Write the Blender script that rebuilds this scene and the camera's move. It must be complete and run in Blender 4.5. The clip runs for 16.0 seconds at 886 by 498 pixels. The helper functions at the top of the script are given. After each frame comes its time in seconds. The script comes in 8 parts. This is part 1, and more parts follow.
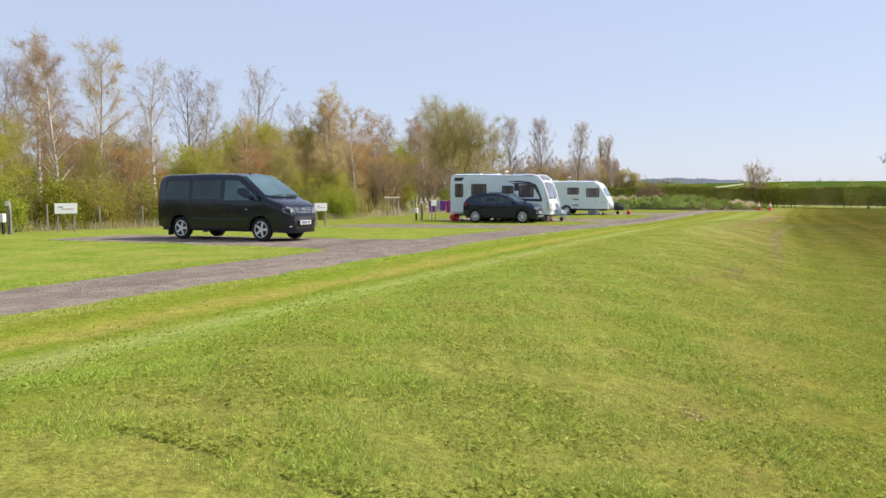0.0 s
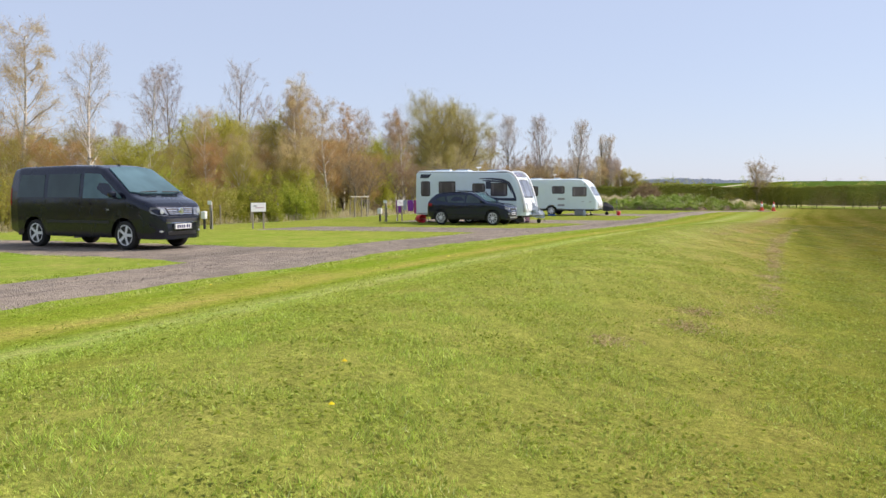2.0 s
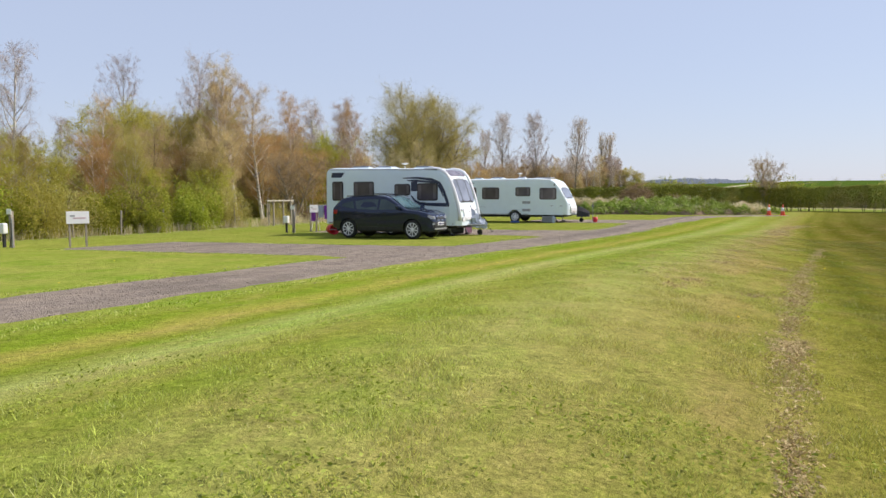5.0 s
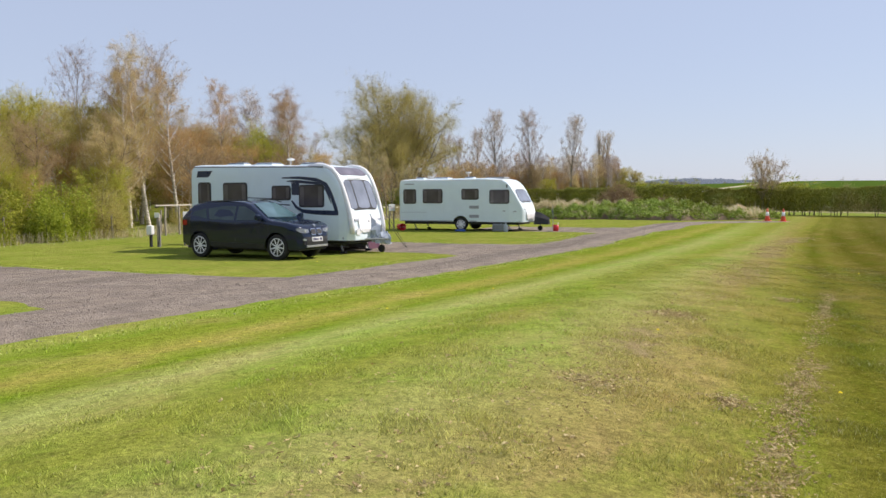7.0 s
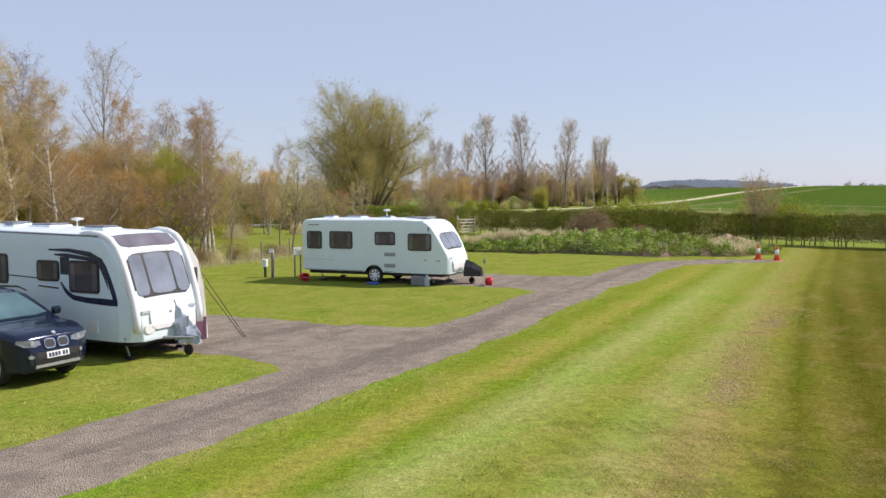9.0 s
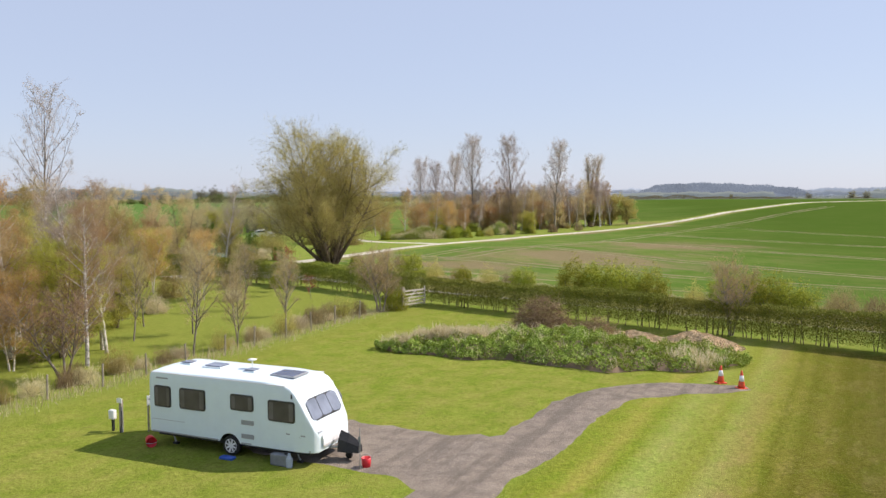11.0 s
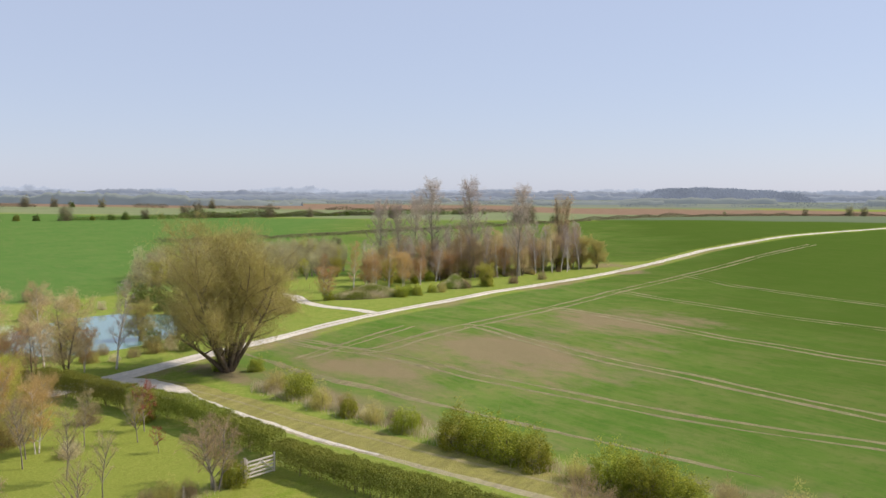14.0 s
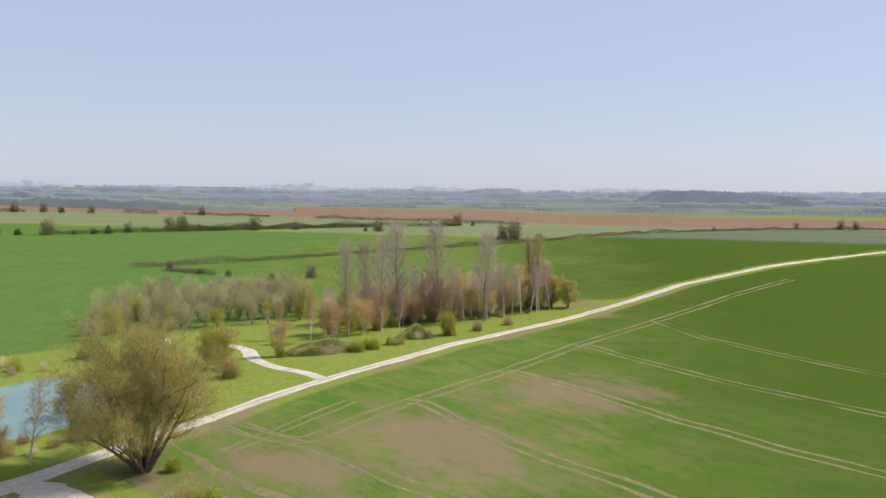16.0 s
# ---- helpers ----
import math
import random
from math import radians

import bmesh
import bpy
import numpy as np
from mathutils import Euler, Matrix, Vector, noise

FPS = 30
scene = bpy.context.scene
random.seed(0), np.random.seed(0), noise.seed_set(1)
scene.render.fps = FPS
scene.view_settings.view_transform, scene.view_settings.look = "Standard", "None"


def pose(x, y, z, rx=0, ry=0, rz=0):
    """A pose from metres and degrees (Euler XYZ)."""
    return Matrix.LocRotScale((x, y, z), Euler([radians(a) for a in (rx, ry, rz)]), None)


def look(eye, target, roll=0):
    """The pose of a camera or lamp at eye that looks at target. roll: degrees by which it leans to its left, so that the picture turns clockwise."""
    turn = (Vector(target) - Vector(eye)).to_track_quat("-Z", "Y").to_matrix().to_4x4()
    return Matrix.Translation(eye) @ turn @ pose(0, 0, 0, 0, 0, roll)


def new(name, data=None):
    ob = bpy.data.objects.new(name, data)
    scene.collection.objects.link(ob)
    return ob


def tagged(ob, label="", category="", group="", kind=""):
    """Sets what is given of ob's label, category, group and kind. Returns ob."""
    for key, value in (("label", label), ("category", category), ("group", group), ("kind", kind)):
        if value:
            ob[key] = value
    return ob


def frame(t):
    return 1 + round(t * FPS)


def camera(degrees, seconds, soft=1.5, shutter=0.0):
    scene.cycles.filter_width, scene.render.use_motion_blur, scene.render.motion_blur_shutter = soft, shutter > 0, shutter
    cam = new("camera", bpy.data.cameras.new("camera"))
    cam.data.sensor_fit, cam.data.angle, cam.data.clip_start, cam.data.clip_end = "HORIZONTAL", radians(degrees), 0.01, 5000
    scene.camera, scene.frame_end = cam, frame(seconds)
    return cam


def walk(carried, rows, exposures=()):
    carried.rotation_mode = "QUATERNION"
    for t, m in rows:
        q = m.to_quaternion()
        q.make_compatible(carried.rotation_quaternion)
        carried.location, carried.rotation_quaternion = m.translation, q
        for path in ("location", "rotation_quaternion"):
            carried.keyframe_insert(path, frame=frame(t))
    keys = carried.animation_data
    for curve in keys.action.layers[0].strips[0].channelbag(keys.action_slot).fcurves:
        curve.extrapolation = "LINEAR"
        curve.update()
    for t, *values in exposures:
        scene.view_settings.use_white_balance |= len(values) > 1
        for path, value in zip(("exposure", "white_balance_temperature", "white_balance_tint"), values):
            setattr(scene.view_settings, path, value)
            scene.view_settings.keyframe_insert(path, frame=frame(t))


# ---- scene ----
cam = camera(57.0, 16.0, 1.5)
METRES, EYE, TILT, LEAN, TURN = 69.0, 1.6, -4.05, 0.2, 0.0
ROWS = [
    (0.0, 0.0, 0.0, 0.0, 0.0, 0.0, -0.0),
    (0.5, 0.0075, 0.0178, 0.0011, 0.1, 0.02, -0.01),
    (1.0, 0.0164, 0.0345, 0.0022, 0.17, 0.02, -0.05),
    (1.5, 0.0241, 0.0516, 0.0028, 0.27, 0.02, -0.03),
    (2.0, 0.0308, 0.0704, 0.0034, 0.35, 0.03, -0.02),
    (2.5, 0.0373, 0.0903, 0.0044, 0.46, 0.05, 0.04),
    (3.0, 0.0438, 0.1111, 0.0065, 0.53, 0.05, 0.03),
    (3.5, 0.0518, 0.1328, 0.0085, 0.63, 0.06, 0.02),
    (4.0, 0.0615, 0.1557, 0.0103, 0.7, 0.1, 0.05),
    (6.5, 0.1205, 0.2879, 0.021, 1.14, 0.07, 0.09),
    (7.0, 0.1326, 0.3161, 0.0238, 1.23, 0.08, 0.07),
    (7.5, 0.1447, 0.3443, 0.0279, 1.33, 0.08, 0.1),
    (8.0, 0.1578, 0.3721, 0.0335, 1.43, 0.1, 0.09),
    (8.5, 0.1713, 0.3983, 0.0425, 1.54, 0.12, 0.16),
    (9.0, 0.184, 0.4236, 0.0551, 1.63, 0.12, 0.1),
    (11.5, 0.2598, 0.5295, 0.1524, 2.03, 0.05, -0.2),
    (12.0, 0.2808, 0.5464, 0.175, 2.1, -0.01, -0.25),
    (12.5, 0.3036, 0.563, 0.1992, 2.21, -0.07, -0.32),
    (13.0, 0.3273, 0.5793, 0.2246, 2.31, -0.1, -0.35),
    (13.5, 0.3508, 0.5958, 0.252, 2.3, -0.13, -0.51),
    (14.0, 0.376, 0.6102, 0.2818, 2.37, -0.15, -0.61),
    (14.5, 0.4014, 0.6244, 0.3159, 2.4, -0.22, -0.69),
    (15.0, 0.4247, 0.6371, 0.3507, 2.35, -0.29, -0.8),
    (15.5, 0.4493, 0.6492, 0.3863, 2.38, -0.37, -0.86),
    (16.0, 0.4732, 0.6591, 0.4213, 2.39, -0.46, -1.0),
]
walk(cam, [(t, pose(0, 0, EYE, TILT, LEAN, TURN) @ pose(METRES * x, METRES * y, METRES * z, 90 + pitch, roll, yaw)) for t, x, y, z, yaw, pitch, roll in ROWS], exposures=[(0.0, 0.68, 6750, 17), (4.0, 0.62, 6750, 17), (7.0, 0.52, 6750, 17), (9.0, 0.52, 6750, 17), (11.5, 0.63, 6750, 17), (12.5, 0.58, 6750, 17), (14.5, 0.50, 6750, 17), (16.0, 0.48, 6750, 17)])

# ---- sky, sun ----
SUN_DIR = Vector((0.95, 0.30, 1.0)).normalized()          # towards the sun
world = bpy.data.worlds.new("sky")
scene.world = world
world.use_nodes = True
wn = world.node_tree.nodes
sky = wn.new("ShaderNodeTexSky")
sky.sky_type, sky.sun_disc = "NISHITA", False
sky.sun_elevation = math.asin(SUN_DIR.z)
sky.sun_rotation = math.atan2(SUN_DIR.x, SUN_DIR.y)
sky.air_density, sky.dust_density, sky.ozone_density = 1.0, 0.35, 2.5
veil = wn.new("ShaderNodeMix")                 # thin even haze over the clear sky
veil.data_type = "RGBA"
veil.inputs[0].default_value = 0.76
veil.inputs[7].default_value = (3.45, 4.2, 5.5, 1)
world.node_tree.links.new(sky.outputs[0], veil.inputs[6])
world.node_tree.links.new(veil.outputs[2], wn["Background"].inputs[0])
wn["Background"].inputs[1].default_value = 0.10
sun = new("sun", bpy.data.lights.new("sun", "SUN"))
sun.data.energy, sun.data.angle, sun.data.color = 3.6, radians(0.5), (1.0, 0.95, 0.87)
sun.matrix_world = look((0, 0, 60), Vector((0, 0, 60)) - SUN_DIR)



# ---- terrain ----
def sm(a, b, x):
    u = np.clip((np.asarray(x, float) - a) / (b - a), 0, 1)
    return u * u * (3 - 2 * u)


def height(x, y):
    """Height of the land: camp meadow with a low bank, crop field with a swell, far rise."""
    x, y = np.asarray(x, float), np.asarray(y, float)
    z = 0.17 - 0.33 * sm(22, 50, y) + 0.2 * sm(72, 96, y)
    n = 0.917 * x - 0.40 * y
    z = z + 0.42 * np.exp(-(((n + 2.8) / 2.4) ** 2)) * (1 - sm(14, 62, y))
    z = z + 0.7 * np.exp(-(((x - 24) / 22) ** 2 + ((y - 142) / 22) ** 2))
    z = z + 4.6 * sm(30, 125, x) * sm(150, 290, y) * (1 - sm(420, 700, y))
    z = z + 3.0 * sm(260, 420, y) * (1 - sm(600, 1200, y)) * (1 - sm(30, 125, x))
    z = z - 0.9 * np.exp(-((((x + 21) / 9.5) ** 2 + ((y - 143) / 14) ** 2) ** 3))      # pond basin
    return z


def gz(x, y):
    return float(height(x, y))


def lane(s, n):
    """Camp coordinates to the world: s along the gravel road, n across it."""
    return 0.42 * s + 0.907 * n, 0.907 * s - 0.42 * n


# ---- mesh helpers ----
def mesh_of(name, verts, faces, smooth=False):
    me = bpy.data.meshes.new(name)
    verts = np.ascontiguousarray(verts, np.float32)
    faces = np.asarray(faces, np.int32)
    k = faces.shape[1]
    me.vertices.add(len(verts))
    me.vertices.foreach_set("co", verts.ravel())
    me.loops.add(faces.size)
    me.loops.foreach_set("vertex_index", faces.ravel())
    me.polygons.add(len(faces))
    me.polygons.foreach_set("loop_start", np.arange(0, faces.size, k, dtype=np.int32))
    if smooth:
        me.polygons.foreach_set("use_smooth", np.ones(len(faces), bool))
    me.update(calc_edges=True)
    return me


def link(name, me, material, parent=None, label="", kind=""):
    ob = new(name, me)
    if material is not None and not me.materials:
        me.materials.append(material)
    if parent is not None:
        ob.parent = parent
    return tagged(ob, label=label, kind=kind)


def part(name, bm, material, parent, label="", smooth=False):
    me = bpy.data.meshes.new(name)
    bmesh.ops.recalc_face_normals(bm, faces=bm.faces)
    bm.to_mesh(me)
    bm.free()
    if smooth:
        me.polygons.foreach_set("use_smooth", np.ones(len(me.polygons), bool))
    return link(name, me, material, parent, label)


def thing(name, x, y, z, rz, label, category, group="", kind=""):
    ob = new(name)
    ob.empty_display_size = 0.2
    ob.matrix_world = pose(x, y, z, 0, 0, rz)
    return tagged(ob, label, category, group, kind)


def box(bm, x0, x1, y0, y1, z0, z1, bevel=0.0, m=None):
    r = bmesh.ops.create_cube(bm, size=1.0)
    vs = r["verts"]
    bmesh.ops.scale(bm, vec=(x1 - x0, y1 - y0, z1 - z0), verts=vs)
    bmesh.ops.translate(bm, vec=((x0 + x1) / 2, (y0 + y1) / 2, (z0 + z1) / 2), verts=vs)
    if bevel:
        es = list({e for v in vs for e in v.link_edges})
        r = bmesh.ops.bevel(bm, geom=es, offset=bevel, segments=2, affect="EDGES", profile=0.5)
        vs = list({v for f in r["faces"] for v in f.verts} | {v for v in vs if v.is_valid})
    if m is not None:
        bmesh.ops.transform(bm, matrix=m, verts=vs)
    return bm


def rod(bm, a, b, r0, r1=None, n=8):
    """A tapered round bar from a to b."""
    a, b = Vector(a), Vector(b)
    r1 = r0 if r1 is None else r1
    m = Matrix.Translation((a + b) / 2) @ (b - a).to_track_quat("Z", "Y").to_matrix().to_4x4()
    bmesh.ops.create_cone(bm, cap_ends=True, segments=n, radius1=r0, radius2=r1, depth=(b - a).length, matrix=m)
    return bm


def lathe(bm, profile, axis="z", seg=24, m=None):
    """Turns (radius, height) pairs round an axis."""
    rings = []
    for r, h in profile:
        ring = []
        for i in range(seg):
            a = 2 * math.pi * i / seg
            p = (r * math.cos(a), r * math.sin(a), h) if axis == "z" else (r * math.cos(a), h, r * math.sin(a))
            ring.append(bm.verts.new(m @ Vector(p) if m is not None else p))
        rings.append(ring)
    for p, q in zip(rings, rings[1:]):
        for i in range(seg):
            bm.faces.new((p[i], p[(i + 1) % seg], q[(i + 1) % seg], q[i]))
    for ring in (rings[0], rings[-1]):
        if len({v.co.to_tuple(4) for v in ring}) > 2:
            bm.faces.new(ring)
    return bm


def plate(bm, outline, fn, depth):
    """A plate whose outline (u, v) is laid by fn(u, v, lift) with its front at lift = depth."""
    front = [bm.verts.new(fn(u, v, depth)) for u, v in outline]
    back = [bm.verts.new(fn(u, v, -0.01)) for u, v in outline]
    bm.faces.new(front)
    bm.faces.new(back[::-1])
    for i in range(len(outline)):
        j = (i + 1) % len(outline)
        bm.faces.new((front[i], back[i], back[j], front[j]))
    return bm


def rounded(u0, u1, v0, v1, r, k=4):
    out = []
    for cu, cv, a0 in ((u1 - r, v1 - r, 0), (u0 + r, v1 - r, 90), (u0 + r, v0 + r, 180), (u1 - r, v0 + r, 270)):
        for i in range(k + 1):
            a = radians(a0 + 90 * i / k)
            out.append((cu + r * math.cos(a), cv + r * math.sin(a)))
    return out


# ---- materials ----
class Mat:
    """A small builder for node materials."""

    def __init__(self, name, rough=0.7, metal=0.0, spec=0.5):
        self.m = bpy.data.materials.new(name)
        self.m.use_nodes = True
        self.t = self.m.node_tree
        self.b = self.t.nodes["Principled BSDF"]
        self.b.inputs["Roughness"].default_value = rough
        self.b.inputs["Metallic"].default_value = metal
        self.b.inputs["Specular IOR Level"].default_value = spec
        self.pos = None

    def node(self, kind, **ins):
        n = self.t.nodes.new(kind)
        for k, v in ins.items():
            n.inputs[k.replace("_", " ")].default_value = v
        return n

    def join(self, a, b):
        self.t.links.new(a, b)

    def coords(self, world_space=True):
        if self.pos is None:
            self.pos = self.node("ShaderNodeNewGeometry").outputs["Position"] if world_space else self.node("ShaderNodeTexCoord").outputs["Object"]
        return self.pos

    def noise(self, scale, detail=4.0, rough=0.6, stretch=None, turn=0.0, world_space=True):
        n = self.node("ShaderNodeTexNoise", Scale=scale, Detail=detail, Roughness=rough)
        src = self.coords(world_space)
        if stretch:
            mp = self.node("ShaderNodeMapping")
            mp.vector_type = "TEXTURE"
            mp.inputs["Rotation"].default_value = (0, 0, radians(-turn))
            mp.inputs["Scale"].default_value = [1 / q for q in stretch]
            self.join(src, mp.inputs["Vector"])
            src = mp.outputs[0]
        self.join(src, n.inputs["Vector"])
        return n.outputs["Fac"]

    def ramp(self, fac, *stops):
        r = self.node("ShaderNodeValToRGB")
        el = r.color_ramp.elements
        while len(el) < len(stops):
            el.new(0.5)
        for e, (p, c) in zip(el, stops):
            e.position, e.color = p, (*c, 1) if not isinstance(c, (int, float)) else (c, c, c, 1)
        self.join(fac, r.inputs[0])
        return r.outputs[0]

    def mix(self, fac, a, b, how="MIX"):
        n = self.node("ShaderNodeMix")
        n.data_type, n.blend_type = "RGBA", how
        for k, v in ((0, fac), (6, a), (7, b)):
            if hasattr(v, "is_linked"):
                self.join(v, n.inputs[k])
            else:
                n.inputs[k].default_value = v if k == 0 else (*v, 1)
        return n.outputs[2]

    def math(self, op, a, b=0.0):
        n = self.node("ShaderNodeMath")
        n.operation = op
        for i, v in enumerate((a, b)):
            if hasattr(v, "is_linked"):
                self.join(v, n.inputs[i])
            else:
                n.inputs[i].default_value = v
        return n.outputs[0]

    def color(self, c):
        if hasattr(c, "is_linked"):
            self.join(c, self.b.inputs["Base Color"])
        else:
            self.b.inputs["Base Color"].default_value = (*c, 1)
        return self

    def bump(self, h, strength=0.3, dist=0.02):
        n = self.node("ShaderNodeBump", Strength=strength, Distance=dist)
        self.join(h, n.inputs["Height"])
        self.join(n.outputs[0], self.b.inputs["Normal"])
        return self

    def attr(self, name):
        n = self.node("ShaderNodeAttribute")
        n.attribute_name = name
        return n


def plain(name, c, rough=0.5, metal=0.0, spec=0.5, vary=0.15, scale=6.0, coat=0.0):
    """A nearly even surface with faint dirt and unevenness."""
    k = Mat(name, rough, metal, spec)
    f = k.noise(scale, 5, 0.65, world_space=False)
    lo, hi = [v * (1 - vary) for v in c], [min(1, v * (1 + vary)) for v in c]
    k.color(k.ramp(f, (0.3, lo), (0.7, hi)))
    r = k.ramp(k.noise(scale * 3, 3, 0.6, world_space=False), (0.3, max(0, rough - 0.06)), (0.7, min(1, rough + 0.08)))
    k.join(r, k.b.inputs["Roughness"])
    k.b.inputs["Coat Weight"].default_value = coat
    return k.m


def foliage(name, dark, light, extra=None, rough=0.75, glow=0.35, shade=0.3):
    """Leaves: every island its own shade, with some light passing through."""
    k = Mat(name, rough, 0, 0.25)
    isl = k.node("ShaderNodeNewGeometry").outputs["Random Per Island"]
    stops = [(0.0, dark), (0.6, light)] + ([(0.97, extra)] if extra else [])
    c = k.ramp(isl, *stops)
    big = k.noise(0.35, 3, 0.6)
    c = k.mix(k.ramp(big, (0.35, 0.0), (0.7, shade)), c, dark)
    oi = k.node("ShaderNodeObjectInfo").outputs["Random"]
    hs = k.node("ShaderNodeHueSaturation")
    k.join(c, hs.inputs["Color"])
    k.join(k.math("ADD", k.math("MULTIPLY", oi, 0.03), 0.485), hs.inputs["Hue"])
    k.join(k.math("ADD", k.math("MULTIPLY", oi, 0.4), 0.8), hs.inputs["Value"])
    k.color(hs.outputs[0])
    tr = k.node("ShaderNodeBsdfTranslucent")
    k.join(hs.outputs[0], tr.inputs["Color"])
    mx = k.node("ShaderNodeMixShader")
    mx.inputs[0].default_value = glow
    k.join(k.b.outputs[0], mx.inputs[1])
    k.join(tr.outputs[0], mx.inputs[2])
    k.join(mx.outputs[0], k.t.nodes["Material Output"].inputs["Surface"])
    return k.m


def bark(name, c, dark, scale=8.0, band=None):
    k = Mat(name, 0.85, 0, 0.2)
    f = k.noise(scale, 6, 0.7, stretch=(1, 1, 0.35) if not band else (0.6, 0.6, 3.0), world_space=False)
    k.color(k.ramp(f, (0.38, dark), (0.55, c)))
    k.bump(f, 0.5, 0.02)
    return k.m


def lawn_bands(k):
    """Colour of the mown lawn: long mowing bands beside the road, worn olive turf further out."""
    sp = k.node("ShaderNodeSeparateXYZ")
    k.join(k.coords(), sp.inputs[0])
    across = k.math("SUBTRACT", k.math("MULTIPLY", sp.outputs[0], 0.907), k.math("MULTIPLY", sp.outputs[1], 0.42))
    ahead = k.math("MINIMUM", k.math("ADD", k.math("MULTIPLY", sp.outputs[0], 0.42), k.math("MULTIPLY", sp.outputs[1], 0.907)), 62.0)
    skew = k.math("MULTIPLY", k.math("MULTIPLY", k.math("SUBTRACT", ahead, 41.0), 0.055), k.ramp(k.math("DIVIDE", k.math("ADD", across, 9.0), 16.0), (0.30, 0.0), (0.50, 1.0)))
    drift = k.math("ADD", k.math("MULTIPLY", k.math("SUBTRACT", k.noise(0.16, 3, 0.5), 0.5), 0.35), k.math("MULTIPLY", k.math("SUBTRACT", k.noise(1.3, 5, 0.7), 0.5), 0.55))
    place = k.math("DIVIDE", k.math("ADD", k.math("ADD", k.math("ADD", across, skew), drift), 9.0), 16.0)
    bands = ((-8.6, (0.185, 0.230, 0.024)), (-7.4, (0.190, 0.240, 0.023)), (-6.7, (0.290, 0.275, 0.050)), (-6.1, (0.170, 0.230, 0.018)), (-5.3, (0.320, 0.360, 0.090)), (-4.5, (0.255, 0.300, 0.048)), (-4.0, (0.230, 0.265, 0.035)),
             (-3.3, (0.310, 0.330, 0.080)), (-2.4, (0.310, 0.265, 0.072)), (-1.75, (0.240, 0.235, 0.036)), (-1.25, (0.130, 0.136, 0.014)), (-0.80, (0.195, 0.180, 0.028)), (-0.2, (0.112, 0.112, 0.012)), (0.5, (0.170, 0.150, 0.025)), (1.1, (0.105, 0.102, 0.012)),
             (2.1, (0.138, 0.124, 0.024)), (3.0, (0.094, 0.098, 0.013)), (4.5, (0.110, 0.108, 0.020)), (7.0, (0.112, 0.140, 0.018)))
    strip = k.ramp(place, *[((n + 9.0) / 16.0, c) for n, c in bands])
    green = k.ramp(k.noise(0.9, 4, 0.6), (0.35, (0.192, 0.276, 0.030)), (0.65, (0.280, 0.318, 0.056)))
    c = k.mix(k.ramp(place, (0.035, 0.0), (0.075, 1.0)), green, strip)
    # fresh green clumps and straw-coloured moss, a pace or two long
    fresh = k.noise(0.85, 7, 0.72, stretch=(1.0, 0.45, 1.0), turn=24.8)
    straw = k.noise(1.25, 7, 0.74, stretch=(1.0, 0.40, 1.0), turn=24.8)
    c = k.mix(k.ramp(fresh, (0.49, 0.0), (0.58, 0.62)), c, k.mix(1.0, c, (0.76, 1.0, 0.60), "MULTIPLY"))
    return k.mix(k.ramp(straw, (0.52, 0.0), (0.62, 0.55)), c, k.mix(1.0, k.mix(0.35, c, (0.28, 0.245, 0.09)), (1.25, 1.10, 1.25), "MULTIPLY"))


def lawn_level(k):
    """Lawn colour factor: darker towards the outer side of the camp and further ahead."""
    sp = k.node("ShaderNodeSeparateXYZ")
    k.join(k.coords(), sp.inputs[0])
    across = k.math("SUBTRACT", k.math("MULTIPLY", sp.outputs[0], 0.907), k.math("MULTIPLY", sp.outputs[1], 0.42))
    ahead = k.math("ADD", k.math("MULTIPLY", sp.outputs[0], 0.42), k.math("MULTIPLY", sp.outputs[1], 0.907))
    f = k.ramp(k.math("DIVIDE", k.math("ADD", across, 9.0), 16.0), (0.03, 1.0), (0.12, 1.16), (0.28, 1.06), (0.43, 0.98), (0.56, 0.90), (0.75, 0.84))
    f = k.mix(1.0, f, k.ramp(k.math("DIVIDE", ahead, 60.0), (0.50, 1.0), (0.80, 0.86)), "MULTIPLY")
    return k.mix(1.0, f, (1.03, 1.0, 1.20), "MULTIPLY")


def blade_turf():
    """Grass blades: the lawn's own bands, every blade its own shade, fresh green where the sward is thick."""
    k = Mat("lawn_blades", 0.7, 0, 0.25)
    c = lawn_bands(k)
    sp = k.node("ShaderNodeSeparateXYZ")
    k.join(k.coords(), sp.inputs[0])
    ahead = k.math("DIVIDE", k.math("ADD", k.math("MULTIPLY", sp.outputs[0], 0.42), k.math("MULTIPLY", sp.outputs[1], 0.907)), 30.0)
    c = k.mix(k.ramp(ahead, (0.30, 0.75), (0.90, 0.15)), c, k.ramp(ahead, (0.25, (0.265, 0.365, 0.046)), (0.55, (0.330, 0.375, 0.062))))
    c = k.mix(1.0, c, lawn_level(k), "MULTIPLY")
    isl = k.node("ShaderNodeNewGeometry").outputs["Random Per Island"]
    c = k.mix(1.0, c, k.ramp(isl, (0.0, 0.85), (0.5, 1.40), (0.9, 2.1)), "MULTIPLY")
    # a few blades straw-pale, their glinting tips put into the colour
    c = k.mix(k.ramp(isl, (0.93, 0.0), (0.98, 0.7)), c, (0.62, 0.60, 0.34))
    k.color(c)
    tr = k.node("ShaderNodeBsdfTranslucent")
    k.join(c, tr.inputs["Color"])
    mx = k.node("ShaderNodeMixShader")
    mx.inputs[0].default_value = 0.4
    k.join(k.b.outputs[0], mx.inputs[1])
    k.join(tr.outputs[0], mx.inputs[2])
    k.join(mx.outputs[0], k.t.nodes["Material Output"].inputs["Surface"])
    return k.m


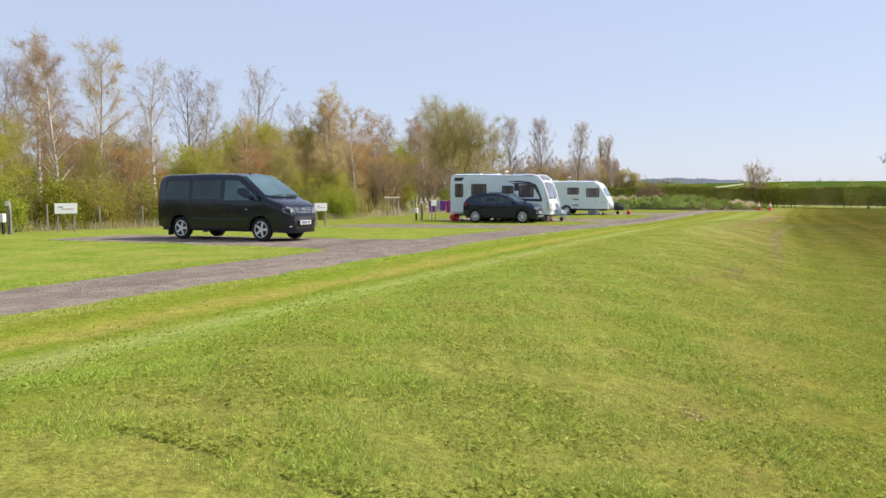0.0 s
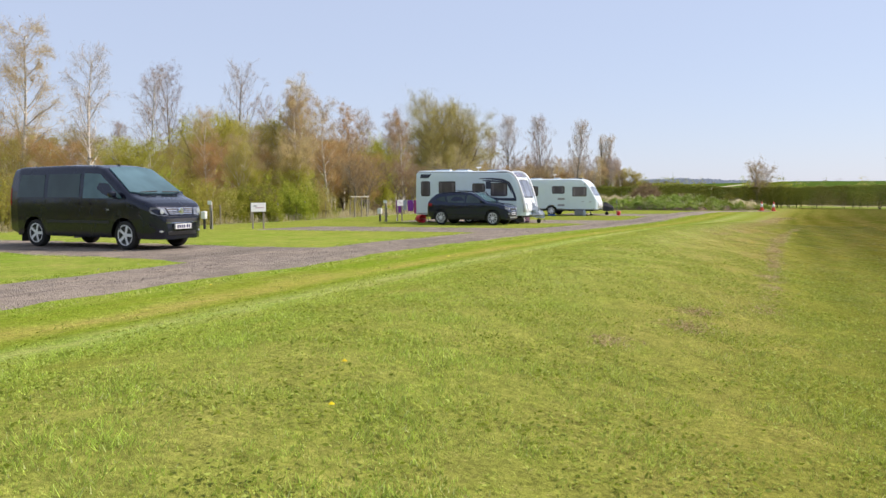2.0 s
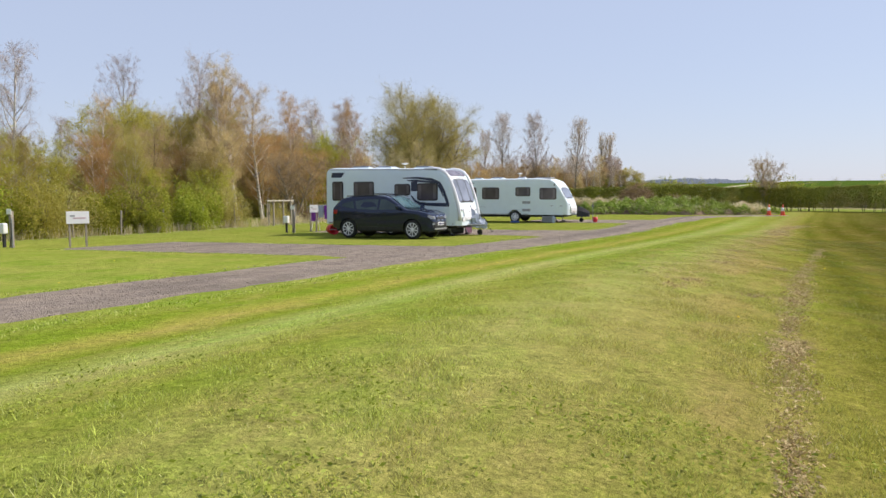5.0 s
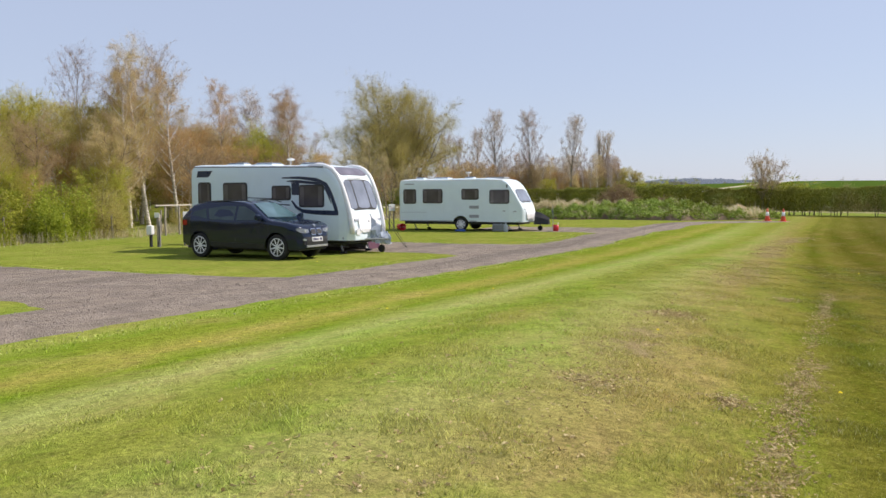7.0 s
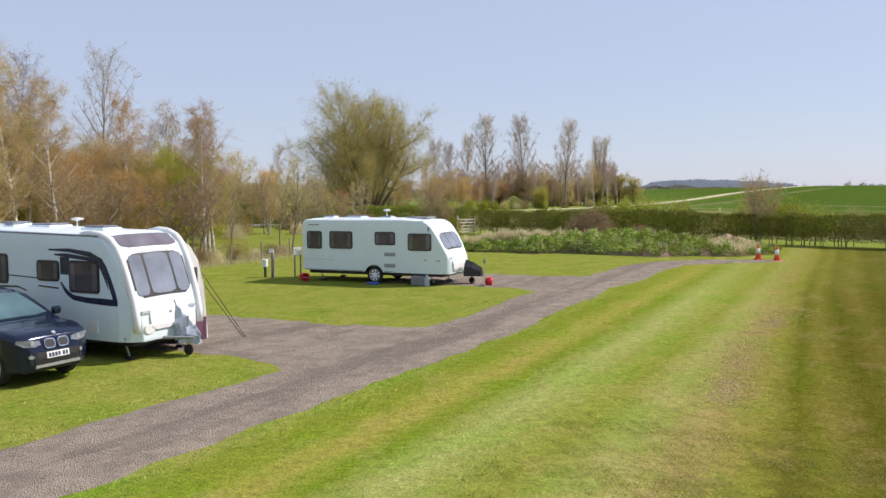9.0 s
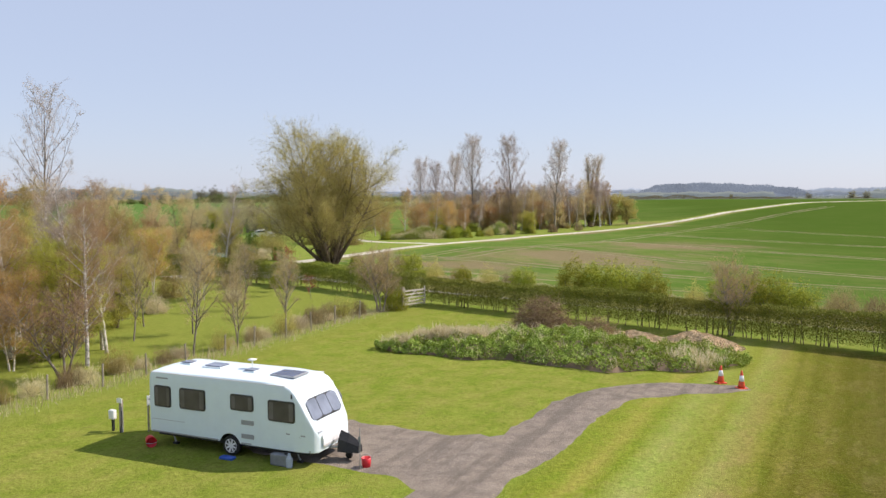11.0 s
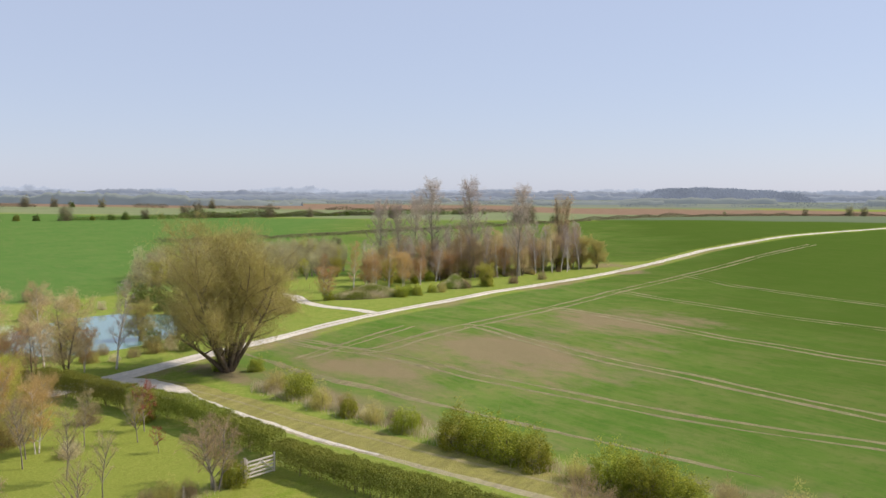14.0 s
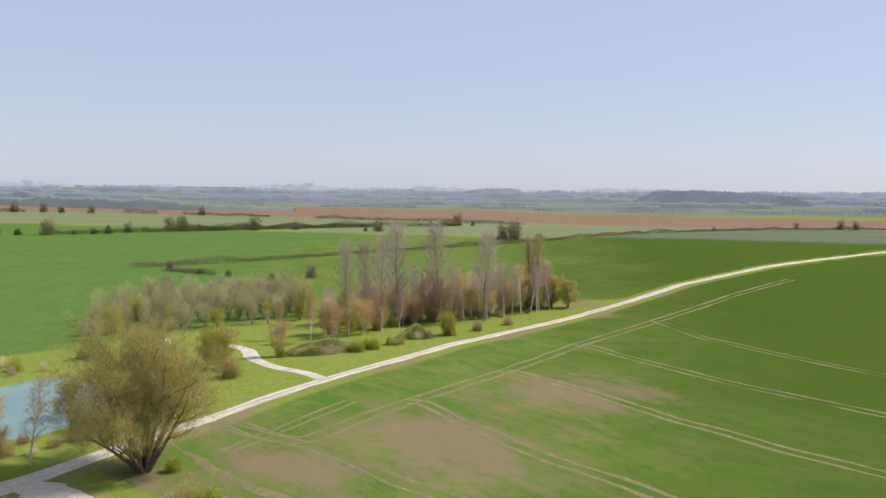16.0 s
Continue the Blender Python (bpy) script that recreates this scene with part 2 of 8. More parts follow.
def make_ground():
    k = Mat("land", 0.95, 0, 0.0)
    z1, z2 = k.attr("zone"), k.attr("wear_haze")
    sep1, sep2 = k.node("ShaderNodeSeparateColor"), k.node("ShaderNodeSeparateColor")
    k.join(z1.outputs["Color"], sep1.inputs[0])
    k.join(z2.outputs["Color"], sep2.inputs[0])
    lawn, crop, tilled = sep1.outputs
    worn, patch, far = sep2.outputs
    fine = k.noise(26, 6, 0.75)
    tuft = k.noise(5.0, 5, 0.7)
    mid = k.noise(0.9, 4, 0.6)
    large = k.noise(0.11, 3, 0.55)
    # rough grass
    rough_g = k.ramp(tuft, (0.25, (0.140, 0.170, 0.030)), (0.5, (0.225, 0.255, 0.056)), (0.75, (0.37, 0.345, 0.130)))
    rough_g = k.mix(k.ramp(mid, (0.3, 0.0), (0.65, 0.80)), rough_g, (0.138, 0.212, 0.032))
    # mown lawn: long mowing bands beside the road, worn olive turf beyond, tufts, thatch and straw
    lw = lawn_bands(k)
    # fresh sward where it grows thick
    lw = k.mix(k.math("MULTIPLY", z2.outputs["Alpha"], 0.85), lw, k.mix(k.ramp(mid, (0.35, 0.0), (0.65, 0.6)), (0.210, 0.245, 0.032), (0.300, 0.290, 0.056)))
    lw = k.mix(1.0, lw, lawn_level(k), "MULTIPLY")
    # tufts: a hand wide, shading between and pale tops put into the colour
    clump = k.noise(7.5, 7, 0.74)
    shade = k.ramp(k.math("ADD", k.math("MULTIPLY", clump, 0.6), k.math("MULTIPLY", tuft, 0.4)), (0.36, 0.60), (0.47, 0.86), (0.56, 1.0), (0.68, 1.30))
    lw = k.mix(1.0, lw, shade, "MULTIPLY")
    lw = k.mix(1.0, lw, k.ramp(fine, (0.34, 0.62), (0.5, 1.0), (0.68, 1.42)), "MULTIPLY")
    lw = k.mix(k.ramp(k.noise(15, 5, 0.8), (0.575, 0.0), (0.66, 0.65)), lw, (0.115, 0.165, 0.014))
    lw = k.mix(k.ramp(k.noise(31, 4, 0.8), (0.59, 0.0), (0.68, 0.6)), lw, (0.47, 0.42, 0.15))
    # young wheat
    c1 = k.ramp(tuft, (0.25, (0.058, 0.118, 0.018)), (0.7, (0.102, 0.186, 0.030)))
    c1 = k.mix(k.ramp(large, (0.38, 0.0), (0.68, 0.7)), c1, (0.162, 0.212, 0.052))
    c1 = k.mix(k.ramp(k.noise(0.03, 5, 0.65), (0.40, 0.0), (0.62, 0.5)), c1, (0.070, 0.150, 0.024))
    rows = k.noise(1.6, 3, 0.6, stretch=(1.0, 0.05, 1.0), turn=-38.5)
    c1 = k.mix(k.ramp(rows, (0.42, 0.0), (0.68, 0.25)), c1, (0.190, 0.172, 0.070))
    c1 = k.mix(k.ramp(k.noise(0.40, 7, 0.72, stretch=(1.0, 0.35, 1.0), turn=-38.5), (0.47, 0.0), (0.62, 0.48)), c1, (0.205, 0.186, 0.075))
    c1 = k.mix(k.ramp(k.noise(0.8, 6, 0.7), (0.52, 0.0), (0.66, 0.5)), c1, (0.055, 0.128, 0.022))
    sx = k.node("ShaderNodeSeparateXYZ")
    k.join(k.coords(), sx.inputs[0])
    # wheat goes darker green towards +x, broken up by noise
    thick = k.ramp(k.math("ADD", k.math("MULTIPLY", sx.outputs[0], 0.006), k.math("MULTIPLY", k.noise(0.02, 4, 0.6), 0.5)), (0.40, 0.0), (0.78, 0.85))
    c1 = k.mix(thick, c1, (0.056, 0.098, 0.015))
    c1 = k.mix(k.ramp(k.math("MULTIPLY", sx.outputs[0], -0.01), (0.15, 0.0), (0.5, 0.6)), c1, (0.080, 0.172, 0.044))
    # soil
    soil = k.ramp(fine, (0.25, (0.14, 0.092, 0.056)), (0.55, (0.255, 0.182, 0.120)), (0.8, (0.36, 0.275, 0.185)))
    brown = k.ramp(large, (0.3, (0.195, 0.130, 0.088)), (0.7, (0.245, 0.172, 0.118)))
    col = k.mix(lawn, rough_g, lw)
    col = k.mix(crop, col, c1)
    col = k.mix(tilled, col, brown)
    pn = k.ramp(k.math("ADD", k.math("MULTIPLY", patch, 1.25), k.math("MULTIPLY", k.math("SUBTRACT", k.noise(0.11, 10, 0.74, stretch=(1.0, 0.45, 1.0), turn=-38.5), 0.5), 4.0)), (0.35, 0.0), (1.45, 0.72))
    col = k.mix(k.math("MULTIPLY", pn, k.ramp(patch, (0.02, 0.0), (0.2, 1.0))), col, soil)
    wn_ = k.ramp(k.math("ADD", worn, k.math("MULTIPLY", k.math("SUBTRACT", k.noise(4.5, 7, 0.8), 0.5), 2.6)), (0.50, 0.0), (0.80, 0.75))
    col = k.mix(k.math("MULTIPLY", wn_, k.ramp(worn, (0.03, 0.0), (0.3, 1.0))), col, k.mix(0.5, soil, (0.40, 0.31, 0.16)))
    # distant ground: air haze put into the colour as pale grey-green
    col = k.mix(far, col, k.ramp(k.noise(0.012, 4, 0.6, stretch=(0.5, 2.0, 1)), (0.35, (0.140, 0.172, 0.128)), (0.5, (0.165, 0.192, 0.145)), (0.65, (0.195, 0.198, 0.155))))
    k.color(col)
    h = k.math("ADD", k.math("MULTIPLY", fine, 0.35), k.math("ADD", tuft, k.math("MULTIPLY", wn_, -0.2)))
    k.bump(h, 0.8, 0.07)
    return k.m


def gravel(name, lo, mid, hi, dust):
    k = Mat(name, 0.92, 0, 0.2)
    v = k.node("ShaderNodeTexVoronoi", Scale=48.0, Randomness=1.0)
    k.join(k.coords(), v.inputs["Vector"])
    stone = k.ramp(v.outputs["Color"], (0.2, lo), (0.5, mid), (0.85, hi))
    n = k.noise(0.8, 5, 0.65, stretch=(1.0, 0.25, 1.0), turn=24.8)
    c = k.mix(k.ramp(n, (0.32, 0.1), (0.62, 0.9)), stone, dust)
    c = k.mix(k.ramp(k.noise(1.7, 6, 0.7), (0.42, 0.0), (0.60, 0.7)), c, tuple(0.66 * q for q in mid))
    c = k.mix(k.ramp(k.noise(0.9, 6, 0.72, stretch=(1.0, 0.10, 1.0), turn=24.8), (0.50, 0.0), (0.60, 0.6)), c, tuple(0.55 * q for q in mid))
    c = k.mix(k.ramp(k.noise(11, 5, 0.8), (0.58, 0.0), (0.68, 0.6)), c, tuple(min(1, 1.25 * q) for q in hi))
    c = k.mix(k.ramp(k.noise(60, 3, 0.7), (0.55, 0.0), (0.75, 0.6)), c, tuple(0.5 * q for q in lo))
    k.color(c)
    k.bump(k.math("ADD", v.outputs["Distance"], k.noise(5, 5, 0.7)), 0.7, 0.04)
    return k.m


LAND = make_ground()
GRAVEL = gravel("grey_gravel", (0.17, 0.140, 0.110), (0.262, 0.218, 0.176), (0.41, 0.355, 0.295), (0.315, 0.258, 0.200))
CHALK = gravel("chalk_stone", (0.55, 0.50, 0.41), (0.72, 0.67, 0.57), (0.86, 0.82, 0.73), (0.62, 0.56, 0.44))
RUT = gravel("pale_rut", (0.26, 0.225, 0.10), (0.38, 0.32, 0.17), (0.46, 0.40, 0.25), (0.26, 0.25, 0.08))
RUT_CHALK = gravel("pale_chalky_rut", (0.33, 0.29, 0.17), (0.44, 0.385, 0.245), (0.54, 0.48, 0.34), (0.30, 0.28, 0.12))
TRAM = gravel("bare_wheeling", (0.21, 0.170, 0.085), (0.30, 0.240, 0.130), (0.40, 0.325, 0.190), (0.155, 0.185, 0.055))
DRYLANE = gravel("dry_lane_sward", (0.20, 0.195, 0.045), (0.32, 0.29, 0.085), (0.44, 0.37, 0.15), (0.25, 0.245, 0.055))
WHITE_BARK = bark("birch_bark", (0.74, 0.69, 0.62), (0.22, 0.19, 0.16), 5.0, band=True)
GREY_BARK = bark("grey_bark", (0.30, 0.26, 0.215), (0.12, 0.10, 0.08))
BROWN_BARK = bark("brown_bark", (0.19, 0.145, 0.10), (0.07, 0.052, 0.036))
TWIG_ORANGE = foliage("orange_birch_twigs", (0.36, 0.215, 0.095), (0.56, 0.35, 0.16), (0.60, 0.45, 0.19), glow=0.55)
TWIG_BIRCH = foliage("birch_twigs", (0.38, 0.265, 0.145), (0.57, 0.415, 0.235), (0.60, 0.49, 0.23), glow=0.55)
TWIG_GREY = foliage("bare_grey_twigs", (0.33, 0.265, 0.225), (0.50, 0.41, 0.355), (0.52, 0.43, 0.33), glow=0.4)
TWIG_BROWN = foliage("bare_brown_twigs", (0.42, 0.32, 0.18), (0.62, 0.48, 0.27), (0.64, 0.54, 0.25), glow=0.5)
TWIG_OLIVE = foliage("olive_willow_shoots", (0.33, 0.265, 0.085), (0.50, 0.42, 0.145), (0.55, 0.51, 0.16), glow=0.5)
TWIG_WILLOW = foliage("willow_shoots", (0.295, 0.240, 0.092), (0.450, 0.375, 0.132), (0.53, 0.48, 0.14), glow=0.35)
TWIG_COPPICE = foliage("coppice_twigs", (0.38, 0.335, 0.175), (0.55, 0.495, 0.27), (0.58, 0.55, 0.26), glow=0.5)
TWIG_SAPLING = foliage("sapling_twigs", (0.34, 0.265, 0.135), (0.50, 0.405, 0.215), (0.56, 0.49, 0.25), glow=0.5)
TWIG_THORN = foliage("hawthorn_twigs", (0.27, 0.185, 0.105), (0.42, 0.295, 0.17), (0.48, 0.37, 0.20), glow=0.4)
TWIG_LIME = foliage("yellow_green_buds", (0.30, 0.285, 0.045), (0.50, 0.465, 0.085), (0.56, 0.54, 0.13), glow=0.55)
LEAF_GREEN = foliage("fresh_green_leaves", (0.15, 0.190, 0.016), (0.36, 0.390, 0.038), (0.55, 0.54, 0.08), glow=0.35)
THORN_BROWN = foliage("dark_thorn_twigs", (0.22, 0.155, 0.085), (0.36, 0.26, 0.145), (0.42, 0.36, 0.15), glow=0.35)
LEAF_HEDGE = foliage("hedge_leaves", (0.080, 0.100, 0.012), (0.245, 0.280, 0.032), (0.44, 0.43, 0.08), glow=0.12)
LEAF_DEEP = foliage("deep_green_leaves", (0.06, 0.10, 0.016), (0.15, 0.21, 0.035), (0.24, 0.28, 0.06), glow=0.3)
LEAF_DARK = foliage("bramble_leaves", (0.125, 0.175, 0.024), (0.345, 0.430, 0.066), (0.58, 0.62, 0.21), glow=0.2, shade=0.35)
NETTLE = foliage("nettle_leaves", (0.130, 0.195, 0.024), (0.31, 0.43, 0.056), (0.50, 0.57, 0.14), glow=0.2)
DRY = foliage("dry_grass", (0.46, 0.39, 0.22), (0.70, 0.61, 0.39), (0.78, 0.71, 0.50), glow=0.5, shade=0.1)
# third colour: whitish blades painted as sun glints
BLADE = foliage("lawn_blades", (0.16, 0.25, 0.012), (0.38, 0.48, 0.035), (0.72, 0.72, 0.30), glow=0.45, shade=0.15)
BLADE_LAWN = blade_turf()
CLOVER = foliage("clover_leaves", (0.21, 0.29, 0.032), (0.36, 0.45, 0.060), (0.46, 0.58, 0.12), glow=0.4, shade=0.1)
STONES = foliage("loose_stones", (0.20, 0.17, 0.135), (0.31, 0.265, 0.22), (0.46, 0.42, 0.37), glow=0.0)
BLOSSOM = foliage("white_blossom", (0.55, 0.52, 0.48), (0.78, 0.75, 0.70))
COPPER = foliage("copper_leaves", (0.22, 0.06, 0.04), (0.42, 0.13, 0.08))
EARTH = plain("dry_earth", (0.24, 0.17, 0.11), 0.95, vary=0.35, scale=2.0)
CHIPS = gravel("pale_wood_chips", (0.66, 0.47, 0.26), (0.86, 0.66, 0.42), (0.93, 0.78, 0.56), (0.80, 0.60, 0.37))
WOOD = plain("weathered_wood", (0.30, 0.26, 0.21), 0.85, vary=0.3, scale=9.0)
PALEWOOD = plain("pale_grey_gate_wood", (0.52, 0.47, 0.40), 0.8, vary=0.2, scale=9.0)


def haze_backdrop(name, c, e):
    """Far distance: the haze of miles of air put in as bluish emission."""
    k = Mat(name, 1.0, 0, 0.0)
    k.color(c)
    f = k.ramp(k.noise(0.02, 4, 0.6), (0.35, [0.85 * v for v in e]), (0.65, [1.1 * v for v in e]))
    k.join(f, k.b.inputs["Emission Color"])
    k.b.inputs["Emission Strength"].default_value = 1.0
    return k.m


AWNING_FAR = plain("pale_rendered_wall", (0.36, 0.37, 0.37), 0.8, vary=0.1)
WHITE = plain("white_plastic", (0.80, 0.80, 0.79), 0.5, vary=0.05)
GLASS_FAR = plain("far_window_glass", (0.05, 0.06, 0.07), 0.2)
HEDGE_BROWN = foliage("far_bare_hedge", (0.16, 0.14, 0.08), (0.26, 0.22, 0.13), (0.30, 0.30, 0.14))
# woods with haze put in as a glow, paler the further off
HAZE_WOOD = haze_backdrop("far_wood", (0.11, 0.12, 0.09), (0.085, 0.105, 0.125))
HAZE_BELT = haze_backdrop("far_belt_haze", (0.09, 0.10, 0.09), (0.115, 0.140, 0.185))
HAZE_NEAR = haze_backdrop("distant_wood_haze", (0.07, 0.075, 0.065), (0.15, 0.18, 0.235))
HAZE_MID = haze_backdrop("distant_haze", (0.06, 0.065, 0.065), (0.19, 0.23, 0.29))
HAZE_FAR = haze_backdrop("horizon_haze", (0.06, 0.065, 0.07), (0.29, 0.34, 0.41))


# ---- land ----
def axis_steps(lo, a, b, hi, step, grow):
    mid = list(np.arange(a, b + 1e-6, step))
    up, d = [], step
    while (up[-1] if up else b) < hi:
        d *= grow
        up.append((up[-1] if up else b) + d)
    down, d = [], step
    while (down[-1] if down else a) > lo:
        d *= grow
        down.append((down[-1] if down else a) - d)
    return np.array(down[::-1] + mid + up)


CHALK_LINE = [(-12.0, 111.6), (-9.4, 115.2), (-7.1, 119.4), (-5.3, 123.4), (-2.9, 128.6), (2.5, 138), (7.3, 148), (13.5, 159.7), (28.7, 185.5), (51, 213), (84, 256), (105, 275), (141, 312), (180, 349), (262, 415), (420, 520)]


def along(line, x, y):
    """Signed distance to a broken line (right of it is positive) and the nearest way along it."""
    x, y = np.asarray(x, float), np.asarray(y, float)
    best, side, far, walked = np.full(x.shape, 1e9), np.zeros(x.shape), np.zeros(x.shape), 0.0
    for (ax, ay), (bx, by) in zip(line, line[1:]):
        dx, dy = bx - ax, by - ay
        ll = math.hypot(dx, dy)
        u = np.clip(((x - ax) * dx + (y - ay) * dy) / ll**2, 0, 1)
        d = np.hypot(x - ax - u * dx, y - ay - u * dy)
        s = np.sign((x - ax) * dy - (y - ay) * dx)
        near = d < best
        best, side, far = np.where(near, d, best), np.where(near, s, side), np.where(near, walked + u * ll, far)
        walked += ll
    return best * side, far


def hedge_side(x, y):
    """Distance beyond the trimmed field hedge."""
    return 0.575 * (x - 13.8) + 0.818 * (y - 93.6)


MARK_A = ((14, 16, 18, 23, 28, 37), (-0.62, -0.71, -0.80, -1.07, -1.15, -1.04))
MARK_B = ((24, 27, 32, 43, 48, 52, 60), (-2.3, -2.3, -2.5, -2.4, -2.66, -2.77, -1.95))


def build_ground():
    xs = axis_steps(-4500, -52, 118, 4500, 0.85, 1.09)
    ys = axis_steps(-900, -6, 262, 4900, 0.85, 1.07)
    xs = np.r_[xs[xs < -12], np.arange(-12, 30, 0.4), xs[xs >= 30]]
    ys = np.r_[ys[ys < 1], np.arange(1, 62, 0.4), ys[ys >= 62]]
    X, Y = np.meshgrid(xs, ys)
    Z = height(X, Y)
    n = 0.907 * X - 0.42 * Y
    s = 0.42 * X + 0.907 * Y
    rough = 0.007 * np.sin(2.1 * X + 1.3 * Y) * np.sin(1.7 * Y - 0.9 * X)
    Z = Z + rough * (np.abs(n + 0.8) < 18) * (Y < 70)
    nx, ny = len(xs), len(ys)
    i = np.arange(nx * ny).reshape(ny, nx)
    faces = np.stack([i[:-1, :-1], i[:-1, 1:], i[1:, 1:], i[1:, :-1]], -1).reshape(-1, 4)
    me = mesh_of("ground", np.stack([X, Y, Z], -1).reshape(-1, 3), faces, smooth=True)
    m = hedge_side(X, Y)
    side, _ = along(CHALK_LINE, X, Y)
    lawn = 1 - sm(-0.6, 0.4, m)
    lawn = np.maximum(lawn * (1 - 0.75 * np.exp(-(((n + 28.3) / 1.3) ** 2))), 0)
    lawn = np.where(n < -29, lawn * (1 - 0.5 * sm(-62, -50, -np.abs(n + 30) - 26)), lawn)
    crop = sm(12.2, 13.6, m) * sm(3.0, 4.2, side) * (Y < 700)
    left = sm(163, 167, Y - 1.1 * np.maximum(X + 44, 0)) * (side < -9) * (1 - sm(432, 440, Y + 0.25 * X))
    west = sm(40, 44, -(X + 62) - 0) * sm(60, 70, Y) * (1 - sm(432, 440, Y + 0.25 * X))
    beyond = (side < -3.2) * sm(236, 240, Y) * sm(52, 56, X) * (1 - sm(-3, 0, Y - 403 - 0.88 * (X - 61)))
    crop = np.clip(crop + left + west + beyond, 0, 1)
    tilled = sm(600, 612, Y + 0.22 * X) * (1 - sm(880, 900, Y + 0.3 * X)) * (X < 420)
    # mask of the haze colour painted on distant ground
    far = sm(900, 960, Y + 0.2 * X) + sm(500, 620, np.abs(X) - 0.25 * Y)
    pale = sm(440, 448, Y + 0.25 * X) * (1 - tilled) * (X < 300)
    worn = 0.95 * np.exp(-(((n - np.interp(s, *MARK_A)) / 0.17) ** 2)) * sm(12.5, 14.5, s) * (1 - sm(36, 39, s)) * (0.5 + 0.5 * sm(0.0, 0.8, np.sin(0.9 * s) + 0.6 * np.sin(2.3 * s + 1)))
    worn += 0.75 * np.exp(-(((n - np.interp(s, *MARK_B)) / 0.42) ** 2)) * sm(24, 30, s) * (1 - sm(58, 64, s)) * (0.35 + 0.65 * sm(-0.2, 0.8, np.sin(0.8 * s + 2) + 0.5 * np.sin(2.1 * s)))
    for a, b, r, w in ((12.95, -1.15, 0.22, 0.9), (12.1, -1.08, 0.25, 0.9), (10.9, -1.46, 0.22, 0.7), (29.1, -1.51, 0.2, 0.6), (28.9, -2.26, 0.3, 0.6), (35.5, -1.56, 0.2, 0.7), (32.6, -2.49, 0.3, 0.8), (4.67, -0.63, 0.3, 0.45), (25.1, -1.55, 0.3, 0.5), (25.2, -2.4, 0.3, 0.45), (26.6, -2.8, 0.9, 0.35)):
        worn += w * np.exp(-(((s - a) / r) ** 2 + ((n - b) / (1.2 * r)) ** 2))
    patch = 0.85 * np.exp(-((((X - 28) / 15) ** 2 + ((Y - 129) / 13) ** 2))) + 0.72 * np.exp(-((((X - 44) / 13) ** 2 + ((Y - 153) / 13) ** 2))) + 0.6 * np.exp(-((((X - 12) / 9) ** 2 + ((Y - 123) / 7) ** 2)))
    patch += 0.5 * np.exp(-(((m - 14) / 3.5) ** 2)) * (X < 60)
    patch += 0.9 * np.exp(-((((X - 58) / 5) ** 2 + ((Y - 218) / 4) ** 2)))
    patch = patch * (crop > 0.3)
    patch = np.maximum(patch, 0.9 * np.exp(-(((X - 55) / 7) ** 2 + ((Y - 231) / 6) ** 2)))
    patch += 0.55 * np.exp(-(((side - 2.0) / 2.2) ** 2)) * (Y < 270)
    zone = np.stack([lawn, crop, tilled, np.maximum(sm(-2.8, 1.0, n) * (0.6 + 0.4 * sm(8, 20, s)), 0.42 * sm(24, 36, s) * sm(-8.2, -6.5, n)) * (1 - sm(48, 84, Y))], -1).reshape(-1, 4).astype(np.float32)
    # channels: worn marks, bare soil, haze on far ground, fresh sward
    wear_haze = np.stack([np.clip(worn, 0, 1), np.clip(patch, 0, 1), np.clip(far + 0.6 * pale, 0, 1), 0.5 * sm(56, 70, s) * (1 - 0.8 * sm(-4, 4, n)) + 0.8 * (1 - sm(-28.5, -25, n)) + 0.55 * (1 - sm(-12, -9, n)) * sm(-28.5, -25, n) * sm(22, 34, s) * (1 - sm(56, 70, s)) + 0.85 * (1 - sm(9, 28, s)) * (1 - sm(0, 3, n)) * sm(-4.5, -2.2, n)], -1).reshape(-1, 4).astype(np.float32)
    for name, data in (("zone", zone), ("wear_haze", wear_haze)):
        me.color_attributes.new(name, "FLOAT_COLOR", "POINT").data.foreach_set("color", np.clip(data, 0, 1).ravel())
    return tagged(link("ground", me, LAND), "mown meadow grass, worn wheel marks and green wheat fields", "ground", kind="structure")


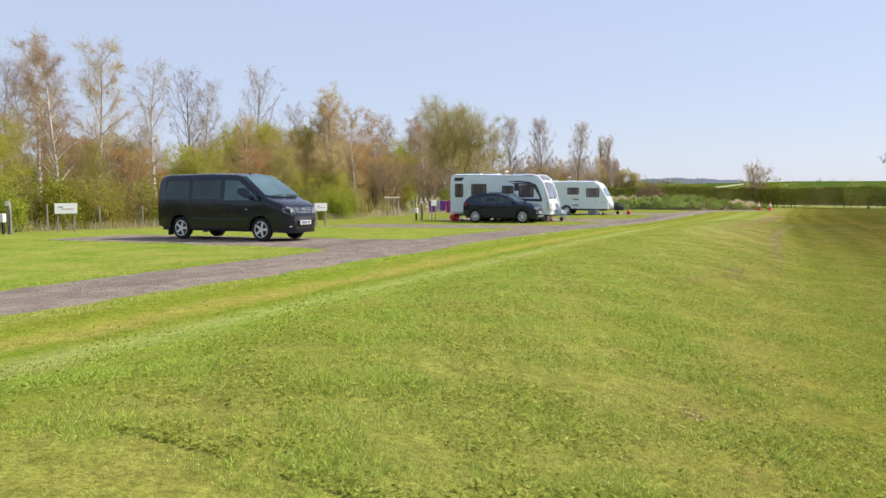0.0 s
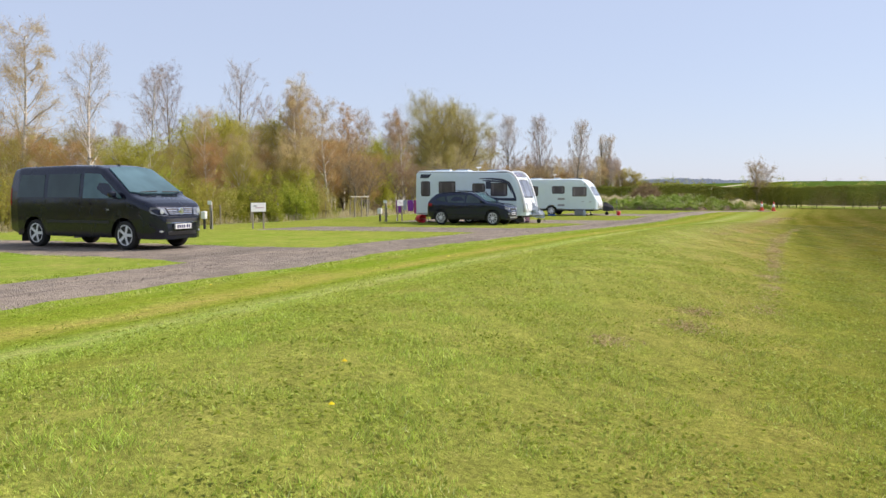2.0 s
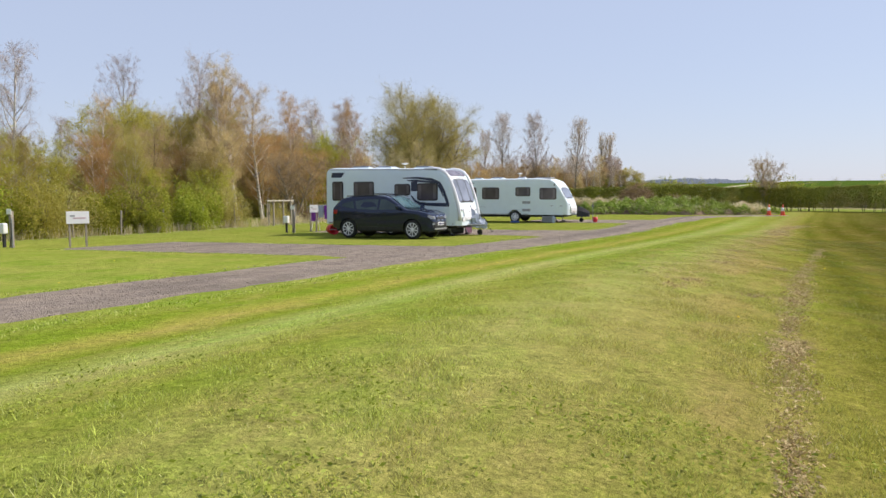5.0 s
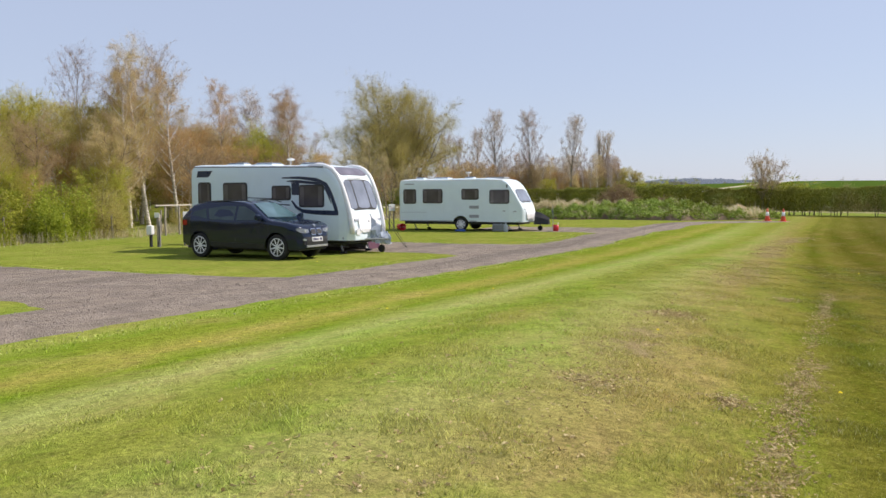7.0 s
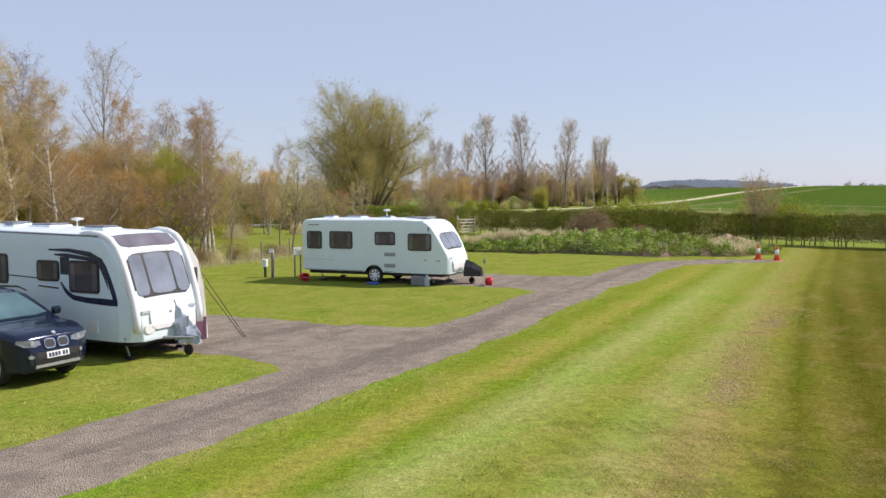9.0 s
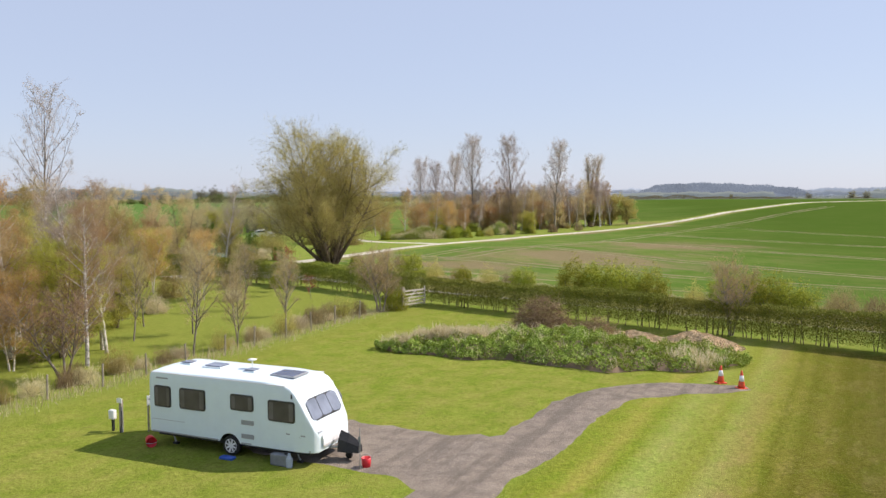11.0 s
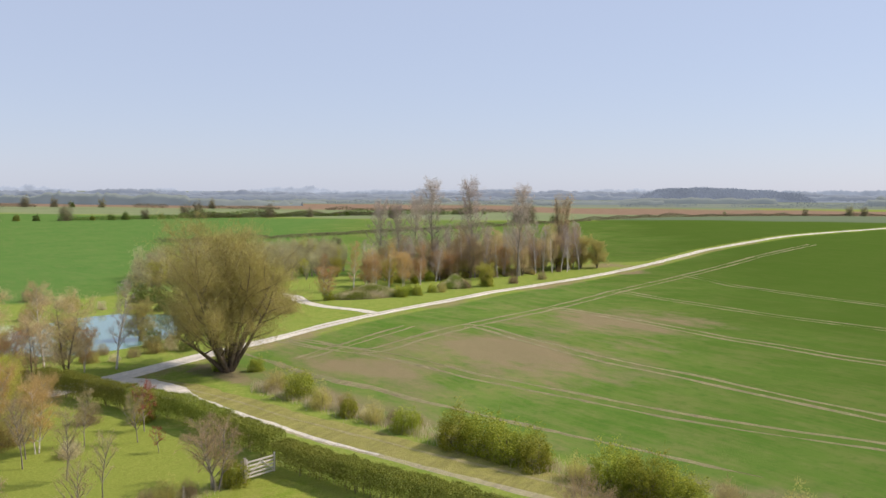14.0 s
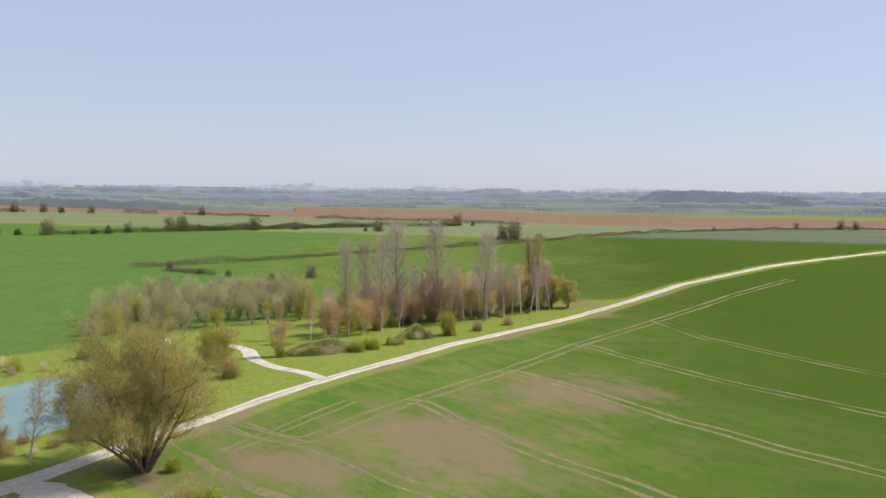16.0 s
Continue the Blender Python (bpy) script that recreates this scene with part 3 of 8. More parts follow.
def ribbon(name, line, width, lift, material, label, wobble=0.15, step=1.0, across=5, category="track", parent=None, seed=1, shift=0.0):
    """A path sheet that follows the land along a broken line, with uneven edges and a slightly crowned surface."""
    pts, rng = [], np.random.default_rng(seed)
    for (ax, ay), (bx, by) in zip(line, line[1:]):
        k = max(1, int(math.hypot(bx - ax, by - ay) / step))
        pts += [(ax + (bx - ax) * i / k, ay + (by - ay) * i / k) for i in range(k)]
    pts = np.array(pts + [line[-1]], float)
    for _ in range(3):
        pts[1:-1] = 0.25 * pts[:-2] + 0.5 * pts[1:-1] + 0.25 * pts[2:]
    t = np.gradient(pts, axis=0)
    t /= np.linalg.norm(t, axis=1)[:, None]
    nrm = np.stack([t[:, 1], -t[:, 0]], 1)
    w = np.interp(np.linspace(0, 1, len(pts)), np.linspace(0, 1, len(np.atleast_1d(width))), np.atleast_1d(width))
    jl = np.convolve(rng.normal(0, wobble, len(pts) + 4), np.ones(5) / 5, "valid")
    jr = np.convolve(rng.normal(0, wobble, len(pts) + 4), np.ones(5) / 5, "valid")
    rows = []
    for k in range(across):
        u = -1 + 2 * k / (across - 1)
        off = shift + u * w / 2 + np.where(u < 0, jl, jr) * abs(u)
        p = pts + nrm * off[:, None]
        rows.append(np.c_[p, height(p[:, 0], p[:, 1]) + lift - (0.03 + lift) * (abs(u) == 1) + rng.normal(0, 0.004, len(p))])
    V = np.stack(rows, 1)
    i = np.arange(V.shape[0] * across).reshape(-1, across)
    F = np.stack([i[:-1, :-1], i[:-1, 1:], i[1:, 1:], i[1:, :-1]], -1).reshape(-1, 4)
    me = mesh_of(name, V.reshape(-1, 3), F, smooth=True)
    return tagged(link(name, me, material, parent), label, category, kind="structure")


def sheet(name, s0, s1, n0, n1, lift, material, label, flare=0.0, step=0.4):
    """A gravel pitch in camp coordinates, flaring where it meets the road."""
    ss, ns = np.arange(s0, s1 + 1e-6, (s1 - s0) / 12), np.arange(n0, n1 + 1e-6, step)
    rng = np.random.default_rng(int(s0 * 10))
    e0, e1 = rng.normal(0, 0.12, len(ns)), rng.normal(0, 0.12, len(ns))
    V = []
    for a in range(len(ss)):
        u = a / (len(ss) - 1)
        for b, nn in enumerate(ns):
            f = flare * max(0, 1 - (n1 - nn) / 2.2) ** 2
            end = 0.5 * max(0, 1 - (nn - n0) / 0.8) ** 2
            lo, hi = s0 - f + end + e0[b], s1 + f - end + e1[b]
            sv = lo + (hi - lo) * u
            x, y = lane(sv, nn)
            rim = u in (0.0, 1.0) or b == 0
            V.append((x, y, gz(x, y) + (lift if not rim else -0.03)))
    i = np.arange(len(V)).reshape(len(ss), len(ns))
    F = np.stack([i[:-1, :-1], i[:-1, 1:], i[1:, 1:], i[1:, :-1]], -1).reshape(-1, 4)
    return tagged(link(name, mesh_of(name, np.array(V), F, smooth=True), material), label, "pitch", kind="structure")


build_ground()
road_line = [lane(-14, -9.5), lane(10, -9.7), lane(30, -9.9), lane(42, -9.6), lane(52, -9.3), lane(60, -9.5), (18.9, 62.6), (20.3, 66.0), (22.3, 68.6), (25.0, 69.8), (28.2, 69.7)]
ribbon("road", road_line, [2.5, 2.6] + [2.7] * 34 + [2.6, 2.5, 2.1, 0.9], 0.03, GRAVEL, "grey crushed stone camp road with a few green weeds", 0.24, 0.4, 7, "road")
for s0, s1, n0 in ((17.2, 21.4, -21.8), (31.6, 37.0, -21.5), (45.0, 50.2, -22.0), (59.2, 64.1, -17.5)):
    sheet("pitch", s0, s1, n0, -10.3, 0.022, GRAVEL, "grey gravel pitch beside the camp road", 0.9)
chalk = ribbon("chalk_track", CHALK_LINE, [4.2, 3.1, 2.5, 2.4] + [2.5] * 13 + [2.8] * 20 + [3.1] * 28, 0.05, CHALK, "white chalk farm track across the wheat", 0.22, 1.0, 7)
ribbon("chalk_branch", [(11.5, 158.0), (8.5, 161.5), (3.0, 165.2), (-1.5, 170.5), (-4.2, 177.0), (-9, 182)], [2.4, 2.4, 2.6, 3.2, 2.0], 0.04, CHALK, "short white chalk spur to a parking spot", 0.25, 0.8)
for k, off in enumerate((-1.5, 0.85)):
    line = [(-5.0, 114.8), (-1.2, 113.2), (4.9, 108.9), (10.8, 103.9), (21.0, 96.9), (29.8, 91.2), (38.1, 85.5), (55, 73.6), (85, 52.5)]
    if k == 0:
        ribbon("lane_sward", line, 5.2, 0.018, DRYLANE, "dry thin grass of the farm lane", 0.3, 0.8, 6, seed=9, shift=-1.1)
    ribbon("wheel_rut", line, (0.55, 0.95)[k], 0.03, (RUT, RUT_CHALK)[k], "pale dry wheel rut of the grass lane", 0.3, 0.8, 4, seed=5 + k, shift=off)
ribbon("chalk_bay", [(-9.2, 116.6), (-6.6, 116.6), (-4.0, 115.0), (-1.4, 113.2), (1.8, 110.7), (5.6, 107.7), (9.5, 104.4), (14.0, 100.7), (19.5, 96.9)], [1.8, 5.4, 5.0, 2.4, 1.0, 0.85, 0.8, 0.75, 0.6], 0.042, CHALK, "white chalk spilling from the farm track into the lane", 0.3, 0.6, 6, seed=13)
WHEELINGS = (
    ([(4.6, 137.0), (10.4, 131.9), (14.2, 129.4), (16.0, 131.2), (19.9, 138.1), (25.7, 146.9), (37.6, 166.2), (51.1, 188.0), (70, 212), (93, 239.3), (113.6, 260)], 1.9, 0.62),
    ([(1.0, 138.3), (10.4, 131.4), (14.4, 129.6), (19.6, 125.5), (25.5, 119.8), (35.3, 112.7), (43.3, 106.7), (50.4, 102.8), (55.7, 100.1), (80, 84)], 1.8, 0.6),
    ([(24.4, 145.4), (25.9, 146.2), (28.5, 142.0), (31.8, 136.9), (36.6, 130.8), (41.6, 125.5), (46.6, 121.3), (54.1, 112.5), (59.0, 107.1), (85, 82)], 1.8, 0.7),
    ([(37.0, 165.4), (39.0, 164.6), (45.0, 157.5), (51.2, 149.5), (56.5, 141.9), (61.4, 137.0), (65.6, 131.6), (72.1, 125.5), (105, 94)], 1.8, 0.7),
    ([(50.4, 187.2), (52.4, 185.6), (56.2, 178.2), (63.0, 168.8), (68.8, 160.8), (74.4, 155.2), (82.3, 146.6), (120, 108)], 1.8, 0.55),
    ([(68.5, 210.3), (73.1, 194.1), (83.3, 178.9), (92.5, 167.5), (125, 132)], 1.7, 0.4),
    ([(7.8, 126.5), (10.4, 131.9), (14.5, 139.1), (17.4, 145.3)], 1.5, 0.5))
for k, (line, gap, wide) in enumerate(WHEELINGS):
    for off in (-gap / 2, gap / 2):
        ribbon("wheeling", line, 1.45 * wide, 0.02, TRAM, "bare tractor wheeling through young wheat", 0.40, 0.9, 4, seed=20 + k + (off > 0) * 40, shift=off)
ribbon("field_edge", [(0.6, 129.6), (2.0, 128.1), (8.2, 121.8), (13.3, 117.2), (16.3, 115.2), (27, 106.5), (44, 94)], [0.6, 1.4, 1.6, 1.3, 1.1, 0.8, 0.4], 0.016, TRAM, "bare brown earth along the edge of the wheat", 0.5, 0.8, 5, seed=88)

ribbon("grass_strip", [(-1.2, 131.6), (2.5, 138), (7.3, 148), (13.5, 159.7), (28.7, 185.5), (51, 213), (84, 256), (105, 275), (141, 312), (180, 349)], [0.1, 0.35, 0.3, 0.4, 0.25, 0.4, 0.3, 0.35, 0.2, 0.3, 0.1], 0.072, RUT, "thin grassy strip between the ruts of the chalk track", 0.16, 0.8, 4, seed=77)


# ---- plants ----
def tubes(segs, sides):
    """Tapered tubes from rows of (p0, p1, r0, r1)."""
    if not len(segs):
        return np.zeros((0, 3)), np.zeros((0, 4), int)
    a, b = np.array([s[0] for s in segs]), np.array([s[1] for s in segs])
    r0, r1 = np.array([s[2] for s in segs]), np.array([s[3] for s in segs])
    d = b - a
    d /= np.maximum(np.linalg.norm(d, axis=1), 1e-6)[:, None]
    up = np.where(np.abs(d[:, 2:]) > 0.9, (1.0, 0, 0), (0, 0, 1.0))
    u = np.cross(d, up)
    u /= np.linalg.norm(u, axis=1)[:, None]
    v = np.cross(d, u)
    ang = 2 * np.pi * np.arange(sides) / sides
    ring = u[:, None] * np.cos(ang)[None, :, None] + v[:, None] * np.sin(ang)[None, :, None]
    V = np.concatenate([a[:, None] + ring * r0[:, None, None], b[:, None] + ring * r1[:, None, None]], 1)
    base = (np.arange(len(segs)) * 2 * sides)[:, None]
    k, j = np.arange(sides), (np.arange(sides) + 1) % sides
    F = np.stack([base + k, base + j, base + sides + j, base + sides + k], -1)
    return V.reshape(-1, 3), F.reshape(-1, 4)


def ribbons(segs, rng):
    """Flat thin twigs, each a narrow tapering quad turned at random."""
    a, b, w = np.array([s[0] for s in segs]), np.array([s[1] for s in segs]), np.array([s[2] for s in segs])
    d = b - a
    side = np.cross(d, rng.normal(size=d.shape))
    side /= np.maximum(np.linalg.norm(side, axis=1), 1e-6)[:, None]
    side *= w[:, None]
    V = np.stack([a - side, a + side, b + side * 0.5, b - side * 0.5], 1).reshape(-1, 3)
    return V, np.arange(len(V)).reshape(-1, 4)


def leaves(centres, size, rng, lean=0.0, flat=1.0):
    """Small kite-shaped leaves at the given centres."""
    n = len(centres)
    a, b = rng.normal(size=(n, 3)), rng.normal(size=(n, 3))
    b[:, 2] += lean
    a[:, 2] *= flat
    b[:, 2] *= flat
    a /= np.linalg.norm(a, axis=1)[:, None]
    b -= a * (a * b).sum(1)[:, None]
    b /= np.linalg.norm(b, axis=1)[:, None]
    s = (size * rng.uniform(0.6, 1.4, n))[:, None]
    c = np.asarray(centres)
    V = np.stack([c - a * s, c - b * s * 0.45, c + a * s, c + b * s * 0.45], 1).reshape(-1, 3)
    return V, np.arange(len(V)).reshape(-1, 4)


def stack(*pieces):
    V, F, k = [], [], 0
    for v, f in pieces:
        if len(v):
            V.append(v)
            F.append(f + k)
            k += len(v)
    return np.concatenate(V), np.concatenate(F)


def grow(seed, H, r, stems=1, splay=0.1, first=0.3, angle=55, limbs=22, limb_len=0.34, taper=0.75, lift=0.25, droop=0.0,
         twigs=9, twig_len=0.9, shoots=3, wig=0.10, lean=(0, 0), tw=0.012, oval=False, dome=0.0):
    """Wood of one tree: heavy limbs, twig ribbons, and the places where buds sit."""
    rng = np.random.default_rng(seed)
    heavy, fine, tips = [], [], []

    def path(p, d, length, r0, r1, k, bend, pull, store):
        pts = [p]
        for i in range(k):
            d = d + rng.normal(0, bend, 3) + np.array((0, 0, pull))
            d = d / np.linalg.norm(d)
            q = p + d * length / k
            store.append((p, q, r0 + (r1 - r0) * i / k, r0 + (r1 - r0) * (i + 1) / k))
            p = q
            pts.append(q)
        return np.array(pts)

    def twig(p, d, length):
        k = 3
        for i in range(k):
            d = d + rng.normal(0, 0.22, 3) + np.array((0, 0, -droop * (i + 1) * 0.5))
            d = d / np.linalg.norm(d)
            q = p + d * length / k
            fine.append((p, q, tw * (1 - 0.22 * i)))
            tips.append(q)
            p = q

    for st in range(stems):
        a0 = rng.uniform(0, 6.28) if stems == 1 else 6.28 * st / stems + rng.uniform(-0.4, 0.4)
        sp = splay * (rng.uniform(0.6, 1.2) if stems < 4 else (0.12 + 1.05 * ((st * 5) % stems + 0.5) / stems))
        d = np.array((math.cos(a0) * sp + lean[0], math.sin(a0) * sp + lean[1], 1.0))
        d /= np.linalg.norm(d)
        h = H * (rng.uniform(0.86, 1.0) * (1 - (dome or 0.16) * (sp / max(splay, 1e-3)) ** 2) if stems > 1 else 1.0)
        trunk = path(np.array((0.12 * math.cos(a0) * (stems > 1), 0.12 * math.sin(a0) * (stems > 1), -0.08)), d, h, r, r * 0.12, 10, 0.035 + 0.03 * (stems > 1), 0.02, heavy)
        for li in range(limbs):
            f = first + (1 - first) * (li + rng.uniform(0, 1)) / limbs
            f = min(f, 0.985)
            i = min(int(f * 10), 9)
            p = trunk[i] + (trunk[i + 1] - trunk[i]) * (f * 10 - i)
            az = li * 2.4 + rng.uniform(-0.5, 0.5)
            el = radians(angle * rng.uniform(0.75, 1.2))
            dd = np.array((math.cos(az) * math.sin(el), math.sin(az) * math.sin(el), math.cos(el))) + 0.15 * d
            q_ = (f - first) / (1 - first)
            L = H * limb_len * (1 - taper * q_) * (0.62 + 0.38 * min(1, q_ * 4)) * rng.uniform(0.75, 1.15)
            if oval:
                L = H * limb_len * (0.30 + 0.70 * math.sin(math.pi * min(1.0, 0.32 + 0.64 * q_))) * rng.uniform(0.75, 1.15)
            rr = max(0.012, r * 0.42 * (1 - f) + 0.012)
            limb = path(p, dd / np.linalg.norm(dd), L, rr, 0.009, 5, wig, lift * 0.16 - droop * 0.10, heavy)
            for ti in range(twigs):
                u = rng.uniform(0.15, 1.0) * 4.999
                j = int(u)
                q = limb[j] + (limb[j + 1] - limb[j]) * (u - j)
                dt = (limb[j + 1] - limb[j]) / max(1e-6, np.linalg.norm(limb[j + 1] - limb[j])) + rng.normal(0, 0.55, 3) + np.array((0, 0, 0.25 * lift))
                dt /= np.linalg.norm(dt)
                ln = twig_len * rng.uniform(0.5, 1.2)
                twig(q, dt, ln)
                for _ in range(shoots):
                    e = q + dt * ln * rng.uniform(0.2, 0.8)
                    ds = dt + rng.normal(0, 0.6, 3)
                    twig(e, ds / np.linalg.norm(ds), ln * rng.uniform(0.35, 0.7))
    return heavy, fine, np.array(tips), rng


def tree_kind(name, trunk_mat, crown_mat, label, buds=0, bud_size=0.06, spread=0.12, category="tree", height_m=None, **kw):
    """Builds one tree (trunk and crown) far below as a pattern to copy from; returns its two meshes."""
    heavy, fine, tips, rng = grow(**kw)
    V, F = tubes(heavy, 5)
    trunk = mesh_of("trunk", V, F, smooth=True)
    trunk.materials.append(trunk_mat)
    pieces = [ribbons(fine, rng)]
    if buds:
        c = tips[rng.integers(0, len(tips), buds)] + rng.normal(0, 0.15 * spread, (buds, 3))
        c[:, 2] = np.maximum(c[:, 2], 0.05)
        d = rng.normal(0, 0.75, (buds, 3)) + (0, 0, 0.35 - 2.2 * kw.get("droop", 0))
        ln = bud_size * rng.uniform(2.5, 7.0, buds)[:, None]
        wd = bud_size * 0.17
        pieces.append(ribbons(list(zip(c - d * ln * 0.5, c + d * ln * 0.5, np.full(buds, wd))), rng))
        pieces.append(leaves(c[: buds // 3] + rng.normal(0, 0.05, (buds // 3, 3)), bud_size * 0.55, rng))
    crown = mesh_of("crown", *stack(*pieces))
    crown.materials.append(crown_mat)
    return dict(name=name, trunk=trunk, crown=crown, label=label, category=category)


def plant(kind, x, y, scale=1.0, turn=0.0, group="", label="", tall=1.0, sink=0.0):
    ob = new(kind["name"])
    ob.empty_display_size = 0.3
    ob.matrix_world = Matrix.LocRotScale((x, y, gz(x, y) - sink), Euler((0, 0, turn)), (scale, scale, scale * tall))
    tagged(ob, label or kind["label"], kind["category"], group)
    for nm in ("trunk", "crown"):
        link(nm, kind[nm], None, ob)
    return ob


def shrub_kind(name, seed, w, h, n, size, leaf_mat, label, stems=9, twig=0, stem_mat=None, category="bush", hollow=0.35, fluff=0.10):
    """A bush: splayed stems and an uneven dome of leaf clumps and fine upright twigs."""
    rng = np.random.default_rng(seed)
    ph = rng.uniform(0, 6.28, 4)

    def dome(k, lo, hi):
        az, up = rng.uniform(0, 6.2832, k), rng.uniform(-0.05, 1, k)
        f = 0.80 + 0.13 * np.sin(2 * az + ph[0]) + 0.10 * np.sin(3 * az + 4 * up + ph[1]) + 0.08 * np.sin(7 * az - 3 * up + ph[2])
        rad = np.sqrt(np.maximum(0, 1 - up * up)) ** 0.75
        d = np.c_[rad * np.cos(az) * w / 2, rad * np.sin(az) * w / 2, np.abs(up) * h]
        return d * (f * (lo + (hi - lo) * rng.uniform(0, 1, k) ** 0.5))[:, None]

    heavy = []
    for c in dome(stems, 0.6, 0.9):
        p = np.array((c[0] * 0.25, c[1] * 0.25, -0.05))
        mid = p + (c - p) * 0.5 + np.r_[rng.normal(0, 0.05 * w, 2), 0.1 * h]
        heavy += [(p, mid, 0.03, 0.02), (mid, c, 0.02, 0.006)]
    q = np.repeat(dome(n // 22, hollow, 1.0), 22, 0)
    q = q + rng.normal(0, fluff, q.shape)
    q[:, 2] = np.abs(q[:, 2])
    pieces = [leaves(q, size, rng, 0, 0.7)]
    if twig:
        a = dome(twig, 0.25, 1.0)
        d = a / np.array((w / 2, w / 2, h)) * (0.5, 0.5, 0.3) + (0, 0, 0.55) + rng.normal(0, 0.4, (twig, 3))
        b = a + d * rng.uniform(0.12, 0.38, twig)[:, None]
        b[:, 2] = np.maximum(b[:, 2], 0.03)
        pieces.append(ribbons(list(zip(a, b, rng.uniform(0.004, 0.009, twig))), rng))
    V, F = tubes(heavy, 4)
    trunk = mesh_of("stem", V, F)
    trunk.materials.append(stem_mat or BROWN_BARK)
    crown = mesh_of("crown", *stack(*pieces))
    crown.materials.append(leaf_mat)
    return dict(name=name, trunk=trunk, crown=crown, label=label, category=category)


BIRCH = [tree_kind("birch_tree", WHITE_BARK, (TWIG_BIRCH, TWIG_BIRCH, TWIG_ORANGE)[i], "slender white birch with hanging orange-brown twigs", 11000, 0.030, 0.5, seed=11 + i, H=9.7, r=0.15, first=0.22, angle=50, limbs=26,
                   limb_len=0.30, taper=0.66, lift=0.25, droop=0.14, twigs=16, twig_len=0.8, shoots=4, tw=0.0065, lean=((0, 0), (0.05, 0.0), (-0.16, 0.02))[i]) for i in range(3)]
BIRCH_GREY = [tree_kind("birch_tree", WHITE_BARK, TWIG_GREY, "tall bare birch with a pale trunk and thin grey twigs", 5000, 0.028, 0.4, seed=31 + i, H=9.7, r=0.14, first=0.25, angle=46, limbs=26,
                        limb_len=0.28, taper=0.66, lift=0.3, droop=0.1, twigs=15, twig_len=0.8, shoots=4, tw=0.0065) for i in range(2)]
POPLAR_BARE = tree_kind("poplar_tree", GREY_BARK, TWIG_GREY, "tall bare poplar with an open rounded crown", 4500, 0.05, 0.5, seed=45, H=17.8, r=0.19, first=0.30, angle=42, limbs=30,
                        limb_len=0.38, taper=0.62, lift=0.7, twigs=14, twig_len=1.3, shoots=3, tw=0.012, oval=True)
POPLAR = [tree_kind("poplar_tree", GREY_BARK, TWIG_GREY, "tall bare poplar with upswept grey branches", 10000, 0.055, 0.7, seed=41 + i, H=17.8, r=0.19, first=0.24, angle=44, limbs=46,
                    limb_len=0.34, taper=0.62, lift=0.75, twigs=15, twig_len=1.4, shoots=3, tw=0.014, oval=True) for i in range(2)]
LOMBARDY = [tree_kind("poplar_tree", BROWN_BARK, TWIG_BROWN, "narrow brown upright poplar, still bare", 9000, 0.05, 0.2, seed=51, H=16.5, r=0.20, stems=5, splay=0.17, first=0.14, angle=30, limbs=22,
                      limb_len=0.24, taper=0.6, lift=0.7, twigs=14, twig_len=1.2, shoots=3, tw=0.013, oval=True)]
WILLOW = tree_kind("willow_tree", BROWN_BARK, TWIG_WILLOW, "big spreading willow with olive spring shoots", 60000, 0.038, 1.0, seed=67, H=8.6, r=0.18, stems=14, splay=1.0, first=0.42, angle=60, limbs=13,
                   limb_len=0.36, taper=0.15, lift=0.30, twigs=26, twig_len=1.2, shoots=4, wig=0.17, tw=0.0075, dome=0.40, lean=(-0.10, 0.0))
COPPICE = [tree_kind("coppice_willow", GREY_BARK, (TWIG_COPPICE, TWIG_COPPICE)[i], "upright grey-olive willow coppice, nearly bare", 1300, 0.04, 0.4, seed=68 + i, H=5.6, r=0.045, stems=8, splay=0.34, first=0.2, angle=36, limbs=9,
                     limb_len=0.26, taper=0.5, lift=0.6, twigs=7, twig_len=0.8, shoots=2, tw=0.008) for i in range(2)]
FAR_OAK = tree_kind("oak_tree", BROWN_BARK, TWIG_GREY, "large bare spreading oak far across the fields", 9000, 0.16, 0.8, seed=69, H=21.0, r=0.5, stems=3, splay=0.35, first=0.22, angle=66, limbs=20,
                    limb_len=0.36, taper=0.4, lift=0.3, twigs=12, twig_len=2.2, shoots=3, wig=0.2, tw=0.05, oval=True)
CRACK = tree_kind("willow_tree", BROWN_BARK, TWIG_OLIVE, "rounded grey-olive willow in early leaf", 11000, 0.075, 0.45, seed=66, H=8.2, r=0.15, stems=5, splay=0.42, first=0.10, angle=76, limbs=18,
                  limb_len=0.42, taper=0.5, lift=0.15, twigs=13, twig_len=1.1, shoots=3, wig=0.16, tw=0.012)
ALDER = [tree_kind("alder_tree", BROWN_BARK, TWIG_BROWN, "bare brown alder with dense fine twigs", 8000, 0.04, 0.5, seed=71 + i, H=7.6, r=0.10, stems=2 + i, splay=0.18, first=0.10, angle=70, limbs=22,
                    limb_len=0.34, taper=0.6, lift=0.3, twigs=12, twig_len=1.0, shoots=3, tw=0.011, wig=0.13) for i in range(2)]
SALLOW = [tree_kind("sallow_tree", BROWN_BARK, (TWIG_LIME, TWIG_LIME)[i], "bushy olive-yellow sallow in bud", 11000, 0.045, 0.5, seed=81 + i, H=5.2, r=0.06, stems=5, splay=0.4, first=0.06, angle=76, limbs=14,
                     limb_len=0.42, taper=0.5, lift=0.15, twigs=10, twig_len=0.9, shoots=3, tw=0.011, wig=0.14) for i in range(2)]
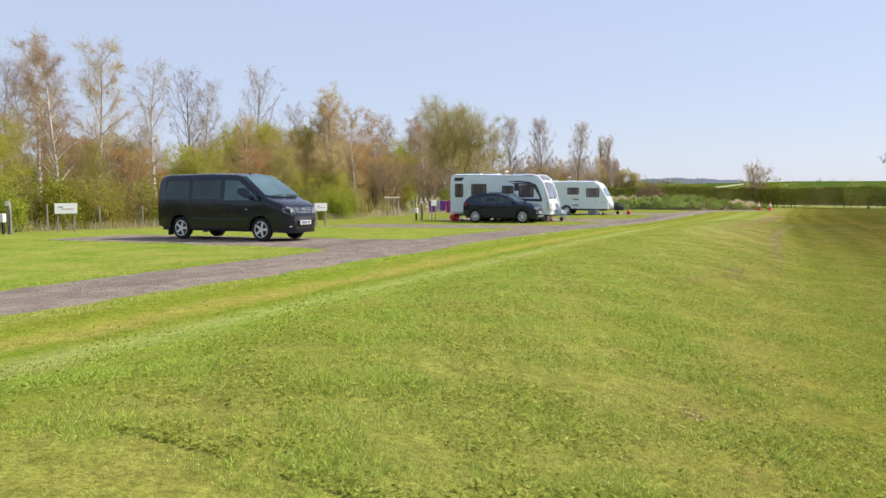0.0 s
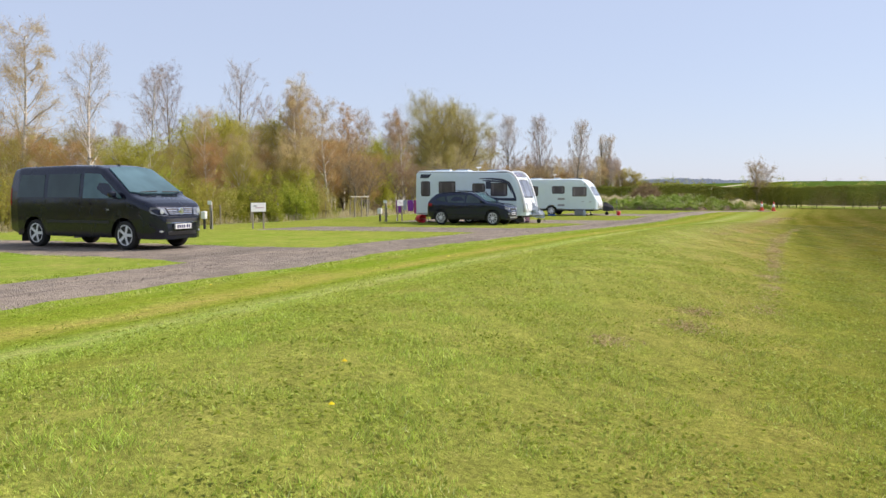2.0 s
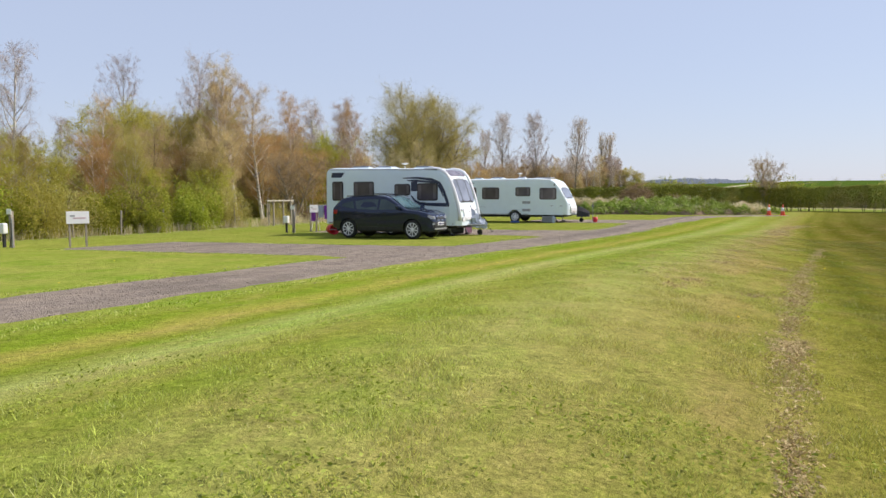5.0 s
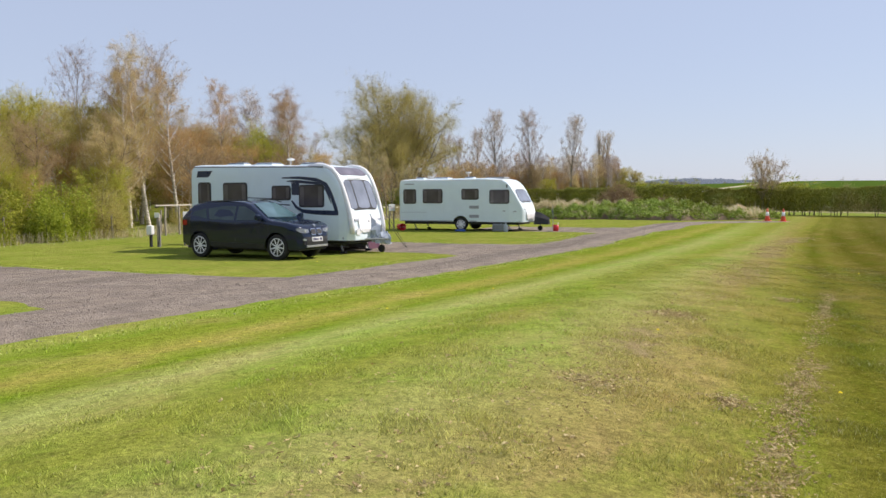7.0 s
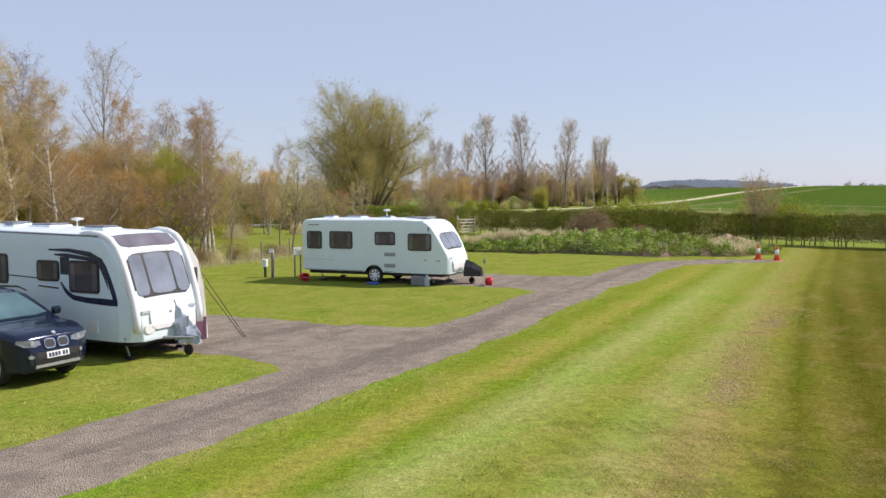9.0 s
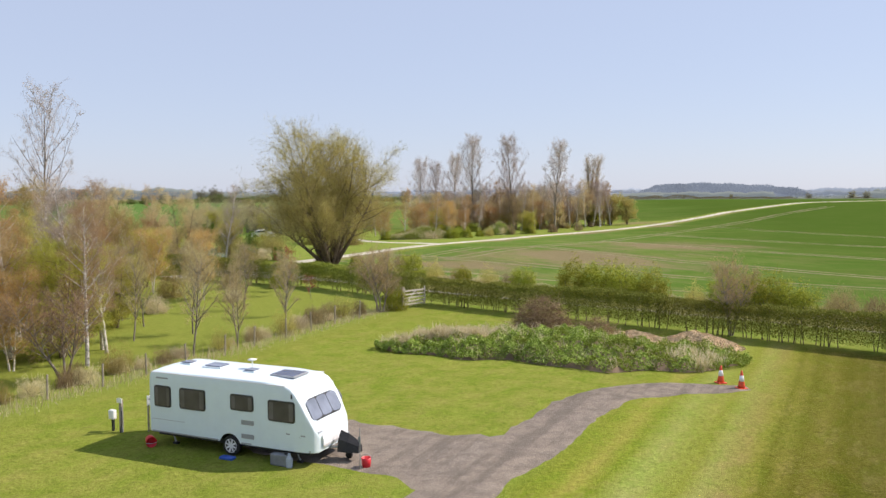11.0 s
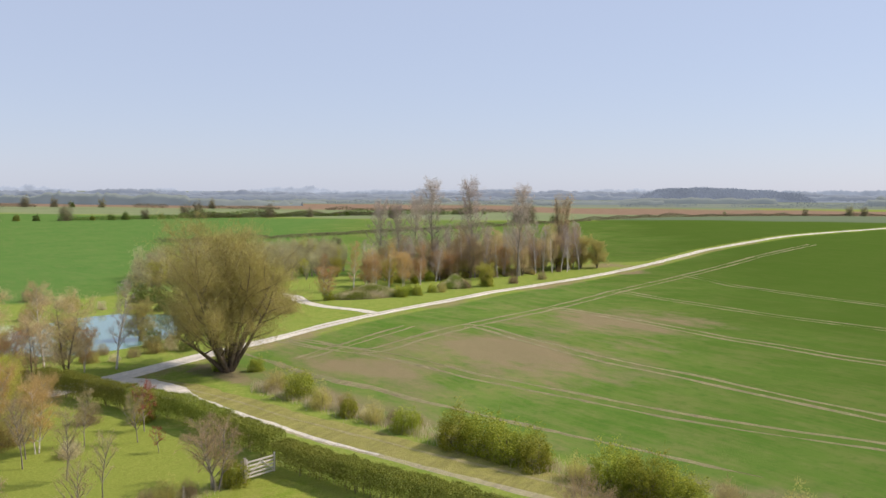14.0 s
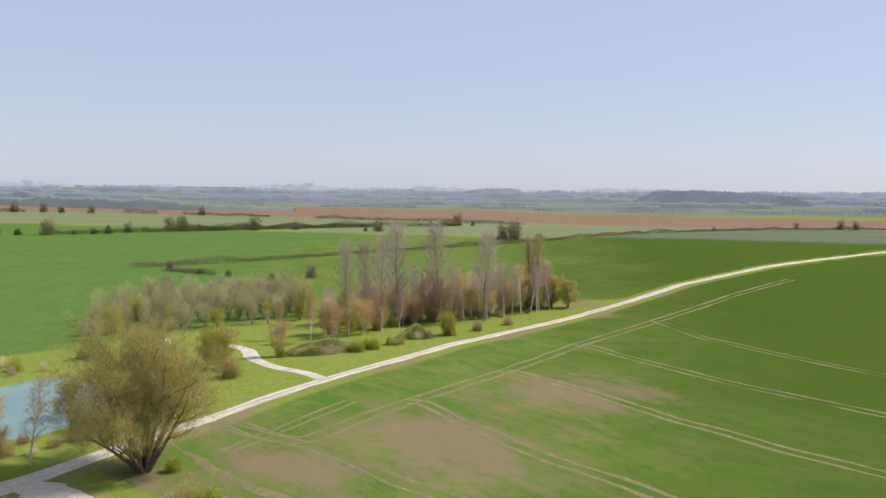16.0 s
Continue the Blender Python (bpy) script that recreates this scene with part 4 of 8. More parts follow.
RUSSET = [tree_kind("young_birch", WHITE_BARK, (TWIG_ORANGE, TWIG_OLIVE)[i], "young birch with fine russet and yellow twigs", 8000, 0.035, 0.5, seed=91 + i, H=6.3, r=0.055, stems=2, splay=0.12, first=0.14, angle=56, limbs=20,
                     limb_len=0.32, taper=0.6, lift=0.35, droop=0.06, twigs=13, twig_len=0.75, shoots=4, tw=0.007) for i in range(2)]
SAPLING = [tree_kind("sapling", GREY_BARK, TWIG_SAPLING, "young bare sapling with thin pale twigs", 500, 0.035, 0.1, seed=101 + i, H=3.9, r=0.05, first=0.26, angle=46, limbs=19,
                     limb_len=0.46, taper=0.55, lift=0.5, twigs=9, twig_len=0.6, shoots=3, tw=0.008) for i in range(2)]
THORN = tree_kind("hawthorn_tree", GREY_BARK, TWIG_THORN, "round bare hawthorn with reddish-brown twigs", 2200, 0.04, 0.16, seed=111, H=4.2, r=0.07, stems=3, splay=0.42, first=0.26, angle=60, limbs=18,
                  limb_len=0.46, taper=0.5, lift=0.35, twigs=9, twig_len=0.7, shoots=3, tw=0.009)
REDTREE = tree_kind("ornamental_tree", GREY_BARK, COPPER, "small tree with dark red young leaves", 1000, 0.04, 0.2, seed=112, H=3.2, r=0.05, stems=1, first=0.3, angle=58, limbs=14,
                    limb_len=0.42, taper=0.5, lift=0.3, twigs=7, twig_len=0.5, shoots=2, tw=0.009)
BUSH_GREEN = [shrub_kind("bush", 121 + i, 3.1, 2.7, 10500, 0.046, (LEAF_GREEN, LEAF_GREEN, LEAF_GREEN)[i], "fresh green hawthorn bush in new leaf", 10, 420) for i in range(3)]
BUSH_BROWN = [shrub_kind("bush", 131 + i, 2.9, 2.3, 1800, 0.035, THORN_BROWN, "bare brown thorn bush with tangled twigs", 14, 3400, hollow=0.1, fluff=0.2) for i in range(2)]
BUSH_OLIVE = [shrub_kind("bush", 141 + i, 3.4, 3.0, 4400, 0.05, (TWIG_OLIVE, TWIG_LIME)[i], "olive-brown bush just coming into leaf", 12, 2400, hollow=0.15, fluff=0.16) for i in range(2)]
BUSH_STRAW = shrub_kind("bush", 161, 2.4, 1.5, 900, 0.04, DRY, "tangle of pale dry stems and dead grass", 8, 2600, hollow=0.1, fluff=0.15)
BUSH_DARK = shrub_kind("bush", 151, 3.0, 2.6, 5200, 0.07, LEAF_DEEP, "dark evergreen bush beside the pond", 10, 100)
BUSH_BLOSSOM = shrub_kind("blackthorn_bush", 155, 2.8, 2.6, 2600, 0.045, BLOSSOM, "blackthorn bush in white blossom", 12, 700, hollow=0.3, fluff=0.2)
FAR_TREE = [shrub_kind("far_tree", 171, 5.0, 4.6, 4200, 0.16, LEAF_DEEP, "dark green bush far across the fields", 8, 200),
            shrub_kind("far_tree", 172, 5.6, 7.6, 3200, 0.16, HEDGE_BROWN, "bare brown tree far across the fields", 12, 2600, hollow=0.2, fluff=0.4, category="tree"),
            shrub_kind("far_tree", 173, 4.6, 4.0, 4200, 0.15, LEAF_HEDGE, "olive green bush far across the fields", 8, 200)]
REEDS = shrub_kind("pampas_clump", 157, 1.6, 1.8, 500, 0.05, DRY, "clump of pale dry reeds", 6, 1500)


def trees():
    rng = np.random.default_rng(3)
    turn = lambda: float(rng.uniform(0, 6.28))
    # birches behind the camp hedge
    for kind, x, y, h in ((0, -19.6, 46.0, 9.9), (1, -20.0, 43.0, 9.0), (0, -23.5, 47.5, 10.2), (1, -30, 50, 9.0), (2, -6.1, 75.0, 8.6), (0, -10.4, 71.5, 9.4), (1, -8.6, 68.0, 9.8),
                          (0, -7.2, 69.0, 8.6), (1, -9.0, 66.4, 8.6), (0, -2.6, 77.4, 8.4), (1, -1.6, 73.6, 7.6), (0, -14.5, 62, 7.2), (1, -26.5, 56, 8.0)):
        k = BIRCH[kind]
        plant(k, x, y, h / 10.0, turn() if kind < 2 else 0.4, "birches behind the hedge")
    for i, (x, y, h) in enumerate(((-17.6, 50.0, 9.6), (-16.0, 54.0, 8.6), (-4.6, 79.5, 8.8), (-7.6, 80.6, 8.0), (-34, 58, 11.0), (-6.5, 79.6, 8.0), (-2.0, 76.6, 7.6), (-12.5, 76.0, 9.4))):
        plant(BIRCH_GREY[i % 2], x, y, h / 10.0, turn(), "birches behind the hedge")
    for i, (x, y, h) in enumerate(((-4.6, 72.4, 6.0), (-6.6, 73.6, 7.4), (-8.2, 77.0, 7.0), (-10.2, 79, 7.6), (-12, 72, 8.0), (-5.2, 77.4, 6.4), (-9.2, 64.6, 6.6), (-11.6, 67.2, 7.6), (-13.2, 78, 8.0), (-3.8, 75.6, 6.2), (-14.5, 69, 8.2), (-16, 74, 8.4),
                                   (-7.4, 70.8, 7.2), (-12.4, 62.6, 6.6), (-15.2, 65.4, 7.4), (-17.5, 70, 8.0))):
        fam = (RUSSET, ALDER, RUSSET, ALDER, SALLOW)[i % 5]
        plant(fam[(i // 2) % 2], x, y, h / (6.6, 8.0, 6.6, 8.0, 5.6)[i % 5], turn(), "trees of the camp wood")
    # tall poplars over the wood
    for i, (x, y, h) in enumerate(((-27.0, 118.4, 17.6), (-37.4, 120.2, 18.2), (-58, 108, 18.0), (-50, 98, 15), (-64, 95, 17.5))):
        plant(POPLAR_BARE, x, y, h / 18.5, turn(), "tall poplars")
    for i, (x, y, h) in enumerate(((17.6, 207.8, 18.6), (25.6, 208.2, 18.6), (34.2, 209.0, 17.6), (5.5, 214, 14.5), (13.0, 216, 15.5), (9.0, 222, 14))):
        plant(POPLAR[i % 2], x, y, h / 18.5, turn(), "poplars of the copse")
    plant(LOMBARDY[0], 44.6, 230.5, 0.96, 0.3)
    plant(WILLOW, 1.9, 120.8, 1.54, 0.0, tall=1.04)
    for i, (x, y, s) in enumerate(((-8.5, 84.5, 0.75), (-20, 86, 0.9), (-31, 80, 0.85), (-24, 97, 0.95), (-40, 90, 0.9), (49.5, 228.5, 0.85), (53.0, 227.5, 0.75), (-14, 138.0, 0.6))):
        plant(CRACK, x, y, s, turn())
    # lower wood of sallow, alder and russet birch
    spots = [(-13, 58), (-17, 60), (-22, 62), (-28, 63), (-34, 66), (-11, 80), (-16, 76), (-22, 75), (-27, 72), (-38, 74), (-45, 70), (-4, 84), (-9, 90), (-14, 88), (-19, 92), (-26, 88),
             (-33, 92), (-12, 97), (-17, 101), (-23, 105), (-44, 62), (-40, 52), (-36, 46), (-31, 41), (-28, 36), (-34, 33), (-42, 40), (-50, 55), (-52, 72), (-9, 62), (-12, 66), (-19, 67),
             (-25, 68), (-30, 56), (-24, 52), (-27, 46), (-22, 38), (-26, 31), (-48, 82), (-36, 84)]
    for i, (x, y) in enumerate(spots):
        fam = (RUSSET, SALLOW, RUSSET, ALDER, RUSSET)[i % 5]
        plant(fam[i % 2], x + rng.uniform(-1, 1), y + rng.uniform(-1, 1), rng.uniform(0.62, 0.95) * (1.22 if y < 60 else 1.0), turn(), "trees of the camp wood")
    for i in range(46):
        sv, nv = rng.uniform(-4, 78), rng.uniform(-46, -32)
        x, y = lane(sv, nv)
        if y > 84 or (y > 66 and nv > -36):
            continue
        plant((SALLOW[0], BUSH_OLIVE[1], RUSSET[0], BUSH_GREEN[0], SALLOW[1], RUSSET[1])[i % 6], x, y, rng.uniform(0.55, 0.85), turn(), "understorey of the camp wood")
    for i, (x, y) in enumerate(((-3.5, 96), (-11, 104), (-15, 112), (-20, 118), (-25, 124), (-30, 131), (-12, 120), (-17, 126), (-27, 113), (-32, 121), (-36, 128), (-40, 136), (-45, 122))):
        plant((RUSSET, SALLOW)[i % 2][i % 2], x, y, rng.uniform(0.75, 1.05), turn(), "trees round the pond")
    for i, (x, y, h) in enumerate(((-9.5, 121.5, 8.6), (-13, 118.5, 9.4), (-16.5, 121, 8.4), (-19.5, 115.5, 9.6), (-23, 119, 9.0), (-27, 114.5, 9.8), (-31, 111, 9.4), (-35, 116, 10.2), (-22, 109, 8.8), (-29, 105, 9.2), (-37, 104, 9.8),
                                    (-18, 107.5, 8.0), (-42, 112, 10.2), (-13.5, 113.8, 7.6))):
        k = (BIRCH_GREY[0], ALDER[0], BIRCH[0], ALDER[1], BIRCH_GREY[1], RUSSET[1])[i % 6]
        plant(k, x, y, h / (10.0, 8.0, 10.0, 8.0, 10.0, 6.6)[i % 6], turn(), "trees round the pond")
    for i, (x, y, h) in enumerate(((-9.0, 100.5, 6.2), (-12.5, 103, 6.8), (-15.5, 98.5, 6.4), (-19, 101, 7.0), (-16.5, 108, 6.8), (-13.0, 93.5, 6.2), (-10.8, 87.5, 6.4), (-17.0, 88.0, 6.6), (-21, 95, 7.0),
                                   (-8.2, 79.5, 6.0), (-12.6, 82.0, 6.6))):
        plant(RUSSET[i % 2], x, y, h / 6.3, turn(), "young birches of the orchard")
    # copse beyond the willow: tall bare trees over russet birches and underwood
    for i in range(104):
        u, v = (i + rng.uniform(0, 1)) / 104, rng.uniform(0, 1)
        x = 5 + 45 * u + rng.uniform(-1.5, 1.5)
        y = 190 + 35 * u + (22 - 10 * u) * v
        k, own, h = ((BIRCH_GREY[0], 9.7, 9.5), (ALDER[0], 7.6, 7.6), (RUSSET[0], 6.3, 6.6), (BIRCH_GREY[1], 9.7, 8.6), (ALDER[1], 7.6, 8.0), (BIRCH[0], 9.7, 8.6))[i % 6]
        if u < 0.3:
            h *= 0.85
        plant(k, x, y, h * rng.uniform(0.8, 1.15) / own, turn(), "trees of the copse")
    for i in range(30):
        u = rng.uniform(0, 1)
        plant((BUSH_BROWN[0], BUSH_OLIVE[0], BUSH_BROWN[1], BUSH_GREEN[0], SALLOW[1])[i % 5], 6 + 42 * u, 190 + 34 * u + rng.uniform(-1, 6), rng.uniform(0.5, 0.95), turn(), "underwood of the copse")
    for i, (x, y, h) in enumerate(((1.9, 172.4, 6.6), (4.6, 184.0, 8.0), (7.6, 189, 7.2), (10, 191, 7.4), (-1, 186, 6.0), (12.5, 192.5, 7.6), (15.5, 195, 7.0))):
        plant(RUSSET[0] if i in (0, 2, 5) else BIRCH[2], x, y, h / (6.3 if i in (0, 2, 5) else 9.7), turn(), "birches of the copse")
    for i in range(190):
        u, v = rng.uniform(0, 1), rng.uniform(0, 1) ** 0.9
        x = -36 + 34 * u + (-9 + 3 * u) * v + rng.uniform(-1.5, 1.5)
        y = 181 + 27 * u + (44 - 14 * u) * v + rng.uniform(-3, 3)
        if i % 12 == 0:
            plant((SALLOW[0], BUSH_GREEN[0], ALDER[1])[i % 3], x, y, rng.uniform(0.6, 0.9), turn(), "thicket behind the parking spot")
        else:
            plant(COPPICE[i % 2], x, y, rng.uniform(0.5, 1.15), turn(), "thicket behind the parking spot")
    # saplings of the orchard meadow
    for i, (x, y, s) in enumerate(((1.0, 91.2, 1.05), (-2.8, 93.0, 1.05), (-3.6, 94.8, 0.95), (5.9, 82.8, 1.0), (4.0, 79.2, 1.0), (0.6, 82.0, 1.15), (-3.2, 84.3, 0.95), (-2.0, 79.9, 1.1), (2.7, 76.0, 1.25),
                                   (4.5, 88.5, 0.9), (-7, 90, 1.0), (-8.6, 95.5, 1.1), (-1.0, 97.5, 0.9), (-6, 100, 1.0), (2.2, 98.8, 0.8), (-5.5, 86.5, 1.1), (4.3, 78.2, 0.8))):
        plant(SAPLING[i % 2], x, y, s, turn(), "orchard saplings")
    plant(THORN, 10.6, 90.2, 1.05, 0.5)
    plant(REDTREE, 1.6, 101.4, 1.0, 1.5)
    plant(REDTREE, 4.6, 96.6, 0.5, 2.5)
    plant(THORN, 31.3, 82.0, 0.74, 2.2, label="bare brown hawthorn standing in the trimmed hedge", tall=1.45)
    plant(FAR_OAK, 224, 400, 1.0, 1.0, "lone far trees")
    plant(THORN, -1.2, 70.5, 1.0, 2.0)
    plant(THORN, -4.5, 66.0, 1.1, 2.6)
    # hedgerow bushes beside the wheat
    row = [(10.9, 111.6, 1.05, 0), (8.4, 113.8, 0.75, 3), (13.4, 108.4, 0.7, 3), (16.0, 106.2, 0.65, 0), (18.2, 104.6, 0.6, 3), (20.8, 102.3, 0.8, 0), (22.9, 100.6, 1.15, 1), (24.8, 99.2, 1.2, 0), (26.6, 97.6, 1.15, 2),
           (28.2, 96.3, 1.0, 1), (30.6, 94.2, 0.6, 3), (32.6, 93.0, 1.15, 1), (34.3, 91.6, 1.15, 0), (36.0, 90.3, 1.0, 2), ]
    fams = [BUSH_GREEN[0], BUSH_GREEN[1], BUSH_GREEN[2], BUSH_OLIVE[0], BUSH_BROWN[1]]
    row += [(38.2 + 1.55 * i, 88.6 - 1.09 * i, (0.95, 0.8, 0.88, 1.0)[i % 4], (4, 4, 3, 4, 1)[i % 5]) for i in range(26)]
    for x, y, s, f in row:
        x, y = (x + 1.7, y - 1.2) if x > 22 else (x, y)
        plant(fams[f], x, y, s * 1.05, turn(), "hedgerow bushes", tall=0.98)
    for i in range(34):
        u = (i + rng.uniform(0, 1)) / 34
        x, y = 8 + 70 * u + rng.uniform(-0.4, 0.4), 113.6 - 54 * u + rng.uniform(-0.5, 0.5)
        plant((BUSH_STRAW, BUSH_BROWN[0], BUSH_GREEN[1], BUSH_OLIVE[0])[i % 4], x, y, rng.uniform(0.4, 0.62), turn(), "low growth of the hedgerow")
    # camp hedge: bushes in a row behind the fence
    for i in range(46):
        s = -6 + 1.45 * i
        if s > 50:
            break
        x, y = lane(s + rng.uniform(-0.4, 0.4), -29.7 + rng.uniform(-0.6, 0.5))
        fam = (BUSH_GREEN[0], BUSH_GREEN[2], BUSH_OLIVE[0], BUSH_GREEN[1], BUSH_BROWN[0], BUSH_GREEN[0], BUSH_OLIVE[1])[(i * 3) % 7]
        plant(fam, x, y, rng.uniform(0.85, 1.1), turn(), "camp hedge bushes")
    for x, y, s in ((-8.0, 51.0, 0.75), (-6.9, 53.4, 0.75)):
        plant(BUSH_GREEN[2], x, y, s, turn(), "camp hedge bushes", "round clipped green bush beside the fence")
    for i, (x, y, s) in enumerate(((6.6, 84.6, 0.5), (8.0, 87.0, 0.55), (4.8, 80.6, 0.45), (9.8, 88.8, 0.5), (2.6, 75.2, 0.45), (7.2, 85.6, 0.5), (1.0, 72.0, 0.5), (0, 69.6, 0.5))):
        plant((BUSH_STRAW, BUSH_BROWN[0])[i % 2], x - 0.5, y + 0.3, s, turn(), "scrub along the fence")
    for i in range(26):
        sv = 52 + 1.5 * i
        x, y = lane(sv + rng.uniform(-0.5, 0.5), -29.4 + rng.uniform(-0.5, 0.3))
        if y > 90:
            break
        plant((BUSH_STRAW, BUSH_OLIVE[0], BUSH_STRAW, BUSH_BROWN[1])[i % 4], x, y, rng.uniform(0.3, 0.6), turn(), "scrub along the fence")
    plant(BUSH_GREEN[0], 11.4, 91.0, 0.7, 1.0)
    # pond side
    for i, (x, y, s, k) in enumerate(((-10.5, 133, 0.9, BUSH_DARK), (-9.0, 129.5, 0.8, BUSH_OLIVE[0]), (-16.5, 158, 1.0, BUSH_DARK), (-20, 160.5, 1.1, BUSH_DARK), (-12.5, 150.5, 1.2, BUSH_OLIVE[1]), (-9.5, 143, 1.2, BUSH_OLIVE[0]),
                                      (-26, 124, 1.0, BUSH_BLOSSOM), (-31, 118.5, 0.9, BUSH_BLOSSOM), (-8.2, 131.5, 0.9, REEDS), (-9.2, 135, 0.7, REEDS), (-29, 160, 0.9, REEDS), (-32, 157, 0.9, REEDS), (-34, 150, 1.0, BUSH_OLIVE[0]),
                                      (-14, 128.3, 0.6, BUSH_BROWN[0]), (-18, 127.0, 0.6, BUSH_BROWN[1]), (-21.5, 126.6, 0.55, BUSH_BROWN[0]), (1.0, 121.5, 0.7, BUSH_GREEN[1]), (4.6, 121.0, 0.6, BUSH_GREEN[0]), (-4.4, 152, 1.0, BUSH_OLIVE[0]),
                                      (-1.5, 158.5, 0.9, BUSH_OLIVE[1]), (-8, 160, 1.1, BUSH_OLIVE[1]), (13.4, 177.5, 0.9, BUSH_GREEN[2]), (16.0, 180.0, 0.8, BUSH_GREEN[0]), (20, 184.5, 0.7, BUSH_OLIVE[0]), (27.9, 194.0, 1.0, BUSH_GREEN[1]),
                                      (24, 190.5, 0.9, BUSH_BROWN[1]), (6, 176, 0.7, BUSH_OLIVE[0]), (9.5, 178.6, 0.7, BUSH_BROWN[0]), (33, 199, 0.9, BUSH_BROWN[0]), (39, 206, 0.9, BUSH_BROWN[1]), (21.5, 103.5, 0.5, BUSH_BROWN[0]), (-29.3, 136, 1.0, BUSH_BLOSSOM), (-26.6, 168.5, 1.3, BUSH_DARK), (-24, 168, 1.1, BUSH_DARK), (-7.4, 131.0, 0.9, REEDS), (-5.9, 130.6, 0.7, BUSH_DARK), (-11.3, 125, 0.6, BUSH_STRAW),
                                      (-13.5, 124.4, 0.7, BUSH_OLIVE[0]), (-10.2, 127.2, 0.6, BUSH_BROWN[0]), (-40.9, 165, 1.2, BUSH_STRAW), (-36, 162, 1.1, BUSH_STRAW), (-33, 159.5, 0.9, BUSH_OLIVE[1]), (-44, 168, 1.2, BUSH_BROWN[0]), (-1.7, 158, 1.3, BUSH_OLIVE[0]),
                                      (-4.2, 163, 1.2, SALLOW[0]), (-7, 166, 1.0, SALLOW[0]), (2.2, 172.6, 0.7, BUSH_GREEN[0]), (14.4, 180.6, 0.8, BUSH_GREEN[2]), (18.2, 184, 0.7, BUSH_GREEN[1]), (27.8, 193.6, 0.8, SALLOW[1]),
                                      (-1.0, 95.5, 0.8, BUSH_STRAW), (-4.5, 89.5, 0.9, BUSH_STRAW), (-7.6, 84, 0.9, BUSH_STRAW), (-10, 92.5, 0.8, BUSH_BROWN[0]), (-6.4, 97.5, 0.9, BUSH_OLIVE[0]), (0.5, 103.8, 0.7, BUSH_GREEN[1]), (-3.4, 103, 0.8, BUSH_BROWN[1]))):
        plant(k, x, y, s, turn())


trees()


# ---- hedges, mound, grass ----
def hedge_section(seed, length, h, w, n, bare):
    """One length of trimmed hedge: upright stems below, dense leaves above."""
    rng = np.random.default_rng(seed)
    t, heavy = [], []
    for i in range(int(length * 3.2)):
        x = rng.uniform(0, length)
        p = np.array((x, rng.normal(0, 0.12), -0.05))
        q = p + np.array((rng.normal(0, 0.15), rng.normal(0, 0.14), h * rng.uniform(0.6, 0.92)))
        heavy.append((p, q, 0.028, 0.008))
    m = n
    x = rng.uniform(-0.1, length + 0.1, m)
    lump = 0.045 * np.sin(x * 2.3 + seed) + 0.04 * np.sin(x * 5.1 + 2 * seed) + 0.05 * np.sin(x * 0.9 + 3 * seed)
    shell = rng.uniform(0, 1, m) < 0.7
    a = rng.uniform(0, 1, m)
    zt = h + lump
    z = np.where(shell & (a < 0.35), zt + rng.normal(0, 0.05, m), bare * h + (zt - bare * h) * rng.uniform(0, 1, m) ** 0.8)
    half = w / 2 * (1 + 0.6 * lump) * np.where(z < 0.5 * h, 0.8, 1.0)
    y = np.where(shell & (a >= 0.35), np.sign(rng.uniform(-1, 1, m)) * half + rng.normal(0, 0.05, m), rng.uniform(-1, 1, m) * half)
    V, F = tubes(heavy, 4)
    stem = mesh_of("stem", V, F)
    stem.materials.append(BROWN_BARK)
    spr = [((a_, b_, c_), (a_ + rng.normal(0, 0.05), b_ + rng.normal(0, 0.05), c_ + rng.uniform(0.12, 0.3)), 0.007) for a_, b_, c_ in zip(x[:240], y[:240], np.full(240, h - 0.05))]
    leaf = mesh_of("leaf", *stack(leaves(np.c_[x, y, z], 0.036, rng, 0, 0.8), ribbons([(np.array(p), np.array(q), r) for p, q, r in spr], rng)))
    leaf.materials.append(LEAF_HEDGE)
    return stem, leaf


HEDGE = [hedge_section(201 + i, 6.0, 1.75, 1.25, 34000, 0.14) for i in range(3)]


def hedge_line(name, a, b, label, tall=1.0):
    d = Vector((b[0] - a[0], b[1] - a[1], 0))
    k = max(1, round(d.length / 6.0))
    ang = math.atan2(d.y, d.x)
    top = thing(name, a[0], a[1], gz(*a), 0, label, "hedge")
    for i in range(k):
        p = Vector((d.x, d.y, 0)) * (i / k)
        wz = gz(a[0] + p.x, a[1] + p.y) - gz(*a)
        for me, nm in zip(HEDGE[i % 3], ("stem_growth", "foliage")):
            ob = link(nm, me, None, top, kind="stuff")
            ob.matrix_local = Matrix.LocRotScale((p.x, p.y, wz), Euler((0, 0, ang)), (d.length / k / 6.0, 1, tall * (0.96 + 0.05 * ((i * 7) % 3))))


hedge_line("hedge", (13.5, 94.2), (76.0, 50.2), "long trimmed hawthorn hedge with bare stems below", 1.04)
hedge_line("hedge", (13.0, 95.4), (3.5, 104.0), "trimmed green hedge beside the farm lane", 1.12)
hedge_line("hedge", (3.5, 104.0), (-12.0, 112.3), "green hedge running on to the pond", 1.12)
hedge_line("hedge", (-14, 113.4), (-36, 124), "low overgrown hedge by the pond", 0.8)


